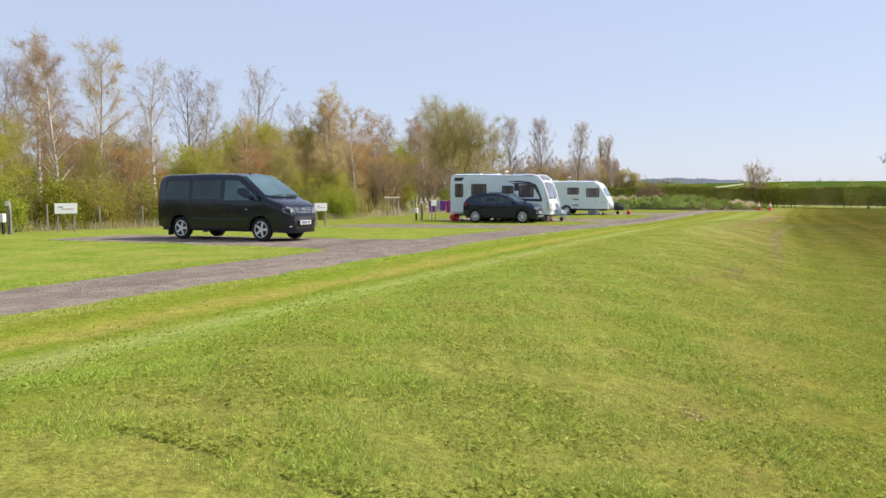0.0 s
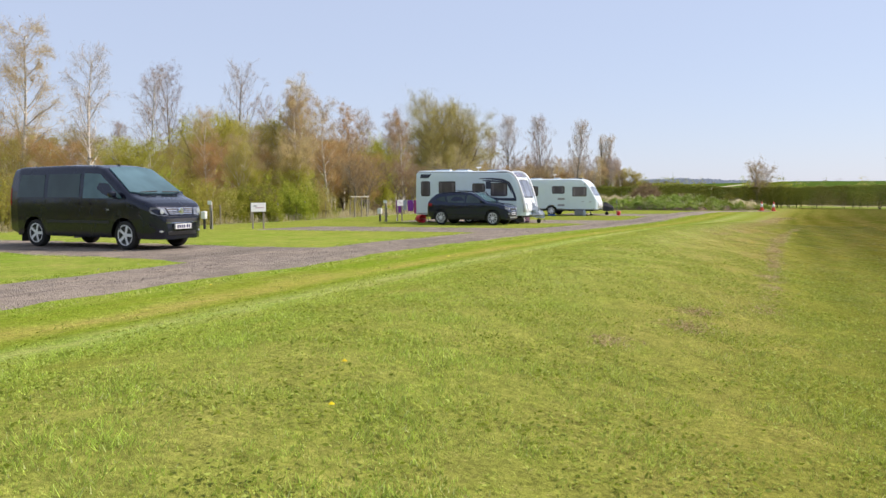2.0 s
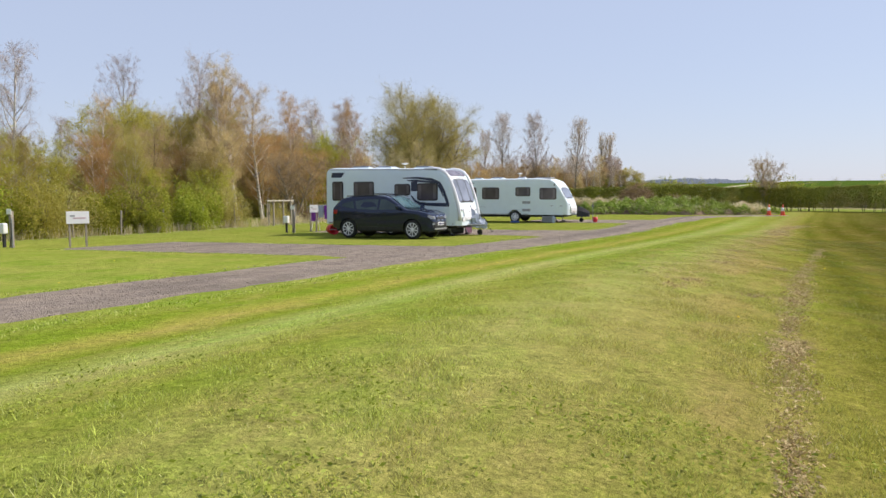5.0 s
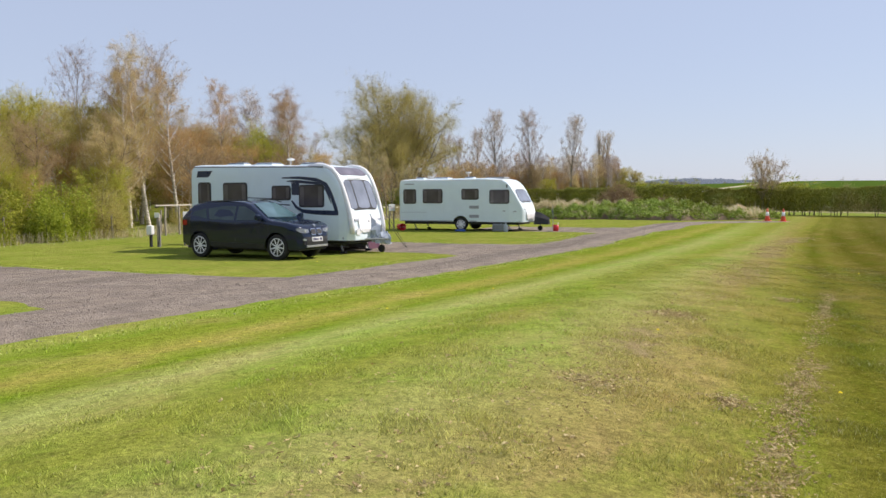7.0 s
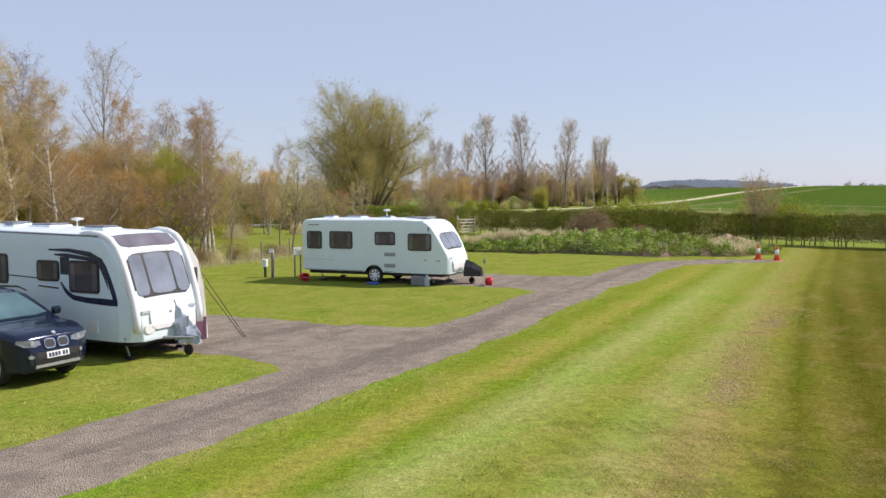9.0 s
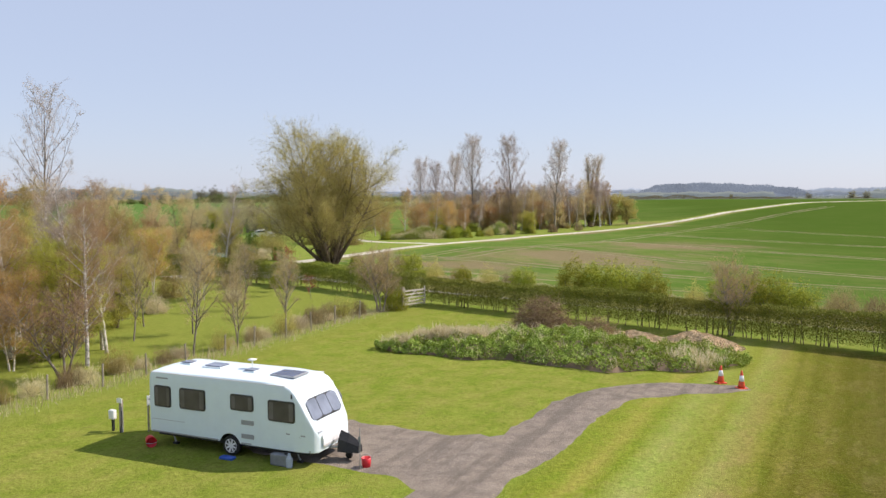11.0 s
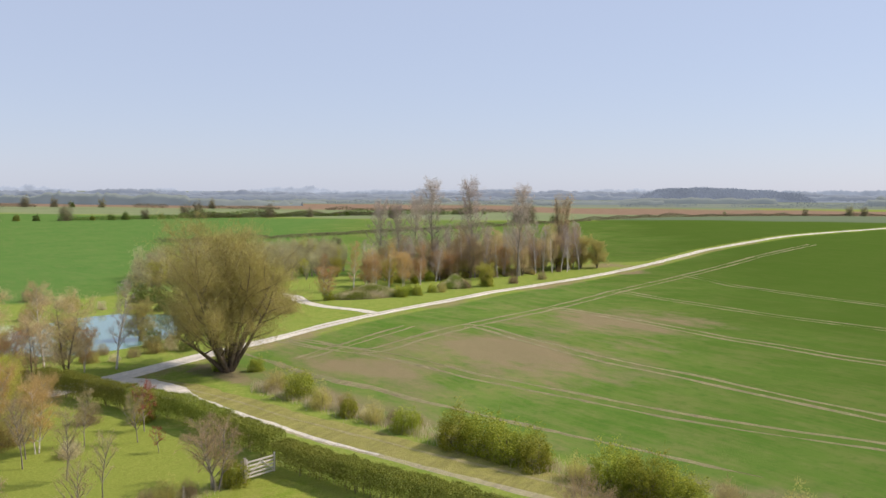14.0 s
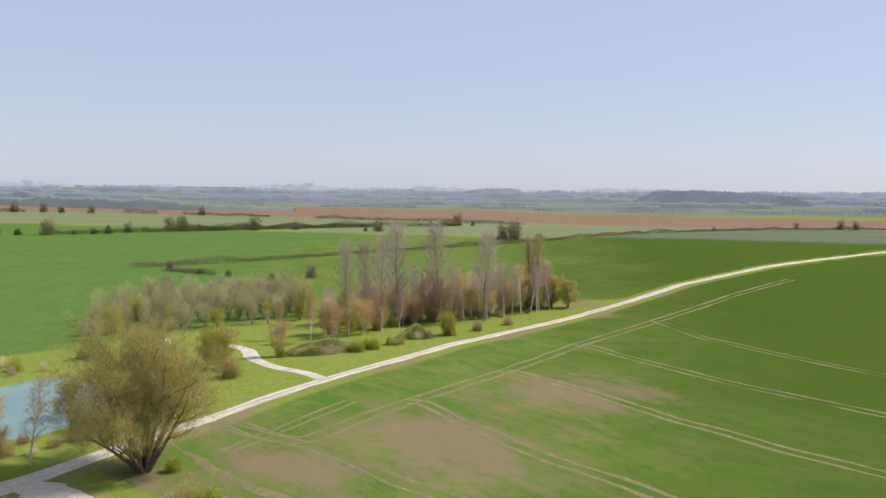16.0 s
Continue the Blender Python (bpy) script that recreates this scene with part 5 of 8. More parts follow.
def mound():
    """A long heap of earth overgrown with brambles and nettles, with brush and wood chips on it."""
    top = thing("bramble_mound", 20.9, 76.9, gz(20.9, 76.9), 0, "earth mound overgrown with green brambles and dry stalks", "mound")
    rng = np.random.default_rng(9)
    ax, ay, turn = 9.2, 3.1, radians(-6)

    def rise(u, v):
        r = u * u + v * v
        return (0.66 - 0.24 * u - 0.12 * v) * np.maximum(0, 1 - r) ** 0.75 * (0.95 + 0.28 * np.sin(3.1 * u + 1) + 0.16 * np.sin(7 * u + 3 * v) + 0.12 * np.sin(11 * v - 4 * u))

    def at(u, v):
        bend = 0.7 * np.sin(2.6 * u + 2.6) + 0.35 * np.sin(9 * u) * v + 0.2 * np.sin(17 * u)
        x, y = u * ax, v * ay * (1 + 0.25 * np.sin(2 * u + 0.4)) + bend
        return x * math.cos(turn) - y * math.sin(turn), x * math.sin(turn) + y * math.cos(turn)

    g = np.linspace(-1, 1, 61)
    U, W = np.meshgrid(g, np.linspace(-1, 1, 31))
    R = np.maximum(np.hypot(U, W), 1e-6)
    k = np.maximum(np.abs(U), np.abs(W)) / R
    U, W = U * k, W * k
    X, Y = at(U, W)
    Z = rise(U, W) - 0.06
    i = np.arange(U.size).reshape(U.shape)
    F = np.stack([i[:-1, :-1], i[:-1, 1:], i[1:, 1:], i[1:, :-1]], -1).reshape(-1, 4)
    link("earth", mesh_of("earth", np.stack([X, Y, Z], -1).reshape(-1, 3), F, True), EARTH, top)
    n = 110000
    a, r = rng.uniform(0, 6.2832, n), np.sqrt(rng.uniform(0, 1.04, n))
    u, v = r * np.cos(a), r * np.sin(a)
    x, y = at(u, v)
    thick = 0.04 + 0.30 * rng.uniform(0, 1, n) ** 1.6 * (0.6 + 0.4 * np.sin(6 * u) * np.sin(5 * v + 2)) + 0.28 * np.maximum(0, np.sin(3.7 * x + 1.7 * y) * np.sin(3.1 * y - 2.2 * x + 1)) + 0.15 * np.maximum(0, np.sin(8.3 * x - 3.1 * y) * np.sin(7.1 * y + 4.2 * x + 1))
    c = np.c_[x, y, rise(u, v) + thick]
    bare = np.exp(-(((u - 0.50) / 0.16) ** 2 + ((v - 0.62) / 0.35) ** 2)) > rng.uniform(0, 1, n) * 0.8
    dry = (1.15 * np.exp(-(((u + 0.60) / 0.34) ** 2)) * (v > -0.25) + 0.8 * np.exp(-(((u - 0.72) / 0.13) ** 2 + ((v + 0.4) / 0.4) ** 2)) + 0.5 * np.sin(3.1 * x + 1) * np.sin(2.7 * y) + rng.normal(0, 0.28, n)) > 0.86
    clump = np.sin(2.3 * x + 1.1 * y) * np.sin(1.9 * y - 1.3 * x + 1) + 0.8 * (u > 0.25) + rng.normal(0, 0.25, n)
    green = ~bare & ~dry
    link("bramble_growth", mesh_of("bramble_growth", *leaves(c[green & (clump < 0.45)], 0.05, rng, 0.0, 0.9)), LEAF_DARK, top, kind="stuff")
    link("nettle_growth", mesh_of("nettle_growth", *leaves(c[green & (clump >= 0.45)], 0.045, rng, 0.0, 0.9)), NETTLE, top, kind="stuff")
    s = c[dry & ~bare]
    seg = [(p - (0, 0, 0.15), p + np.array((rng.normal(0, 0.12), rng.normal(0, 0.12), rng.uniform(0.1, 0.4))), 0.009) for p in s]
    link("stalk_growth", mesh_of("stalk_growth", *ribbons(seg, rng)), DRY, top, kind="stuff")


def brush(x, y, w, h, n, label):
    rng = np.random.default_rng(int(x * 10))
    top = thing("brush_heap", x, y, gz(x, y), 0, label, "brush heap")
    a = rng.uniform(0, 6.28, n)
    r = np.sqrt(rng.uniform(0, 1, n)) * w / 2
    base = np.c_[r * np.cos(a), r * np.sin(a), rng.uniform(0, 1, n) * h * np.sqrt(np.maximum(0, 1 - (2 * r / w) ** 2))]
    d = rng.normal(size=(n, 3)) * (1, 1, 0.45)
    d /= np.linalg.norm(d, axis=1)[:, None]
    ln = rng.uniform(0.3, 0.9, n)[:, None]
    b = base + d * ln
    b[:, 2] = np.maximum(b[:, 2], 0.02)
    base[:, 2] += 0.02
    link("brushwood", mesh_of("brushwood", *ribbons([(p, q, 0.010) for p, q in zip(base, b)], rng)), THORN_BROWN, top, kind="stuff")


def chips(x, y, w, d, h, seed):
    """A heap of chippings: a lumpy body with loose flakes on it."""
    rng = np.random.default_rng(seed)
    g, q = np.linspace(-1, 1, 41), np.linspace(-1, 1, 29)
    U, W = np.meshgrid(g, q)
    R = np.maximum(np.hypot(U, W), 1e-6)
    k = np.maximum(np.abs(U), np.abs(W)) / R
    U, W = U * k, W * k

    def rise(u, v):
        return h * np.maximum(0, 1 - u**2 - v**2) ** 0.85 * (1 + 0.22 * np.sin(5 * u + seed) * np.cos(4 * v) + 0.14 * np.sin(11 * u + 2) * np.sin(9 * v + seed))

    Z = rise(U, W) + rng.normal(0, 0.025, U.shape)
    i = np.arange(U.size).reshape(U.shape)
    F = np.stack([i[:-1, :-1], i[:-1, 1:], i[1:, 1:], i[1:, :-1]], -1).reshape(-1, 4)
    a, r = rng.uniform(0, 6.28, 9000), np.sqrt(rng.uniform(0, 1.15, 9000))
    u, v = r * np.cos(a), r * np.sin(a)
    flakes = leaves(np.c_[u * w / 2, v * d / 2, rise(u, v) + 0.01], 0.04, rng, 0, 0.5)
    me = mesh_of("wood_chip_heap", *stack((np.stack([U * w / 2, W * d / 2, Z - 0.03], -1).reshape(-1, 3), F), flakes))
    ob = link("wood_chip_heap", me, CHIPS)
    ob.matrix_world = pose(x, y, gz(x, y), 0, 0, -25)
    tagged(ob, "low heap of pale wood chips behind the brambles", "heap", kind="stuff")


mound()
brush(20.6, 81.4, 3.3, 2.25, 5200, "heap of cut reddish-brown brushwood")
brush(23.5, 80.6, 2.4, 1.25, 1600, "small heap of grey cut twigs")
chips(25.4, 80.0, 5.2, 2.8, 0.50, 1)
chips(28.6, 79.1, 4.6, 2.8, 0.60, 2)


def lawn_blades():
    """Short blades of the mown lawn where the eye passes low over it."""
    rng = np.random.default_rng(21)
    n = 330000
    s = 2.3 + 41 * rng.uniform(0, 1, n) ** 1.1
    nn = np.where(rng.uniform(0, 1, n) < 0.75, rng.uniform(-4.6, 1.6, n), rng.normal(-1.2, 3.2, n))
    cl = np.sin(3.9 * s + 1.8 * nn) * np.sin(3.3 * nn - 1.7 * s) + 0.7 * np.sin(8.1 * s + nn) * np.sin(7.3 * nn + 1) + 0.6 * np.sin(19 * s + 4 * nn) * np.sin(17 * nn - 3 * s)
    ok = (nn > -8.0) & (nn < 7) & (cl + rng.normal(0, 0.5, n) > np.where(s < 17, -0.55, -0.1))
    s, nn, cl = s[ok], nn[ok], cl[ok]
    x, y = 0.42 * s + 0.907 * nn, 0.907 * s - 0.42 * nn
    k = 4
    x = np.repeat(x, k) + rng.normal(0, 0.022, len(x) * k)
    y = np.repeat(y, k) + rng.normal(0, 0.022, len(y) * k)
    z = height(x, y) - 0.012
    m = len(x)
    a = rng.uniform(0, 6.28, m)
    hgt = rng.uniform(0.008, 0.028, m) * np.repeat(0.6 + 0.9 * np.clip(cl, 0, 1.2), k)
    w = rng.uniform(0.002, 0.005, m)
    tilt = rng.uniform(0.3, 1.7, m) * hgt
    b = rng.uniform(0, 6.28, m)
    dx, dy = np.cos(a) * w, np.sin(a) * w
    V = np.stack([np.c_[x - dx, y - dy, z], np.c_[x + dx, y + dy, z], np.c_[x + np.cos(b) * tilt, y + np.sin(b) * tilt, z + 0.012 + hgt]], 1).reshape(-1, 3)
    q = 150000
    s, nn = 2.5 + 17 * rng.uniform(0, 1, q) ** 1.4, rng.normal(-1.2, 2.4, q)
    keep = np.sin(3.1 * s + nn) * np.sin(2.7 * nn - s) + 0.7 * np.sin(7 * s) * np.sin(6 * nn + 1) + rng.normal(0, 0.5, q) > 0.15
    s, nn = s[keep], nn[keep]
    cx, cy = 0.42 * s + 0.907 * nn, 0.907 * s - 0.42 * nn
    herb = leaves(np.c_[cx, cy, height(cx, cy) + rng.uniform(0.006, 0.030, len(cx))], 0.013, rng, 0, 0.35)
    tagged(link("clover", mesh_of("clover", *herb), CLOVER, None, "", "stuff"), "patches of small dark green clover leaves in the lawn", "clover")
    tagged(link("grass", mesh_of("grass", V, np.arange(len(V)).reshape(-1, 3)), BLADE_LAWN, None, "", "stuff"), "short mown lawn grass, yellow-green and olive", "grass")


def tall_grass():
    """Pale dry grass along the fence and the lane."""
    rng = np.random.default_rng(22)
    segs = []
    for s0, s1, n0, sd, cnt, hh in ((-4, 92, -28.4, 0.5, 7000, 0.36),):
        s, nn = rng.uniform(s0, s1, cnt), rng.normal(n0, sd, cnt)
        x, y = 0.42 * s + 0.907 * nn, 0.907 * s - 0.42 * nn
        z = height(x, y)
        for p in zip(x, y, z):
            q = np.array(p) + (rng.normal(0, 0.08), rng.normal(0, 0.08), hh * rng.uniform(0.4, 1.3))
            segs.append((np.array(p), q, 0.008))
    t = rng.uniform(0, 1, 11000)
    x, y = 6 + 68 * t, 114.8 - 54.6 * t + rng.normal(0, 0.8, 11000)
    for p in zip(x, y, height(x, y)):
        segs.append((np.array(p), np.array(p) + (rng.normal(0, 0.1), rng.normal(0, 0.1), 0.5 * rng.uniform(0.4, 1.2)), 0.014))
    ob = link("dry_grass", mesh_of("dry_grass", *ribbons(segs, rng)), DRY, None, "", "stuff")
    tagged(ob, "tufts of tall pale dry grass along fence and hedgerow", "grass")


def far_land():
    """Hedgerows, lone trees and woods out to the horizon."""
    rng = np.random.default_rng(23)

    def row(name, line, n, w, h, size, mat, label, gaps=0.0):
        pts = []
        L = [math.dist(a, b) for a, b in zip(line, line[1:])]
        cs = np.r_[0, np.cumsum(L)]
        u = rng.uniform(0, cs[-1], n)
        if gaps:
            kn = np.arange(0, cs[-1] + 200, 30.0 + 4 * h)
            u = u[np.interp(u, kn, rng.uniform(-1, 1, len(kn))) > -gaps]
        x = np.interp(u, cs, [p[0] for p in line]) + rng.normal(0, w * 0.4, len(u))
        y = np.interp(u, cs, [p[1] for p in line]) + rng.normal(0, w * 0.4, len(u))
        kn = np.arange(0, cs[-1] + 40, 7.0 + h)
        hh = h * np.interp(u, kn, 0.35 + 0.75 * rng.uniform(0, 1, len(kn)) ** 1.6)
        z = height(x, y) + np.abs(hh) * rng.uniform(0, 1, len(u)) ** 0.8
        ob = link(name, mesh_of(name, *leaves(np.c_[x, y, z], size, rng)), mat, None, "", "stuff")
        tagged(ob, label, "hedge")

    row("far_hedgerow", [(-75, 296), (-50, 313), (2, 355), (61, 403), (135, 468), (221, 544), (300, 575), (520, 640)], 56000, 1.2, 2.4, 0.19, HEDGE_BROWN, "long dark hedgerow between far fields")
    row("far_hedgerow", [(-62, 291), (-40, 281), (-25, 274), (-12, 268)], 9000, 1.2, 2.4, 0.15, HEDGE_BROWN, "short green hedgerow", 0.2)
    row("far_hedgerow", [(-260, 372), (-170, 398), (-140, 424), (-112, 441), (-68, 478), (-44, 496), (20, 530)], 60000, 2.0, 3.4, 0.22, HEDGE_BROWN, "overgrown far hedgerow with green bushes", 0.05)
    row("far_hedgerow", [(-260, 371), (-170, 397), (-140, 423), (-112, 440), (-68, 477), (-44, 495), (20, 529)], 26000, 2.2, 4.2, 0.24, LEAF_DEEP, "dark green bushes of the far hedgerow", -0.1)
    row("far_hedgerow", [(-700, 640), (-330, 655), (-240, 660), (-105, 622), (17, 570), (60, 560)], 22000, 2.5, 3.2, 0.36, HEDGE_BROWN, "far brown hedgerow", 0.4)
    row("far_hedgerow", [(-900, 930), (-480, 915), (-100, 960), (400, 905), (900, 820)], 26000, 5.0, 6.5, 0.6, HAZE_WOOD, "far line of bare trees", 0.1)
    def belt(line, h, mat, label, seed, gaps=0.0):
        """A long belt of far woodland: a solid body with an uneven, broken top."""
        q = np.random.default_rng(seed)
        cs = np.r_[0, np.cumsum([math.dist(a, b) for a, b in zip(line, line[1:])])]
        u = np.arange(0, cs[-1], 5.0)
        x, y = np.interp(u, cs, [p[0] for p in line]), np.interp(u, cs, [p[1] for p in line])
        y = y + 25 * np.interp(u, np.arange(0, cs[-1] + 300, 260.0), q.uniform(-1, 1, len(np.arange(0, cs[-1] + 300, 260.0))))
        kn, kf = np.arange(0, cs[-1] + 200, 140.0), np.arange(0, cs[-1] + 60, 24.0)
        top = np.clip(np.interp(u, kn, q.uniform(0.15, 1.1, len(kn))), 0.1, 1) * (0.7 + 0.5 * np.interp(u, kf, q.uniform(0, 1, len(kf)))) + q.normal(0, 0.07, len(u))
        if gaps:
            top = np.where(np.interp(u, kn, q.uniform(-1, 1, len(kn))) < -1 + 2 * gaps, 0.04, top)
        top = np.maximum(top, 0.03) * h
        g = height(x, y) - 1.0
        V = np.stack([np.c_[x, y - 6, g], np.c_[x, y - 4, g + 0.75 * top], np.c_[x, y, g + top + 1], np.c_[x, y + 6, g]], 1)
        i = np.arange(len(u) * 4).reshape(-1, 4)
        F = np.stack([i[:-1, :-1], i[1:, :-1], i[1:, 1:], i[:-1, 1:]], -1).reshape(-1, 4)
        tagged(link("far_wood", mesh_of("far_wood", V.reshape(-1, 3), F), mat, None, "", "stuff"), label, "wood")

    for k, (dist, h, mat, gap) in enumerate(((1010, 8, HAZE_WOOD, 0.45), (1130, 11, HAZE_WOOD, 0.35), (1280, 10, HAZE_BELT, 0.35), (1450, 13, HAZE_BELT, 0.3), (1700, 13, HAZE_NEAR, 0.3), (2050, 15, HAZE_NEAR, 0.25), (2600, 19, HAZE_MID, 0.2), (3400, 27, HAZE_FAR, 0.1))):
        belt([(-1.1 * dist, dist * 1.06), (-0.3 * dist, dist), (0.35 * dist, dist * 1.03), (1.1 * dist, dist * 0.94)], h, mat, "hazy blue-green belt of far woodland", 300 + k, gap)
    belt([(-620, 1020), (-470, 880), (-330, 800), (-215, 770), (-130, 790)], 12, HAZE_WOOD, "belt of far bare trees, hazed grey-green", 331, 0.2)
    # wood on the low hill
    n = 26000
    u, v = rng.uniform(-1, 1, n), rng.uniform(-1, 1, n)
    x, y = 424 + 120 * u, 1400 - 0.2 * (120 * u) + 60 * v
    z = np.abs(rng.uniform(0, 1, n)) ** 0.6 * (17 + 3.5 * np.sin(2.2 * u + 2.2) + 1.2 * np.sin(17 * u) + 0.8 * np.sin(41 * u)) * np.maximum(0.15, 1 - np.abs(u) ** 9)
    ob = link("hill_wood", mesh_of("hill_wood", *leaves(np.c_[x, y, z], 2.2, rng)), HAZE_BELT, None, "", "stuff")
    tagged(ob, "wood on a far low hill, hazed blue-grey", "wood")
    for i, (x, y, k, sc) in enumerate(((-121, 449, 1, 1.25), (-114, 447, 1, 1.4), (-107, 452, 0, 0.9), (-101, 455, 2, 0.8), (-96, 456, 2, 0.7), (-81, 460, 1, 1.3), (-62, 470, 1, 0.8), (-18, 464, 1, 1.1), (-25, 466, 2, 0.6), (21, 533, 1, 1.3),
                                       (49, 412, 1, 1.5), (44, 415, 1, 1.2), (60, 405, 0, 0.9), (-180, 400, 2, 0.9), (-172, 402, 0, 0.8), (-160, 405, 1, 1.3), (-150, 410, 2, 0.7), (-143, 414, 0, 0.8), (-138, 418, 0, 1.0), (-133, 428, 1, 0.9), (-128, 436, 2, 0.8),
                                       (225, 548, 1, 0.8), (160, 492, 1, 0.5), (255, 556, 1, 1.1), (262, 552, 1, 1.0), (-320, 655, 1, 1.5), (-300, 660, 1, 1.3), (-285, 658, 0, 1.2), (-170, 640, 1, 1.2), (-260, 655, 1, 1.2), (-200, 392, 2, 0.8), (-212, 388, 0, 0.9), (-46, 493, 0, 0.7), (-52, 489, 2, 0.6), (5, 524, 1, 0.7), (30, 536, 0, 0.7),
                                       (-61, 292, 1, 0.5), (-49, 284, 0, 0.45), (-39, 279, 0, 0.5), (-25, 274, 2, 0.55), (-22, 273, 0, 0.5), (-15, 280, 1, 0.7))):
        plant(FAR_TREE[k], x, y, sc, i * 1.3, "lone far trees")
    for i, (x, y) in enumerate(((-478, 985), (-469, 993), (-441, 992), (-421, 1002), (-388, 1010))):
        b = thing("far_house", x, y, gz(x, y), 8 * (i % 3), "small pale house among far trees", "house", "far houses")
        w = part("wall", box(bmesh.new(), -4.5, 4.5, -3, 3, -0.2, 3.4), AWNING_FAR, b)
        bm = bmesh.new()
        v = [bm.verts.new(q) for q in ((-4.8, -3.3, 3.4), (4.8, -3.3, 3.4), (4.8, 3.3, 3.4), (-4.8, 3.3, 3.4), (-4.8, 0, 5.4), (4.8, 0, 5.4))]
        for f in ((0, 1, 5, 4), (2, 3, 4, 5), (0, 4, 3), (1, 2, 5), (3, 2, 1, 0)):
            bm.faces.new([v[q] for q in f])
        # roof takes the far woods' glowing haze colour
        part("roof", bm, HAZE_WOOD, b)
        part("window", box(bmesh.new(), -2.6, -1.2, -3.05, -2.98, 1.0, 2.2), GLASS_FAR, w)
        part("window", box(bmesh.new(), 1.2, 2.6, -3.05, -2.98, 1.0, 2.2), GLASS_FAR, w)


def verge():
    """Grass creeping over the edges of the gravel, and loose stones on it."""
    rng = np.random.default_rng(41)
    s, e, side = [], [], []
    for side_n in (-1, 1):
        q = rng.uniform(6, 60, 7000)
        if side_n < 0:
            for s0, s1 in ((16.2, 22.4), (30.6, 38.0), (44.0, 51.2), (58.2, 65)):
                q = q[(q < s0) | (q > s1)]
        s.append(q)
        e.append(-9.65 + side_n * 1.36 + side_n * 0.05 + rng.normal(0, 0.13, len(q)) * (0.6 + np.sin(2.1 * q) ** 2))
    for s0, s1 in ((17.2, 21.4), (31.6, 37.0), (45.0, 50.2)):
        for edge in (s0, s1):
            q = rng.uniform(-21.6, -13.0, 1200)
            s.append(edge + rng.normal(0, 0.12, len(q)))
            e.append(q)
    s, e = np.concatenate(s), np.concatenate(e)
    x, y = 0.42 * s + 0.907 * e, 0.907 * s - 0.42 * e
    z = height(x, y)
    m = len(x)
    a, b = rng.uniform(0, 6.28, m), rng.uniform(0, 6.28, m)
    hg, w = rng.uniform(0.015, 0.045, m), rng.uniform(0.003, 0.007, m)
    t = rng.uniform(0.2, 1.2, m) * hg
    V = np.stack([np.c_[x - np.cos(a) * w, y - np.sin(a) * w, z], np.c_[x + np.cos(a) * w, y + np.sin(a) * w, z], np.c_[x + np.cos(b) * t, y + np.sin(b) * t, z + hg]], 1).reshape(-1, 3)
    tagged(link("verge_grass", mesh_of("verge_grass", V, np.arange(len(V)).reshape(-1, 3)), BLADE, None, "", "stuff"), "ragged grass along the gravel edges", "grass")
    k = 11000
    s = rng.uniform(8, 58, k)
    e = -9.65 + rng.normal(0, 0.55, k) + 0.4 * np.sign(rng.normal(size=k))
    on = rng.integers(0, 3, k)
    pitch = rng.uniform(0, 1, k) < 0.4
    s = np.where(pitch, np.choose(on, (17.5, 32.0, 45.4)) + rng.uniform(0, 1, k) * np.choose(on, (3.6, 4.6, 4.4)), s)
    e = np.where(pitch, rng.uniform(-21, -10.6, k), e)
    x, y = 0.42 * s + 0.907 * e, 0.907 * s - 0.42 * e
    c = np.c_[x, y, height(x, y) + 0.033]
    r = (0.005 + 0.013 * rng.uniform(0, 1, k) ** 3)[:, None]
    o = np.array([(1, 0, 0), (0, 0.8, 0), (-1, 0, 0), (0, -0.8, 0), (0, 0, 0.6), (0, 0, -0.4)], float)
    V = c[:, None] + r[:, None] * o[None] * rng.uniform(0.6, 1.4, (k, 6, 1))
    f = np.array([(0, 1, 4), (1, 2, 4), (2, 3, 4), (3, 0, 4), (1, 0, 5), (2, 1, 5), (3, 2, 5), (0, 3, 5)])
    F = (f[None] + 6 * np.arange(k)[:, None, None]).reshape(-1, 3)
    tagged(link("loose_gravel", mesh_of("loose_gravel", V.reshape(-1, 3), F), STONES, None, "", "stuff"), "loose grey stones lying on the camp road", "gravel")


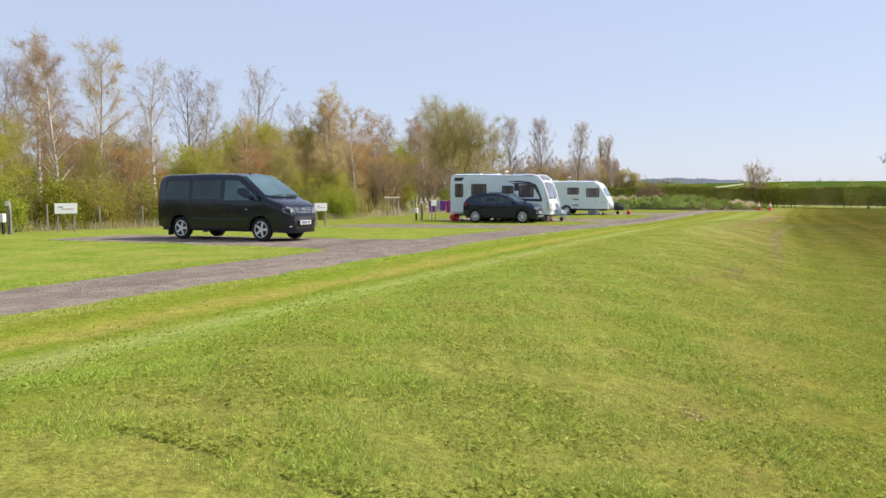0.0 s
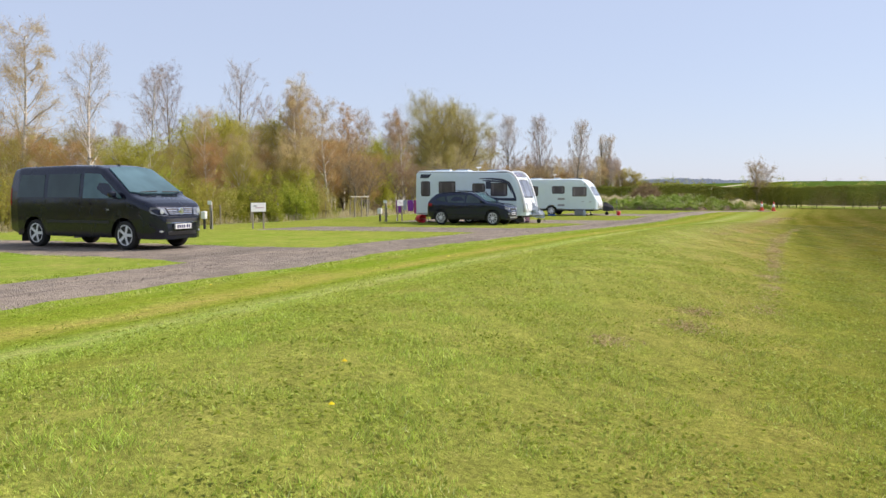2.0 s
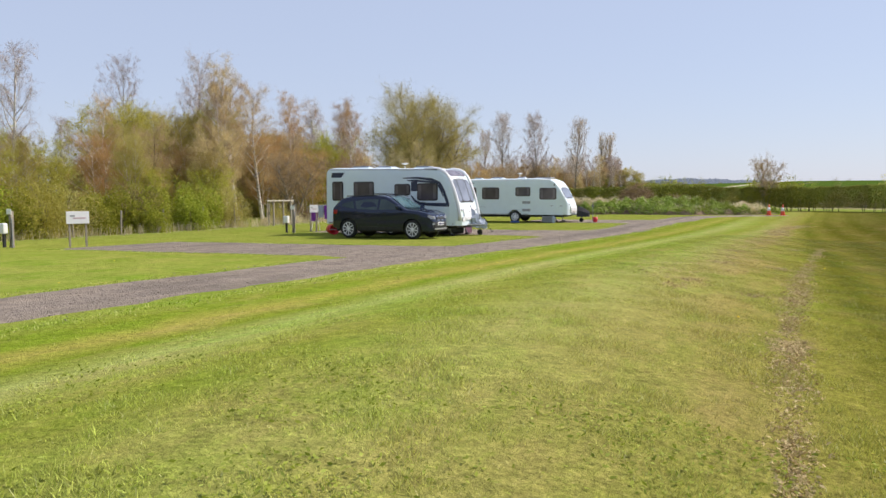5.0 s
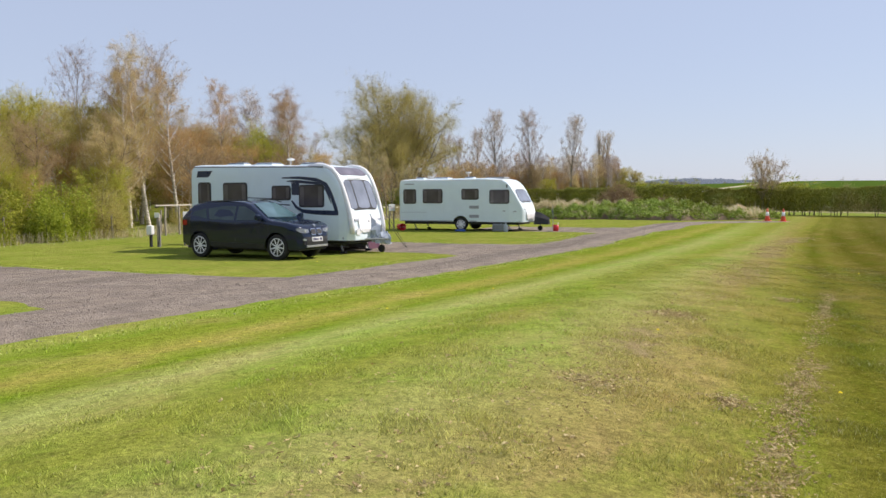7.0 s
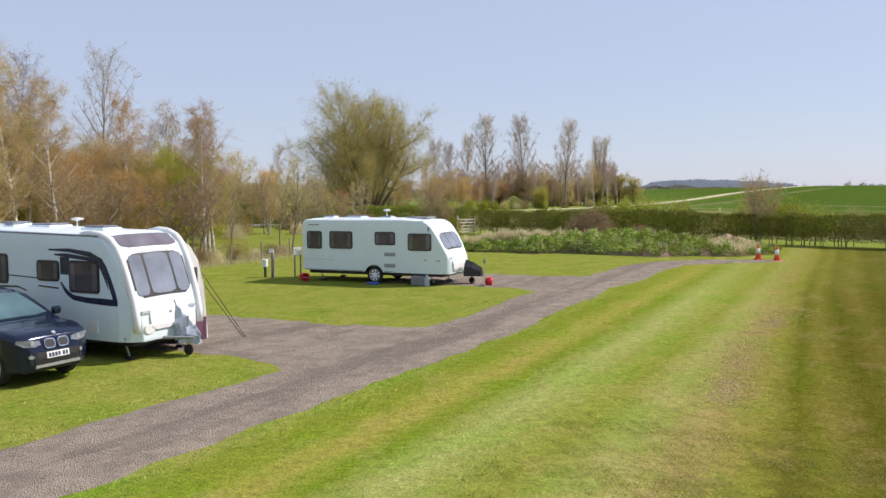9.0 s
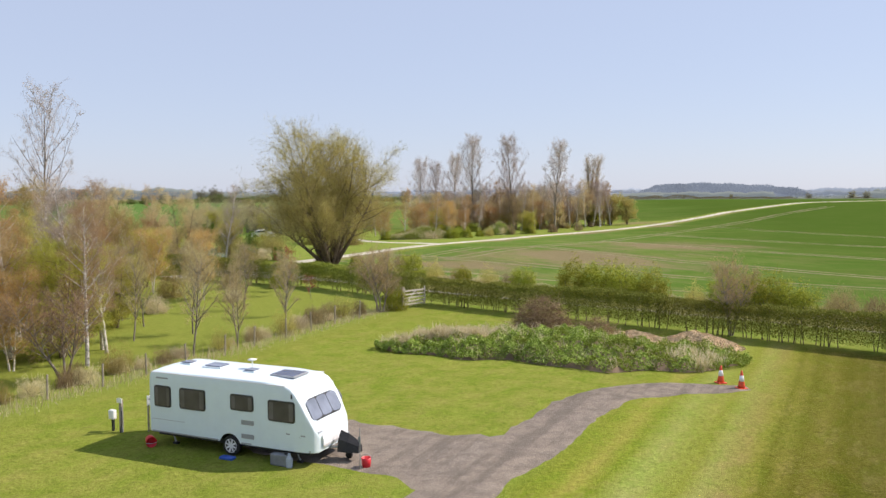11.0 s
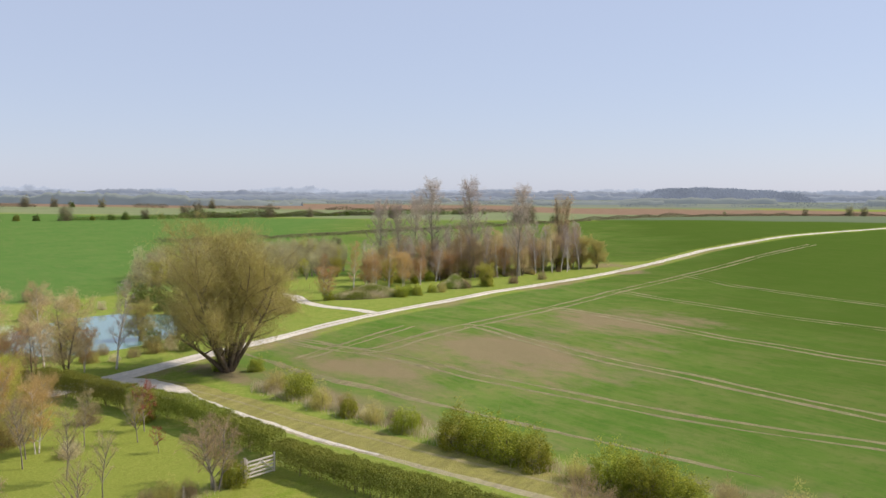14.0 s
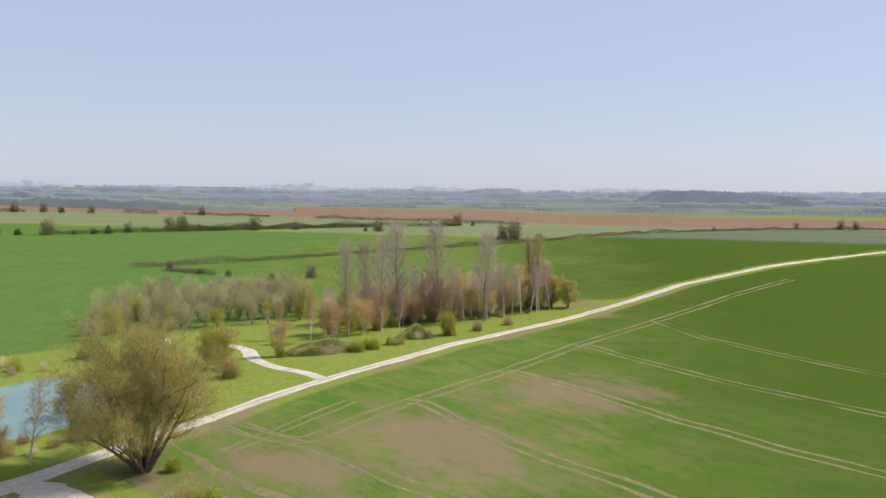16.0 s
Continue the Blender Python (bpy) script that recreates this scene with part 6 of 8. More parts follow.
def spoil_bank(x, y, w, d, h, deg, label):
    """A low bank of old spoil grown over with rough grass."""
    rng = np.random.default_rng(int(x * 7 + 300))
    g = np.linspace(-1, 1, 33)
    U, W = np.meshgrid(g, g)
    k = np.maximum(np.abs(U), np.abs(W)) / np.maximum(np.hypot(U, W), 1e-6)
    U, W = U * k, W * k
    Z = h * np.maximum(0, 1 - U**2 - W**2) ** 0.9 * (1 + 0.3 * np.sin(4 * U + 1) * np.cos(3 * W) + 0.15 * np.sin(9 * U) * np.sin(8 * W))
    i = np.arange(U.size).reshape(U.shape)
    F = np.stack([i[:-1, :-1], i[:-1, 1:], i[1:, 1:], i[1:, :-1]], -1).reshape(-1, 4)
    top = thing("spoil_bank", x, y, gz(x, y), deg, label, "bank")
    link("earth", mesh_of("earth", np.stack([U * w / 2, W * d / 2, Z - 0.08], -1).reshape(-1, 3), F, True), EARTH, top)
    n = 16000
    a, q = rng.uniform(0, 6.28, n), np.sqrt(rng.uniform(0, 1, n))
    u, v = q * np.cos(a), q * np.sin(a)
    z = h * np.maximum(0, 1 - u * u - v * v) ** 0.9 * (1 + 0.3 * np.sin(4 * u + 1) * np.cos(3 * v) + 0.15 * np.sin(9 * u) * np.sin(8 * v))
    c = np.c_[u * w / 2, v * d / 2, z]
    dry = np.sin(5 * u + 1) * np.sin(6 * v) + rng.normal(0, 0.5, n) > 0.25
    for pick, mat, nm in ((dry, DRY, "dry_growth"), (~dry, LEAF_DARK, "green_growth")):
        p = c[pick]
        link(nm, mesh_of(nm, *ribbons(list(zip(p, p + rng.normal(0, 0.15, p.shape) + (0, 0, 0.35), np.full(len(p), 0.02))), rng)), mat, top, kind="stuff")


verge()
spoil_bank(8.0, 177.0, 13, 5.5, 1.3, 32, "low spoil bank overgrown with rough green grass")
spoil_bank(21.8, 191.0, 6.0, 4.0, 1.5, 20, "heap of pale rubble and brush grown over")


def dandelions():
    rng = np.random.default_rng(31)
    s, n = rng.uniform(6, 62, 60), rng.uniform(-16, 4, 60)
    ok = (n > -8) | (n < -11)
    x, y = lane(s[ok], n[ok])
    a = np.linspace(0, 2 * np.pi, 7)[:-1]
    V, F = [], []
    for i, (p, q) in enumerate(zip(x, y)):
        z = gz(p, q) + 0.05
        V.append((p, q, z + 0.012))
        V += [(p + 0.016 * math.cos(t), q + 0.016 * math.sin(t), z) for t in a]
        F += [(7 * i, 7 * i + 1 + k, 7 * i + 1 + (k + 1) % 6) for k in range(6)]
    ob = link("dandelions", mesh_of("dandelions", np.array(V), np.array(F)), foliage("dandelion_yellow", (0.70, 0.50, 0.01), (0.85, 0.66, 0.02)), None, "", "stuff")
    tagged(ob, "scattered yellow dandelion flowers in the lawn", "flowers")


def clods():
    """Crumbs of earth and dead thatch torn up along the worn wheel mark."""
    rng = np.random.default_rng(32)
    m = 16000
    s = rng.uniform(13.5, 58, m)
    some = np.interp(s, np.arange(12, 60, 0.7), rng.uniform(-0.5, 0.75, 69)) + 0.7 * np.exp(-(((s - 27) / 6) ** 2))
    s = s[some + rng.normal(0, 0.25, m) > 0.15]
    far = (s > 37) | ((s > 27) & (rng.uniform(0, 1, len(s)) < 0.35))
    n = np.where(far, np.interp(s, *MARK_B), np.interp(s, *MARK_A)) + rng.normal(0, 1, len(s)) * np.where(far, 0.28, np.interp(s, np.arange(12, 60, 0.5), rng.uniform(0.03, 0.11, 96)))
    for a, b, r, k in ((12.95, -1.15, 0.10, 420), (12.1, -1.08, 0.12, 420), (10.87, -1.46, 0.10, 220), (29.1, -1.51, 0.1, 160), (28.9, -2.26, 0.16, 160), (35.5, -1.56, 0.12, 200), (32.6, -2.49, 0.2, 300), (4.67, -0.63, 0.05, 30), (25.1, -1.55, 0.12, 90), (24.8, -2.38, 0.12, 60), (25.6, -2.35, 0.14, 80),
                       (26.4, -2.71, 0.5, 160), (28.5, -2.9, 0.9, 160), (31.0, -3.1, 1.0, 160)):
        s, n = np.r_[s, rng.normal(a, r, k)], np.r_[n, rng.normal(b, r * 0.7, k)]
    x, y = 0.42 * s + 0.907 * n, 0.907 * s - 0.42 * n
    c = np.c_[x, y, height(x, y) + rng.uniform(0.0, 0.012, len(x))]
    pieces = [leaves(c, 0.014, rng, 0, 0.5), leaves(c + rng.normal(0, 0.02, c.shape) * (1, 1, 0.2), 0.010, rng, 0, 0.5)]
    d = rng.normal(0, 0.014, c.shape) * (1, 1, 0.3)
    pieces.append(ribbons(list(zip(c - d, c + d, np.full(len(c), 0.002))), rng))
    ob = link("earth_crumbs", mesh_of("earth_crumbs", *stack(*pieces)), foliage("earth_crumbs", (0.28, 0.195, 0.095), (0.48, 0.355, 0.18), (0.60, 0.49, 0.27), glow=0.2, shade=0.1), None, "", "stuff")
    tagged(ob, "dry earth crumbs along a worn wheel mark", "soil")


lawn_blades()
dandelions()
clods()
tall_grass()
far_land()


# ---- camp: vehicles and fittings ----
def paint(name, c, rough=0.12, coat=0.0, metal=0.0):
    m = plain(name, c, rough, metal, 0.32, 0.06, 1.5, coat)
    return m


def glass_mat(name, c, rough=0.04):
    k = Mat(name, rough, 0, 0.5)
    k.color(k.mix(k.ramp(k.noise(1.2, 3, 0.5, world_space=False), (0.35, 0.0), (0.7, 1.0)), c, tuple(1.7 * v + 0.004 for v in c)))
    return k.m


NAVY_BLACK = paint("black_metallic_paint", (0.010, 0.013, 0.026), 0.22, 0.5, 0.5)
NAVY = paint("dark_blue_metallic_paint", (0.006, 0.014, 0.040), 0.14, 0.5, 0.3)
SHELL = plain("white_caravan_shell", (0.69, 0.79, 0.82), 0.35, 0, 0.5, 0.03, 2.0, 0.2)
SHELL_FRONT = plain("glossy_white_front_moulding", (0.82, 0.82, 0.82), 0.22, 0, 0.5, 0.02, 2.0, 0.3)
GLASS = glass_mat("dark_vehicle_glass", (0.016, 0.032, 0.030))
SCREEN = glass_mat("windscreen_glass", (0.050, 0.098, 0.112))
LAMP_DARK = plain("smoked_lamp_glass", (0.22, 0.24, 0.27), 0.10, 0.3, vary=0.3, scale=14)
ACRYLIC = glass_mat("tinted_caravan_window", (0.062, 0.052, 0.056), 0.08)
ACRYLIC_PALE = glass_mat("front_window_with_blinds", (0.15, 0.17, 0.21), 0.08)
GLASS_MID = glass_mat("side_window_glass", (0.030, 0.048, 0.050))
CURTAIN = glass_mat("curtain_behind_glass", (0.10, 0.088, 0.092), 0.1)
SKYLIGHT = glass_mat("grey_tinted_skylight", (0.11, 0.10, 0.12), 0.1)
BLACK = plain("black_plastic", (0.018, 0.018, 0.019), 0.55, vary=0.3)
RUBBER = plain("tyre_rubber", (0.022, 0.021, 0.020), 0.85, vary=0.35, scale=12)
ALLOY = plain("silver_alloy", (0.74, 0.75, 0.77), 0.35, 0.25, vary=0.08)
CHROME = plain("chrome", (0.75, 0.76, 0.78), 0.12, 1.0, vary=0.05)
GREY_PLASTIC = plain("grey_plastic", (0.20, 0.21, 0.22), 0.6, vary=0.2)
SILVER_TRIM = plain("silver_trim", (0.42, 0.43, 0.45), 0.4, 0.5, vary=0.1)
LAMP = plain("clear_lamp_glass", (0.46, 0.49, 0.52), 0.12, 0.35, vary=0.2, scale=20)
RED_LAMP = plain("red_lamp_glass", (0.30, 0.012, 0.010), 0.2, vary=0.2)
RED = plain("red_plastic", (0.62, 0.022, 0.030), 0.45, vary=0.12)
ORANGE = plain("orange_red_plastic", (0.72, 0.085, 0.030), 0.5, vary=0.12)
BLUE = plain("blue_plastic", (0.03, 0.10, 0.42), 0.55, vary=0.15)
PURPLE = plain("purple_cloth", (0.24, 0.05, 0.36), 0.9, vary=0.2)
MAGENTA = plain("dark_pink_cloth", (0.36, 0.035, 0.20), 0.9, vary=0.2)
COVER = plain("grey_blue_cover_sheet", (0.40, 0.45, 0.52), 0.6, vary=0.12, scale=4)
DARK_COVER = plain("black_hitch_cover", (0.022, 0.022, 0.024), 0.7, vary=0.3)
DECAL = plain("navy_decal", (0.022, 0.028, 0.060), 0.3, vary=0.1)
GREY_DECAL = plain("grey_decal", (0.30, 0.31, 0.33), 0.35, vary=0.1)
STEEL = plain("galvanised_steel", (0.36, 0.37, 0.38), 0.5, 0.6, vary=0.2)
SIGN_WHITE = plain("white_sign_board", (0.82, 0.82, 0.80), 0.5, vary=0.04)
INK = plain("printed_ink", (0.05, 0.05, 0.12), 0.6, vary=0.1)
INK_FADED = plain("faded_red_ink", (0.52, 0.36, 0.40), 0.6, vary=0.1)
AWNING = plain("pale_awning_cloth", (0.62, 0.62, 0.60), 0.85, vary=0.08, scale=3)
AWNING_DARK = plain("plum_awning_cloth", (0.13, 0.055, 0.085), 0.85, vary=0.12)
ROPE = plain("dark_guy_rope", (0.05, 0.05, 0.04), 0.9)


class Shape:
    """A vehicle shell lofted along x from a top line, a plan line and wheel arches."""

    def __init__(self, tops, plan, sill, arches, belt, roof, tumble, rr, crown=0.03, arch_r=0.40, axle=0.335, stations=70, tuck=0.04, nose=4):
        self.tx, self.tz = zip(*tops)
        self.px, self.pw = zip(*plan)
        self.sx, self.sz = zip(*sill)
        self.arches, self.belt, self.roof, self.tumble, self.rr, self.crown = arches, belt, roof, tumble, rr, crown
        self.arch_r, self.axle, self.tuck, self.nose = arch_r, axle, tuck, nose
        self.x0, self.x1 = self.tx[0], self.tx[-1]
        xs = list(np.linspace(self.x0, self.x1, stations)) + list(self.tx) + list(self.px)
        for a in arches:
            xs += [a + arch_r * math.cos(t) for t in np.linspace(0, math.pi, 13)]
        self.xs = sorted({round(v, 3) for v in xs if self.x0 <= v <= self.x1})

    def zt(self, x):
        return float(np.interp(x, self.tx, self.tz))

    def w(self, x):
        return float(np.interp(x, self.px, self.pw))

    def zb(self, x):
        z = float(np.interp(x, self.sx, self.sz))
        for a in self.arches:
            if abs(x - a) < self.arch_r:
                z = max(z, self.axle + math.sqrt(self.arch_r**2 - (x - a) ** 2))
        return min(z, self.zt(x) - 0.05)

    def half(self, x, z):
        u = min(1, max(0, (z - self.belt) / (self.roof - self.belt)))
        low = min(1, max(0, (0.62 - z) / 0.4))
        return self.w(x) * (1 - self.tumble * u**1.25) - self.tuck * low * low

    def ring(self, x):
        b, t = self.zb(x), self.zt(x)
        r = min(self.rr, 0.45 * (t - b))
        pts = [(self.half(x, z), z) for z in np.linspace(b, t - r, 9)]
        y1 = pts[-1][0]
        r2 = min(r, 0.5 * y1)
        for a in (30, 60, 90):
            pts.append((y1 - r2 * (1 - math.cos(radians(a))), t - r + r * math.sin(radians(a))))
        for u in (0.66, 0.33, 0.0):
            y = pts[11][0] * u
            pts.append((y, t + self.crown * (1 - u * u) * min(1, (t - b))))
        return [(-y, z) for y, z in pts] + [(y, z) for y, z in pts[-2::-1]]

    def body(self, bm):
        rows = [[bm.verts.new((x, y, z)) for y, z in self.ring(x)] for x in self.xs]
        for p, q in zip(rows, rows[1:]):
            for i in range(len(p) - 1):
                bm.faces.new((p[i], p[i + 1], q[i + 1], q[i]))
        bm.faces.new(rows[0])
        bm.faces.new(rows[-1][::-1])
        return bm

    def right(self, x, z, l):
        return (x, -(self.half(x, z) + l), z)

    def left(self, x, z, l):
        return (x, self.half(x, z) + l, z)

    def top(self, x, y, l):
        d = 0.05
        slope = (self.zt(x + d) - self.zt(x - d)) / (2 * d)
        k = math.hypot(1, slope)
        return (x - l * slope / k, y, self.zt(x) + self.crown * max(0, 1 - (y / self.w(x)) ** 2) + l / k)

    def front(self, y, z, l):
        tz, tx = zip(*sorted(zip(self.tz[-7:], self.tx[-7:])))
        x = float(np.interp(z, tz, tx))
        pw, px = zip(*sorted(zip(self.pw[-self.nose:], self.px[-self.nose:])))
        return (min(x, float(np.interp(abs(y), pw, px))) + l, y, z)


def panel(name, parent, mat, fn, u0, u1, v0, v1, depth=0.012, nu=5, nv=4, r=0.0, label="", skew=0.0):
    """A thin curved panel laid on a shell by fn(u, v, lift)."""
    bm = bmesh.new()
    g = {}
    for i in range(nu + 1):
        for j in range(nv + 1):
            u, v = u0 + (u1 - u0) * i / nu, v0 + (v1 - v0) * j / nv
            if r:
                for cu, cv in ((u0, v0), (u0, v1), (u1, v0), (u1, v1)):
                    if (u, v) == (cu, cv) or (i in (0, nu) and j in (0, nv)):
                        u = u + (r if i == 0 else -r if i == nu else 0) * 0.5
                        v = v + (r if j == 0 else -r if j == nv else 0) * 0.5
                        break
            u += skew * (v - v0)
            g[i, j, 1] = bm.verts.new(fn(u, v, depth))
            g[i, j, 0] = bm.verts.new(fn(u, v, -0.02))
    for i in range(nu):
        for j in range(nv):
            bm.faces.new((g[i, j, 1], g[i + 1, j, 1], g[i + 1, j + 1, 1], g[i, j + 1, 1]))
            bm.faces.new((g[i, j, 0], g[i, j + 1, 0], g[i + 1, j + 1, 0], g[i + 1, j, 0]))
    for j in range(nv):
        for i in (0, nu):
            bm.faces.new((g[i, j, 0], g[i, j, 1], g[i, j + 1, 1], g[i, j + 1, 0]))
    for i in range(nu):
        for j in (0, nv):
            bm.faces.new((g[i, j, 0], g[i + 1, j, 0], g[i + 1, j, 1], g[i, j, 1]))
    return part(name, bm, mat, parent, label)


def stroke(name, parent, mat, fn, pts, widths, label=""):
    """A painted band of changing width on a side."""
    bm = bmesh.new()
    rows = []
    for i, (x, z) in enumerate(pts):
        a, b = pts[max(i - 1, 0)], pts[min(i + 1, len(pts) - 1)]
        d = Vector((b[0] - a[0], b[1] - a[1])).normalized()
        w = widths[i] / 2
        rows.append([bm.verts.new(fn(x + s * d.y * w, z - s * d.x * w, l)) for s, l in ((-1, 0.006), (1, 0.006), (1, -0.01), (-1, -0.01))])
    for p, q in zip(rows, rows[1:]):
        for k in range(4):
            bm.faces.new((p[k], p[(k + 1) % 4], q[(k + 1) % 4], q[k]))
    bm.faces.new(rows[0])
    bm.faces.new(rows[-1][::-1])
    return part(name, bm, mat, parent, label)


def outline_panel(name, parent, mat, fn, outline, depth=0.012, label=""):
    return part(name, plate(bmesh.new(), outline, fn, depth), mat, parent, label)


def wheel(parent, x, y, r, width, out, spokes=5, slim=1.0):
    """Tyre, rim and hub on a side (out = -1 right, 1 left)."""
    w = new("wheel")
    w.parent = parent
    w.matrix_local = pose(x, y, r)
    h = width / 2
    ri = r * 0.71
    tyre = lathe(bmesh.new(), [(ri, -h * 0.8), (r * 0.93, -h), (r, -h * 0.6), (r, h * 0.6), (r * 0.93, h), (ri, h * 0.8)], "y", 28)
    part("tyre", tyre, RUBBER, w, smooth=True)
    bm = lathe(bmesh.new(), [(ri * 0.98, out * h * 0.78), (ri, out * h * 0.9), (ri * 0.90, out * h * 0.86), (ri * 0.86, out * h * 0.2), (0.02, out * h * 0.15)], "y", 28)
    part("rim", bm, ALLOY, w, smooth=True)
    part("brake_disc", lathe(bmesh.new(), [(ri * 0.85, out * h * 0.30), (0.05, out * h * 0.31)], "y", 20), BLACK, w)
    for i in range(spokes):
        m = Matrix.Rotation(2 * math.pi * i / spokes + 0.3, 4, "Y")
        bm = box(bmesh.new(), -ri * 0.16 * slim, ri * 0.16 * slim, out * h * 0.55 if out > 0 else out * h * 0.82, out * h * 0.82 if out > 0 else out * h * 0.55, 0.02, ri * 0.93, 0.008, m)
        part("spoke", bm, ALLOY, w)
    part("hub_cap", lathe(bmesh.new(), [(ri * 0.24, out * h * 0.7), (ri * 0.2, out * h * 0.9), (0.004, out * h * 0.92)], "y", 14), ALLOY, w)
    return w


def sweep(bm, pts, r, n=8):
    """A round bar along a bent line."""
    pts = [Vector(p) for p in pts]
    rings = []
    for i, p in enumerate(pts):
        d = (pts[min(i + 1, len(pts) - 1)] - pts[max(i - 1, 0)]).normalized()
        u = d.cross(Vector((0, 1, 0))).normalized()
        w = d.cross(u)
        rings.append([bm.verts.new(p + r * (u * math.cos(2 * math.pi * k / n) + w * math.sin(2 * math.pi * k / n))) for k in range(n)])
    for a, b in zip(rings, rings[1:]):
        for k in range(n):
            bm.faces.new((a[k], a[(k + 1) % n], b[(k + 1) % n], b[k]))
    bm.faces.new(rings[0])
    bm.faces.new(rings[-1][::-1])
    return bm


def number_plate(parent, fn, z, width=0.52, h=0.115, y=0.0):
    p = panel("number_plate", parent, SIGN_WHITE, fn, y - width / 2, y + width / 2, z - h / 2, z + h / 2, 0.028, 4, 1)
    for i, u in enumerate((-0.19, -0.12, -0.05, 0.02, 0.12, 0.19)):
        panel("dark_bar", p, INK, fn, y + u - 0.022, y + u + 0.022, z - h * 0.32, z + h * 0.32, 0.033, 1, 1)


def mirror(parent, x, y, z, s, mat):
    bm = box(bmesh.new(), x - 0.05, x + 0.08, min(y, y + s * 0.19), max(y, y + s * 0.19), z + 0.02, z + 0.17, 0.045)
    m = part("door_mirror", bm, mat, parent)
    part("mirror_arm", rod(bmesh.new(), (x, y - s * 0.09, z), (x, y + s * 0.04, z + 0.03), 0.025), BLACK, m)


def van():
    s = Shape(
        tops=[(-4.16, 0.62), (-4.13, 1.0), (-4.08, 1.45), (-3.98, 1.80), (-3.90, 1.90), (-3.6, 1.935), (-2.0, 1.955), (-1.0, 1.93), (-0.74, 1.87), (-0.2, 1.53), (0.22, 1.235), (0.36, 1.185), (0.58, 1.115), (0.74, 1.045), (0.84, 0.96), (0.90, 0.84), (0.945, 0.70), (0.97, 0.56), (0.96, 0.40), (0.93, 0.30)],
        plan=[(-4.16, 0.76), (-4.05, 0.88), (-3.7, 0.945), (-0.5, 0.95), (0.2, 0.935), (0.52, 0.90), (0.72, 0.83), (0.84, 0.72), (0.92, 0.55), (0.97, 0.28)],
        sill=[(-4.16, 0.42), (-3.6, 0.30), (0.5, 0.26), (0.94, 0.24)], arches=(0.0, -3.1), belt=1.05, roof=1.95, tumble=0.145, rr=0.11, nose=6)
    v = thing("van", -4.84, 24.065, 0.185, -26.9, "black passenger van with silver alloy wheels, parked on gravel", "van")
    v.scale = (0.985, 0.93, 1.0)
    part("body", s.body(bmesh.new()), NAVY_BLACK, v, smooth=True)
    under = box(bmesh.new(), -4.0, 0.8, -0.72, 0.72, 0.26, 0.62)
    part("underbody", under, BLACK, v)
    for i, x in enumerate((0.0, -3.1)):
        for y, o in ((-0.80, -1), (0.80, 1)):
            wheel(v, x, y, 0.335, 0.21, o)
    # glazing
    for fn, tag in ((s.right, -1), (s.left, 1)):
        outline_panel("side_window", v, GLASS, fn, [(-3.72, 1.20), (-2.72, 1.20), (-2.72, 1.74), (-3.60, 1.74)], 0.008)
        outline_panel("side_window", v, GLASS, fn, [(-2.58, 1.20), (-1.46, 1.20), (-1.46, 1.75), (-2.58, 1.75)], 0.008)
        outline_panel("side_window", v, SCREEN if tag < 0 else GLASS, fn, [(-1.32, 1.18), (-0.02, 1.17), (-0.08, 1.24), (-0.80, 1.74), (-1.32, 1.76)], 0.008)
        for x in (-1.39, -2.65, -0.12):
            outline_panel("door_gap", v, BLACK, fn, [(x - 0.006, 0.45), (x + 0.006, 0.45), (x + 0.006, 1.15), (x - 0.006, 1.15)], 0.003)
        outline_panel("side_moulding", v, BLACK, fn, [(-2.6, 0.60), (-0.45, 0.60), (-0.45, 0.66), (-2.6, 0.66)], 0.012)
        outline_panel("slide_rail", v, BLACK, fn, [(-3.9, 1.03), (-2.66, 1.03), (-2.66, 1.06), (-3.9, 1.06)], 0.006)
        for x in (-1.25, -1.62):
            outline_panel("door_handle", v, NAVY_BLACK, fn, rounded(x, x + 0.2, 1.03, 1.07, 0.018), 0.03)
        panel("tail_light", v, RED_LAMP, fn, -4.10, -3.99, 1.0, 1.42, 0.006, 2, 4)
        panel("indicator", v, LAMP, fn, -0.52, -0.44, 0.90, 0.93, 0.006, 1, 1)
    mirror(v, -0.18, -1.0, 1.17, -1, NAVY_BLACK)
    mirror(v, -0.18, 1.0, 1.17, 1, NAVY_BLACK)
    outline_panel("windscreen", v, SCREEN, s.top, [(-0.70, -0.66), (-0.74, -0.3), (-0.74, 0.3), (-0.70, 0.66), (-0.25, 0.755), (0.12, 0.82), (0.20, 0.5), (0.22, 0.0), (0.20, -0.5), (0.12, -0.82), (-0.25, -0.755)], 0.022)
    for y in (-0.55, 0.15):
        part("wiper", rod(bmesh.new(), s.top(0.17, y, 0.03), s.top(0.15, y + 0.55, 0.03), 0.012), BLACK, v)
    part("rear_view_mirror", box(bmesh.new(), -0.60, -0.56, -0.12, 0.12, 1.70, 1.78, 0.01), BLACK, v)
    # face
    outline_panel("grille", v, BLACK, s.front, [(-0.36, 0.80), (0.36, 0.80), (0.44, 0.955), (-0.44, 0.955)], 0.010, "black grille with chrome bars")
    for z, w in ((0.815, 0.365), (0.855, 0.385), (0.895, 0.405), (0.945, 0.43)):
        panel("grille_bar", v, CHROME, s.front, -w, w, z - 0.006, z + 0.006, 0.020, 10, 1)
    badge = lathe(bmesh.new(), [(0.078, 0), (0.078, 0.03), (0.062, 0.036), (0.004, 0.036)], "z", 20, Matrix.Translation(s.front(0, 0.880, 0.012)) @ Matrix.Rotation(math.pi / 2, 4, "Y"))
    part("badge", badge, CHROME, v, "round chrome badge")
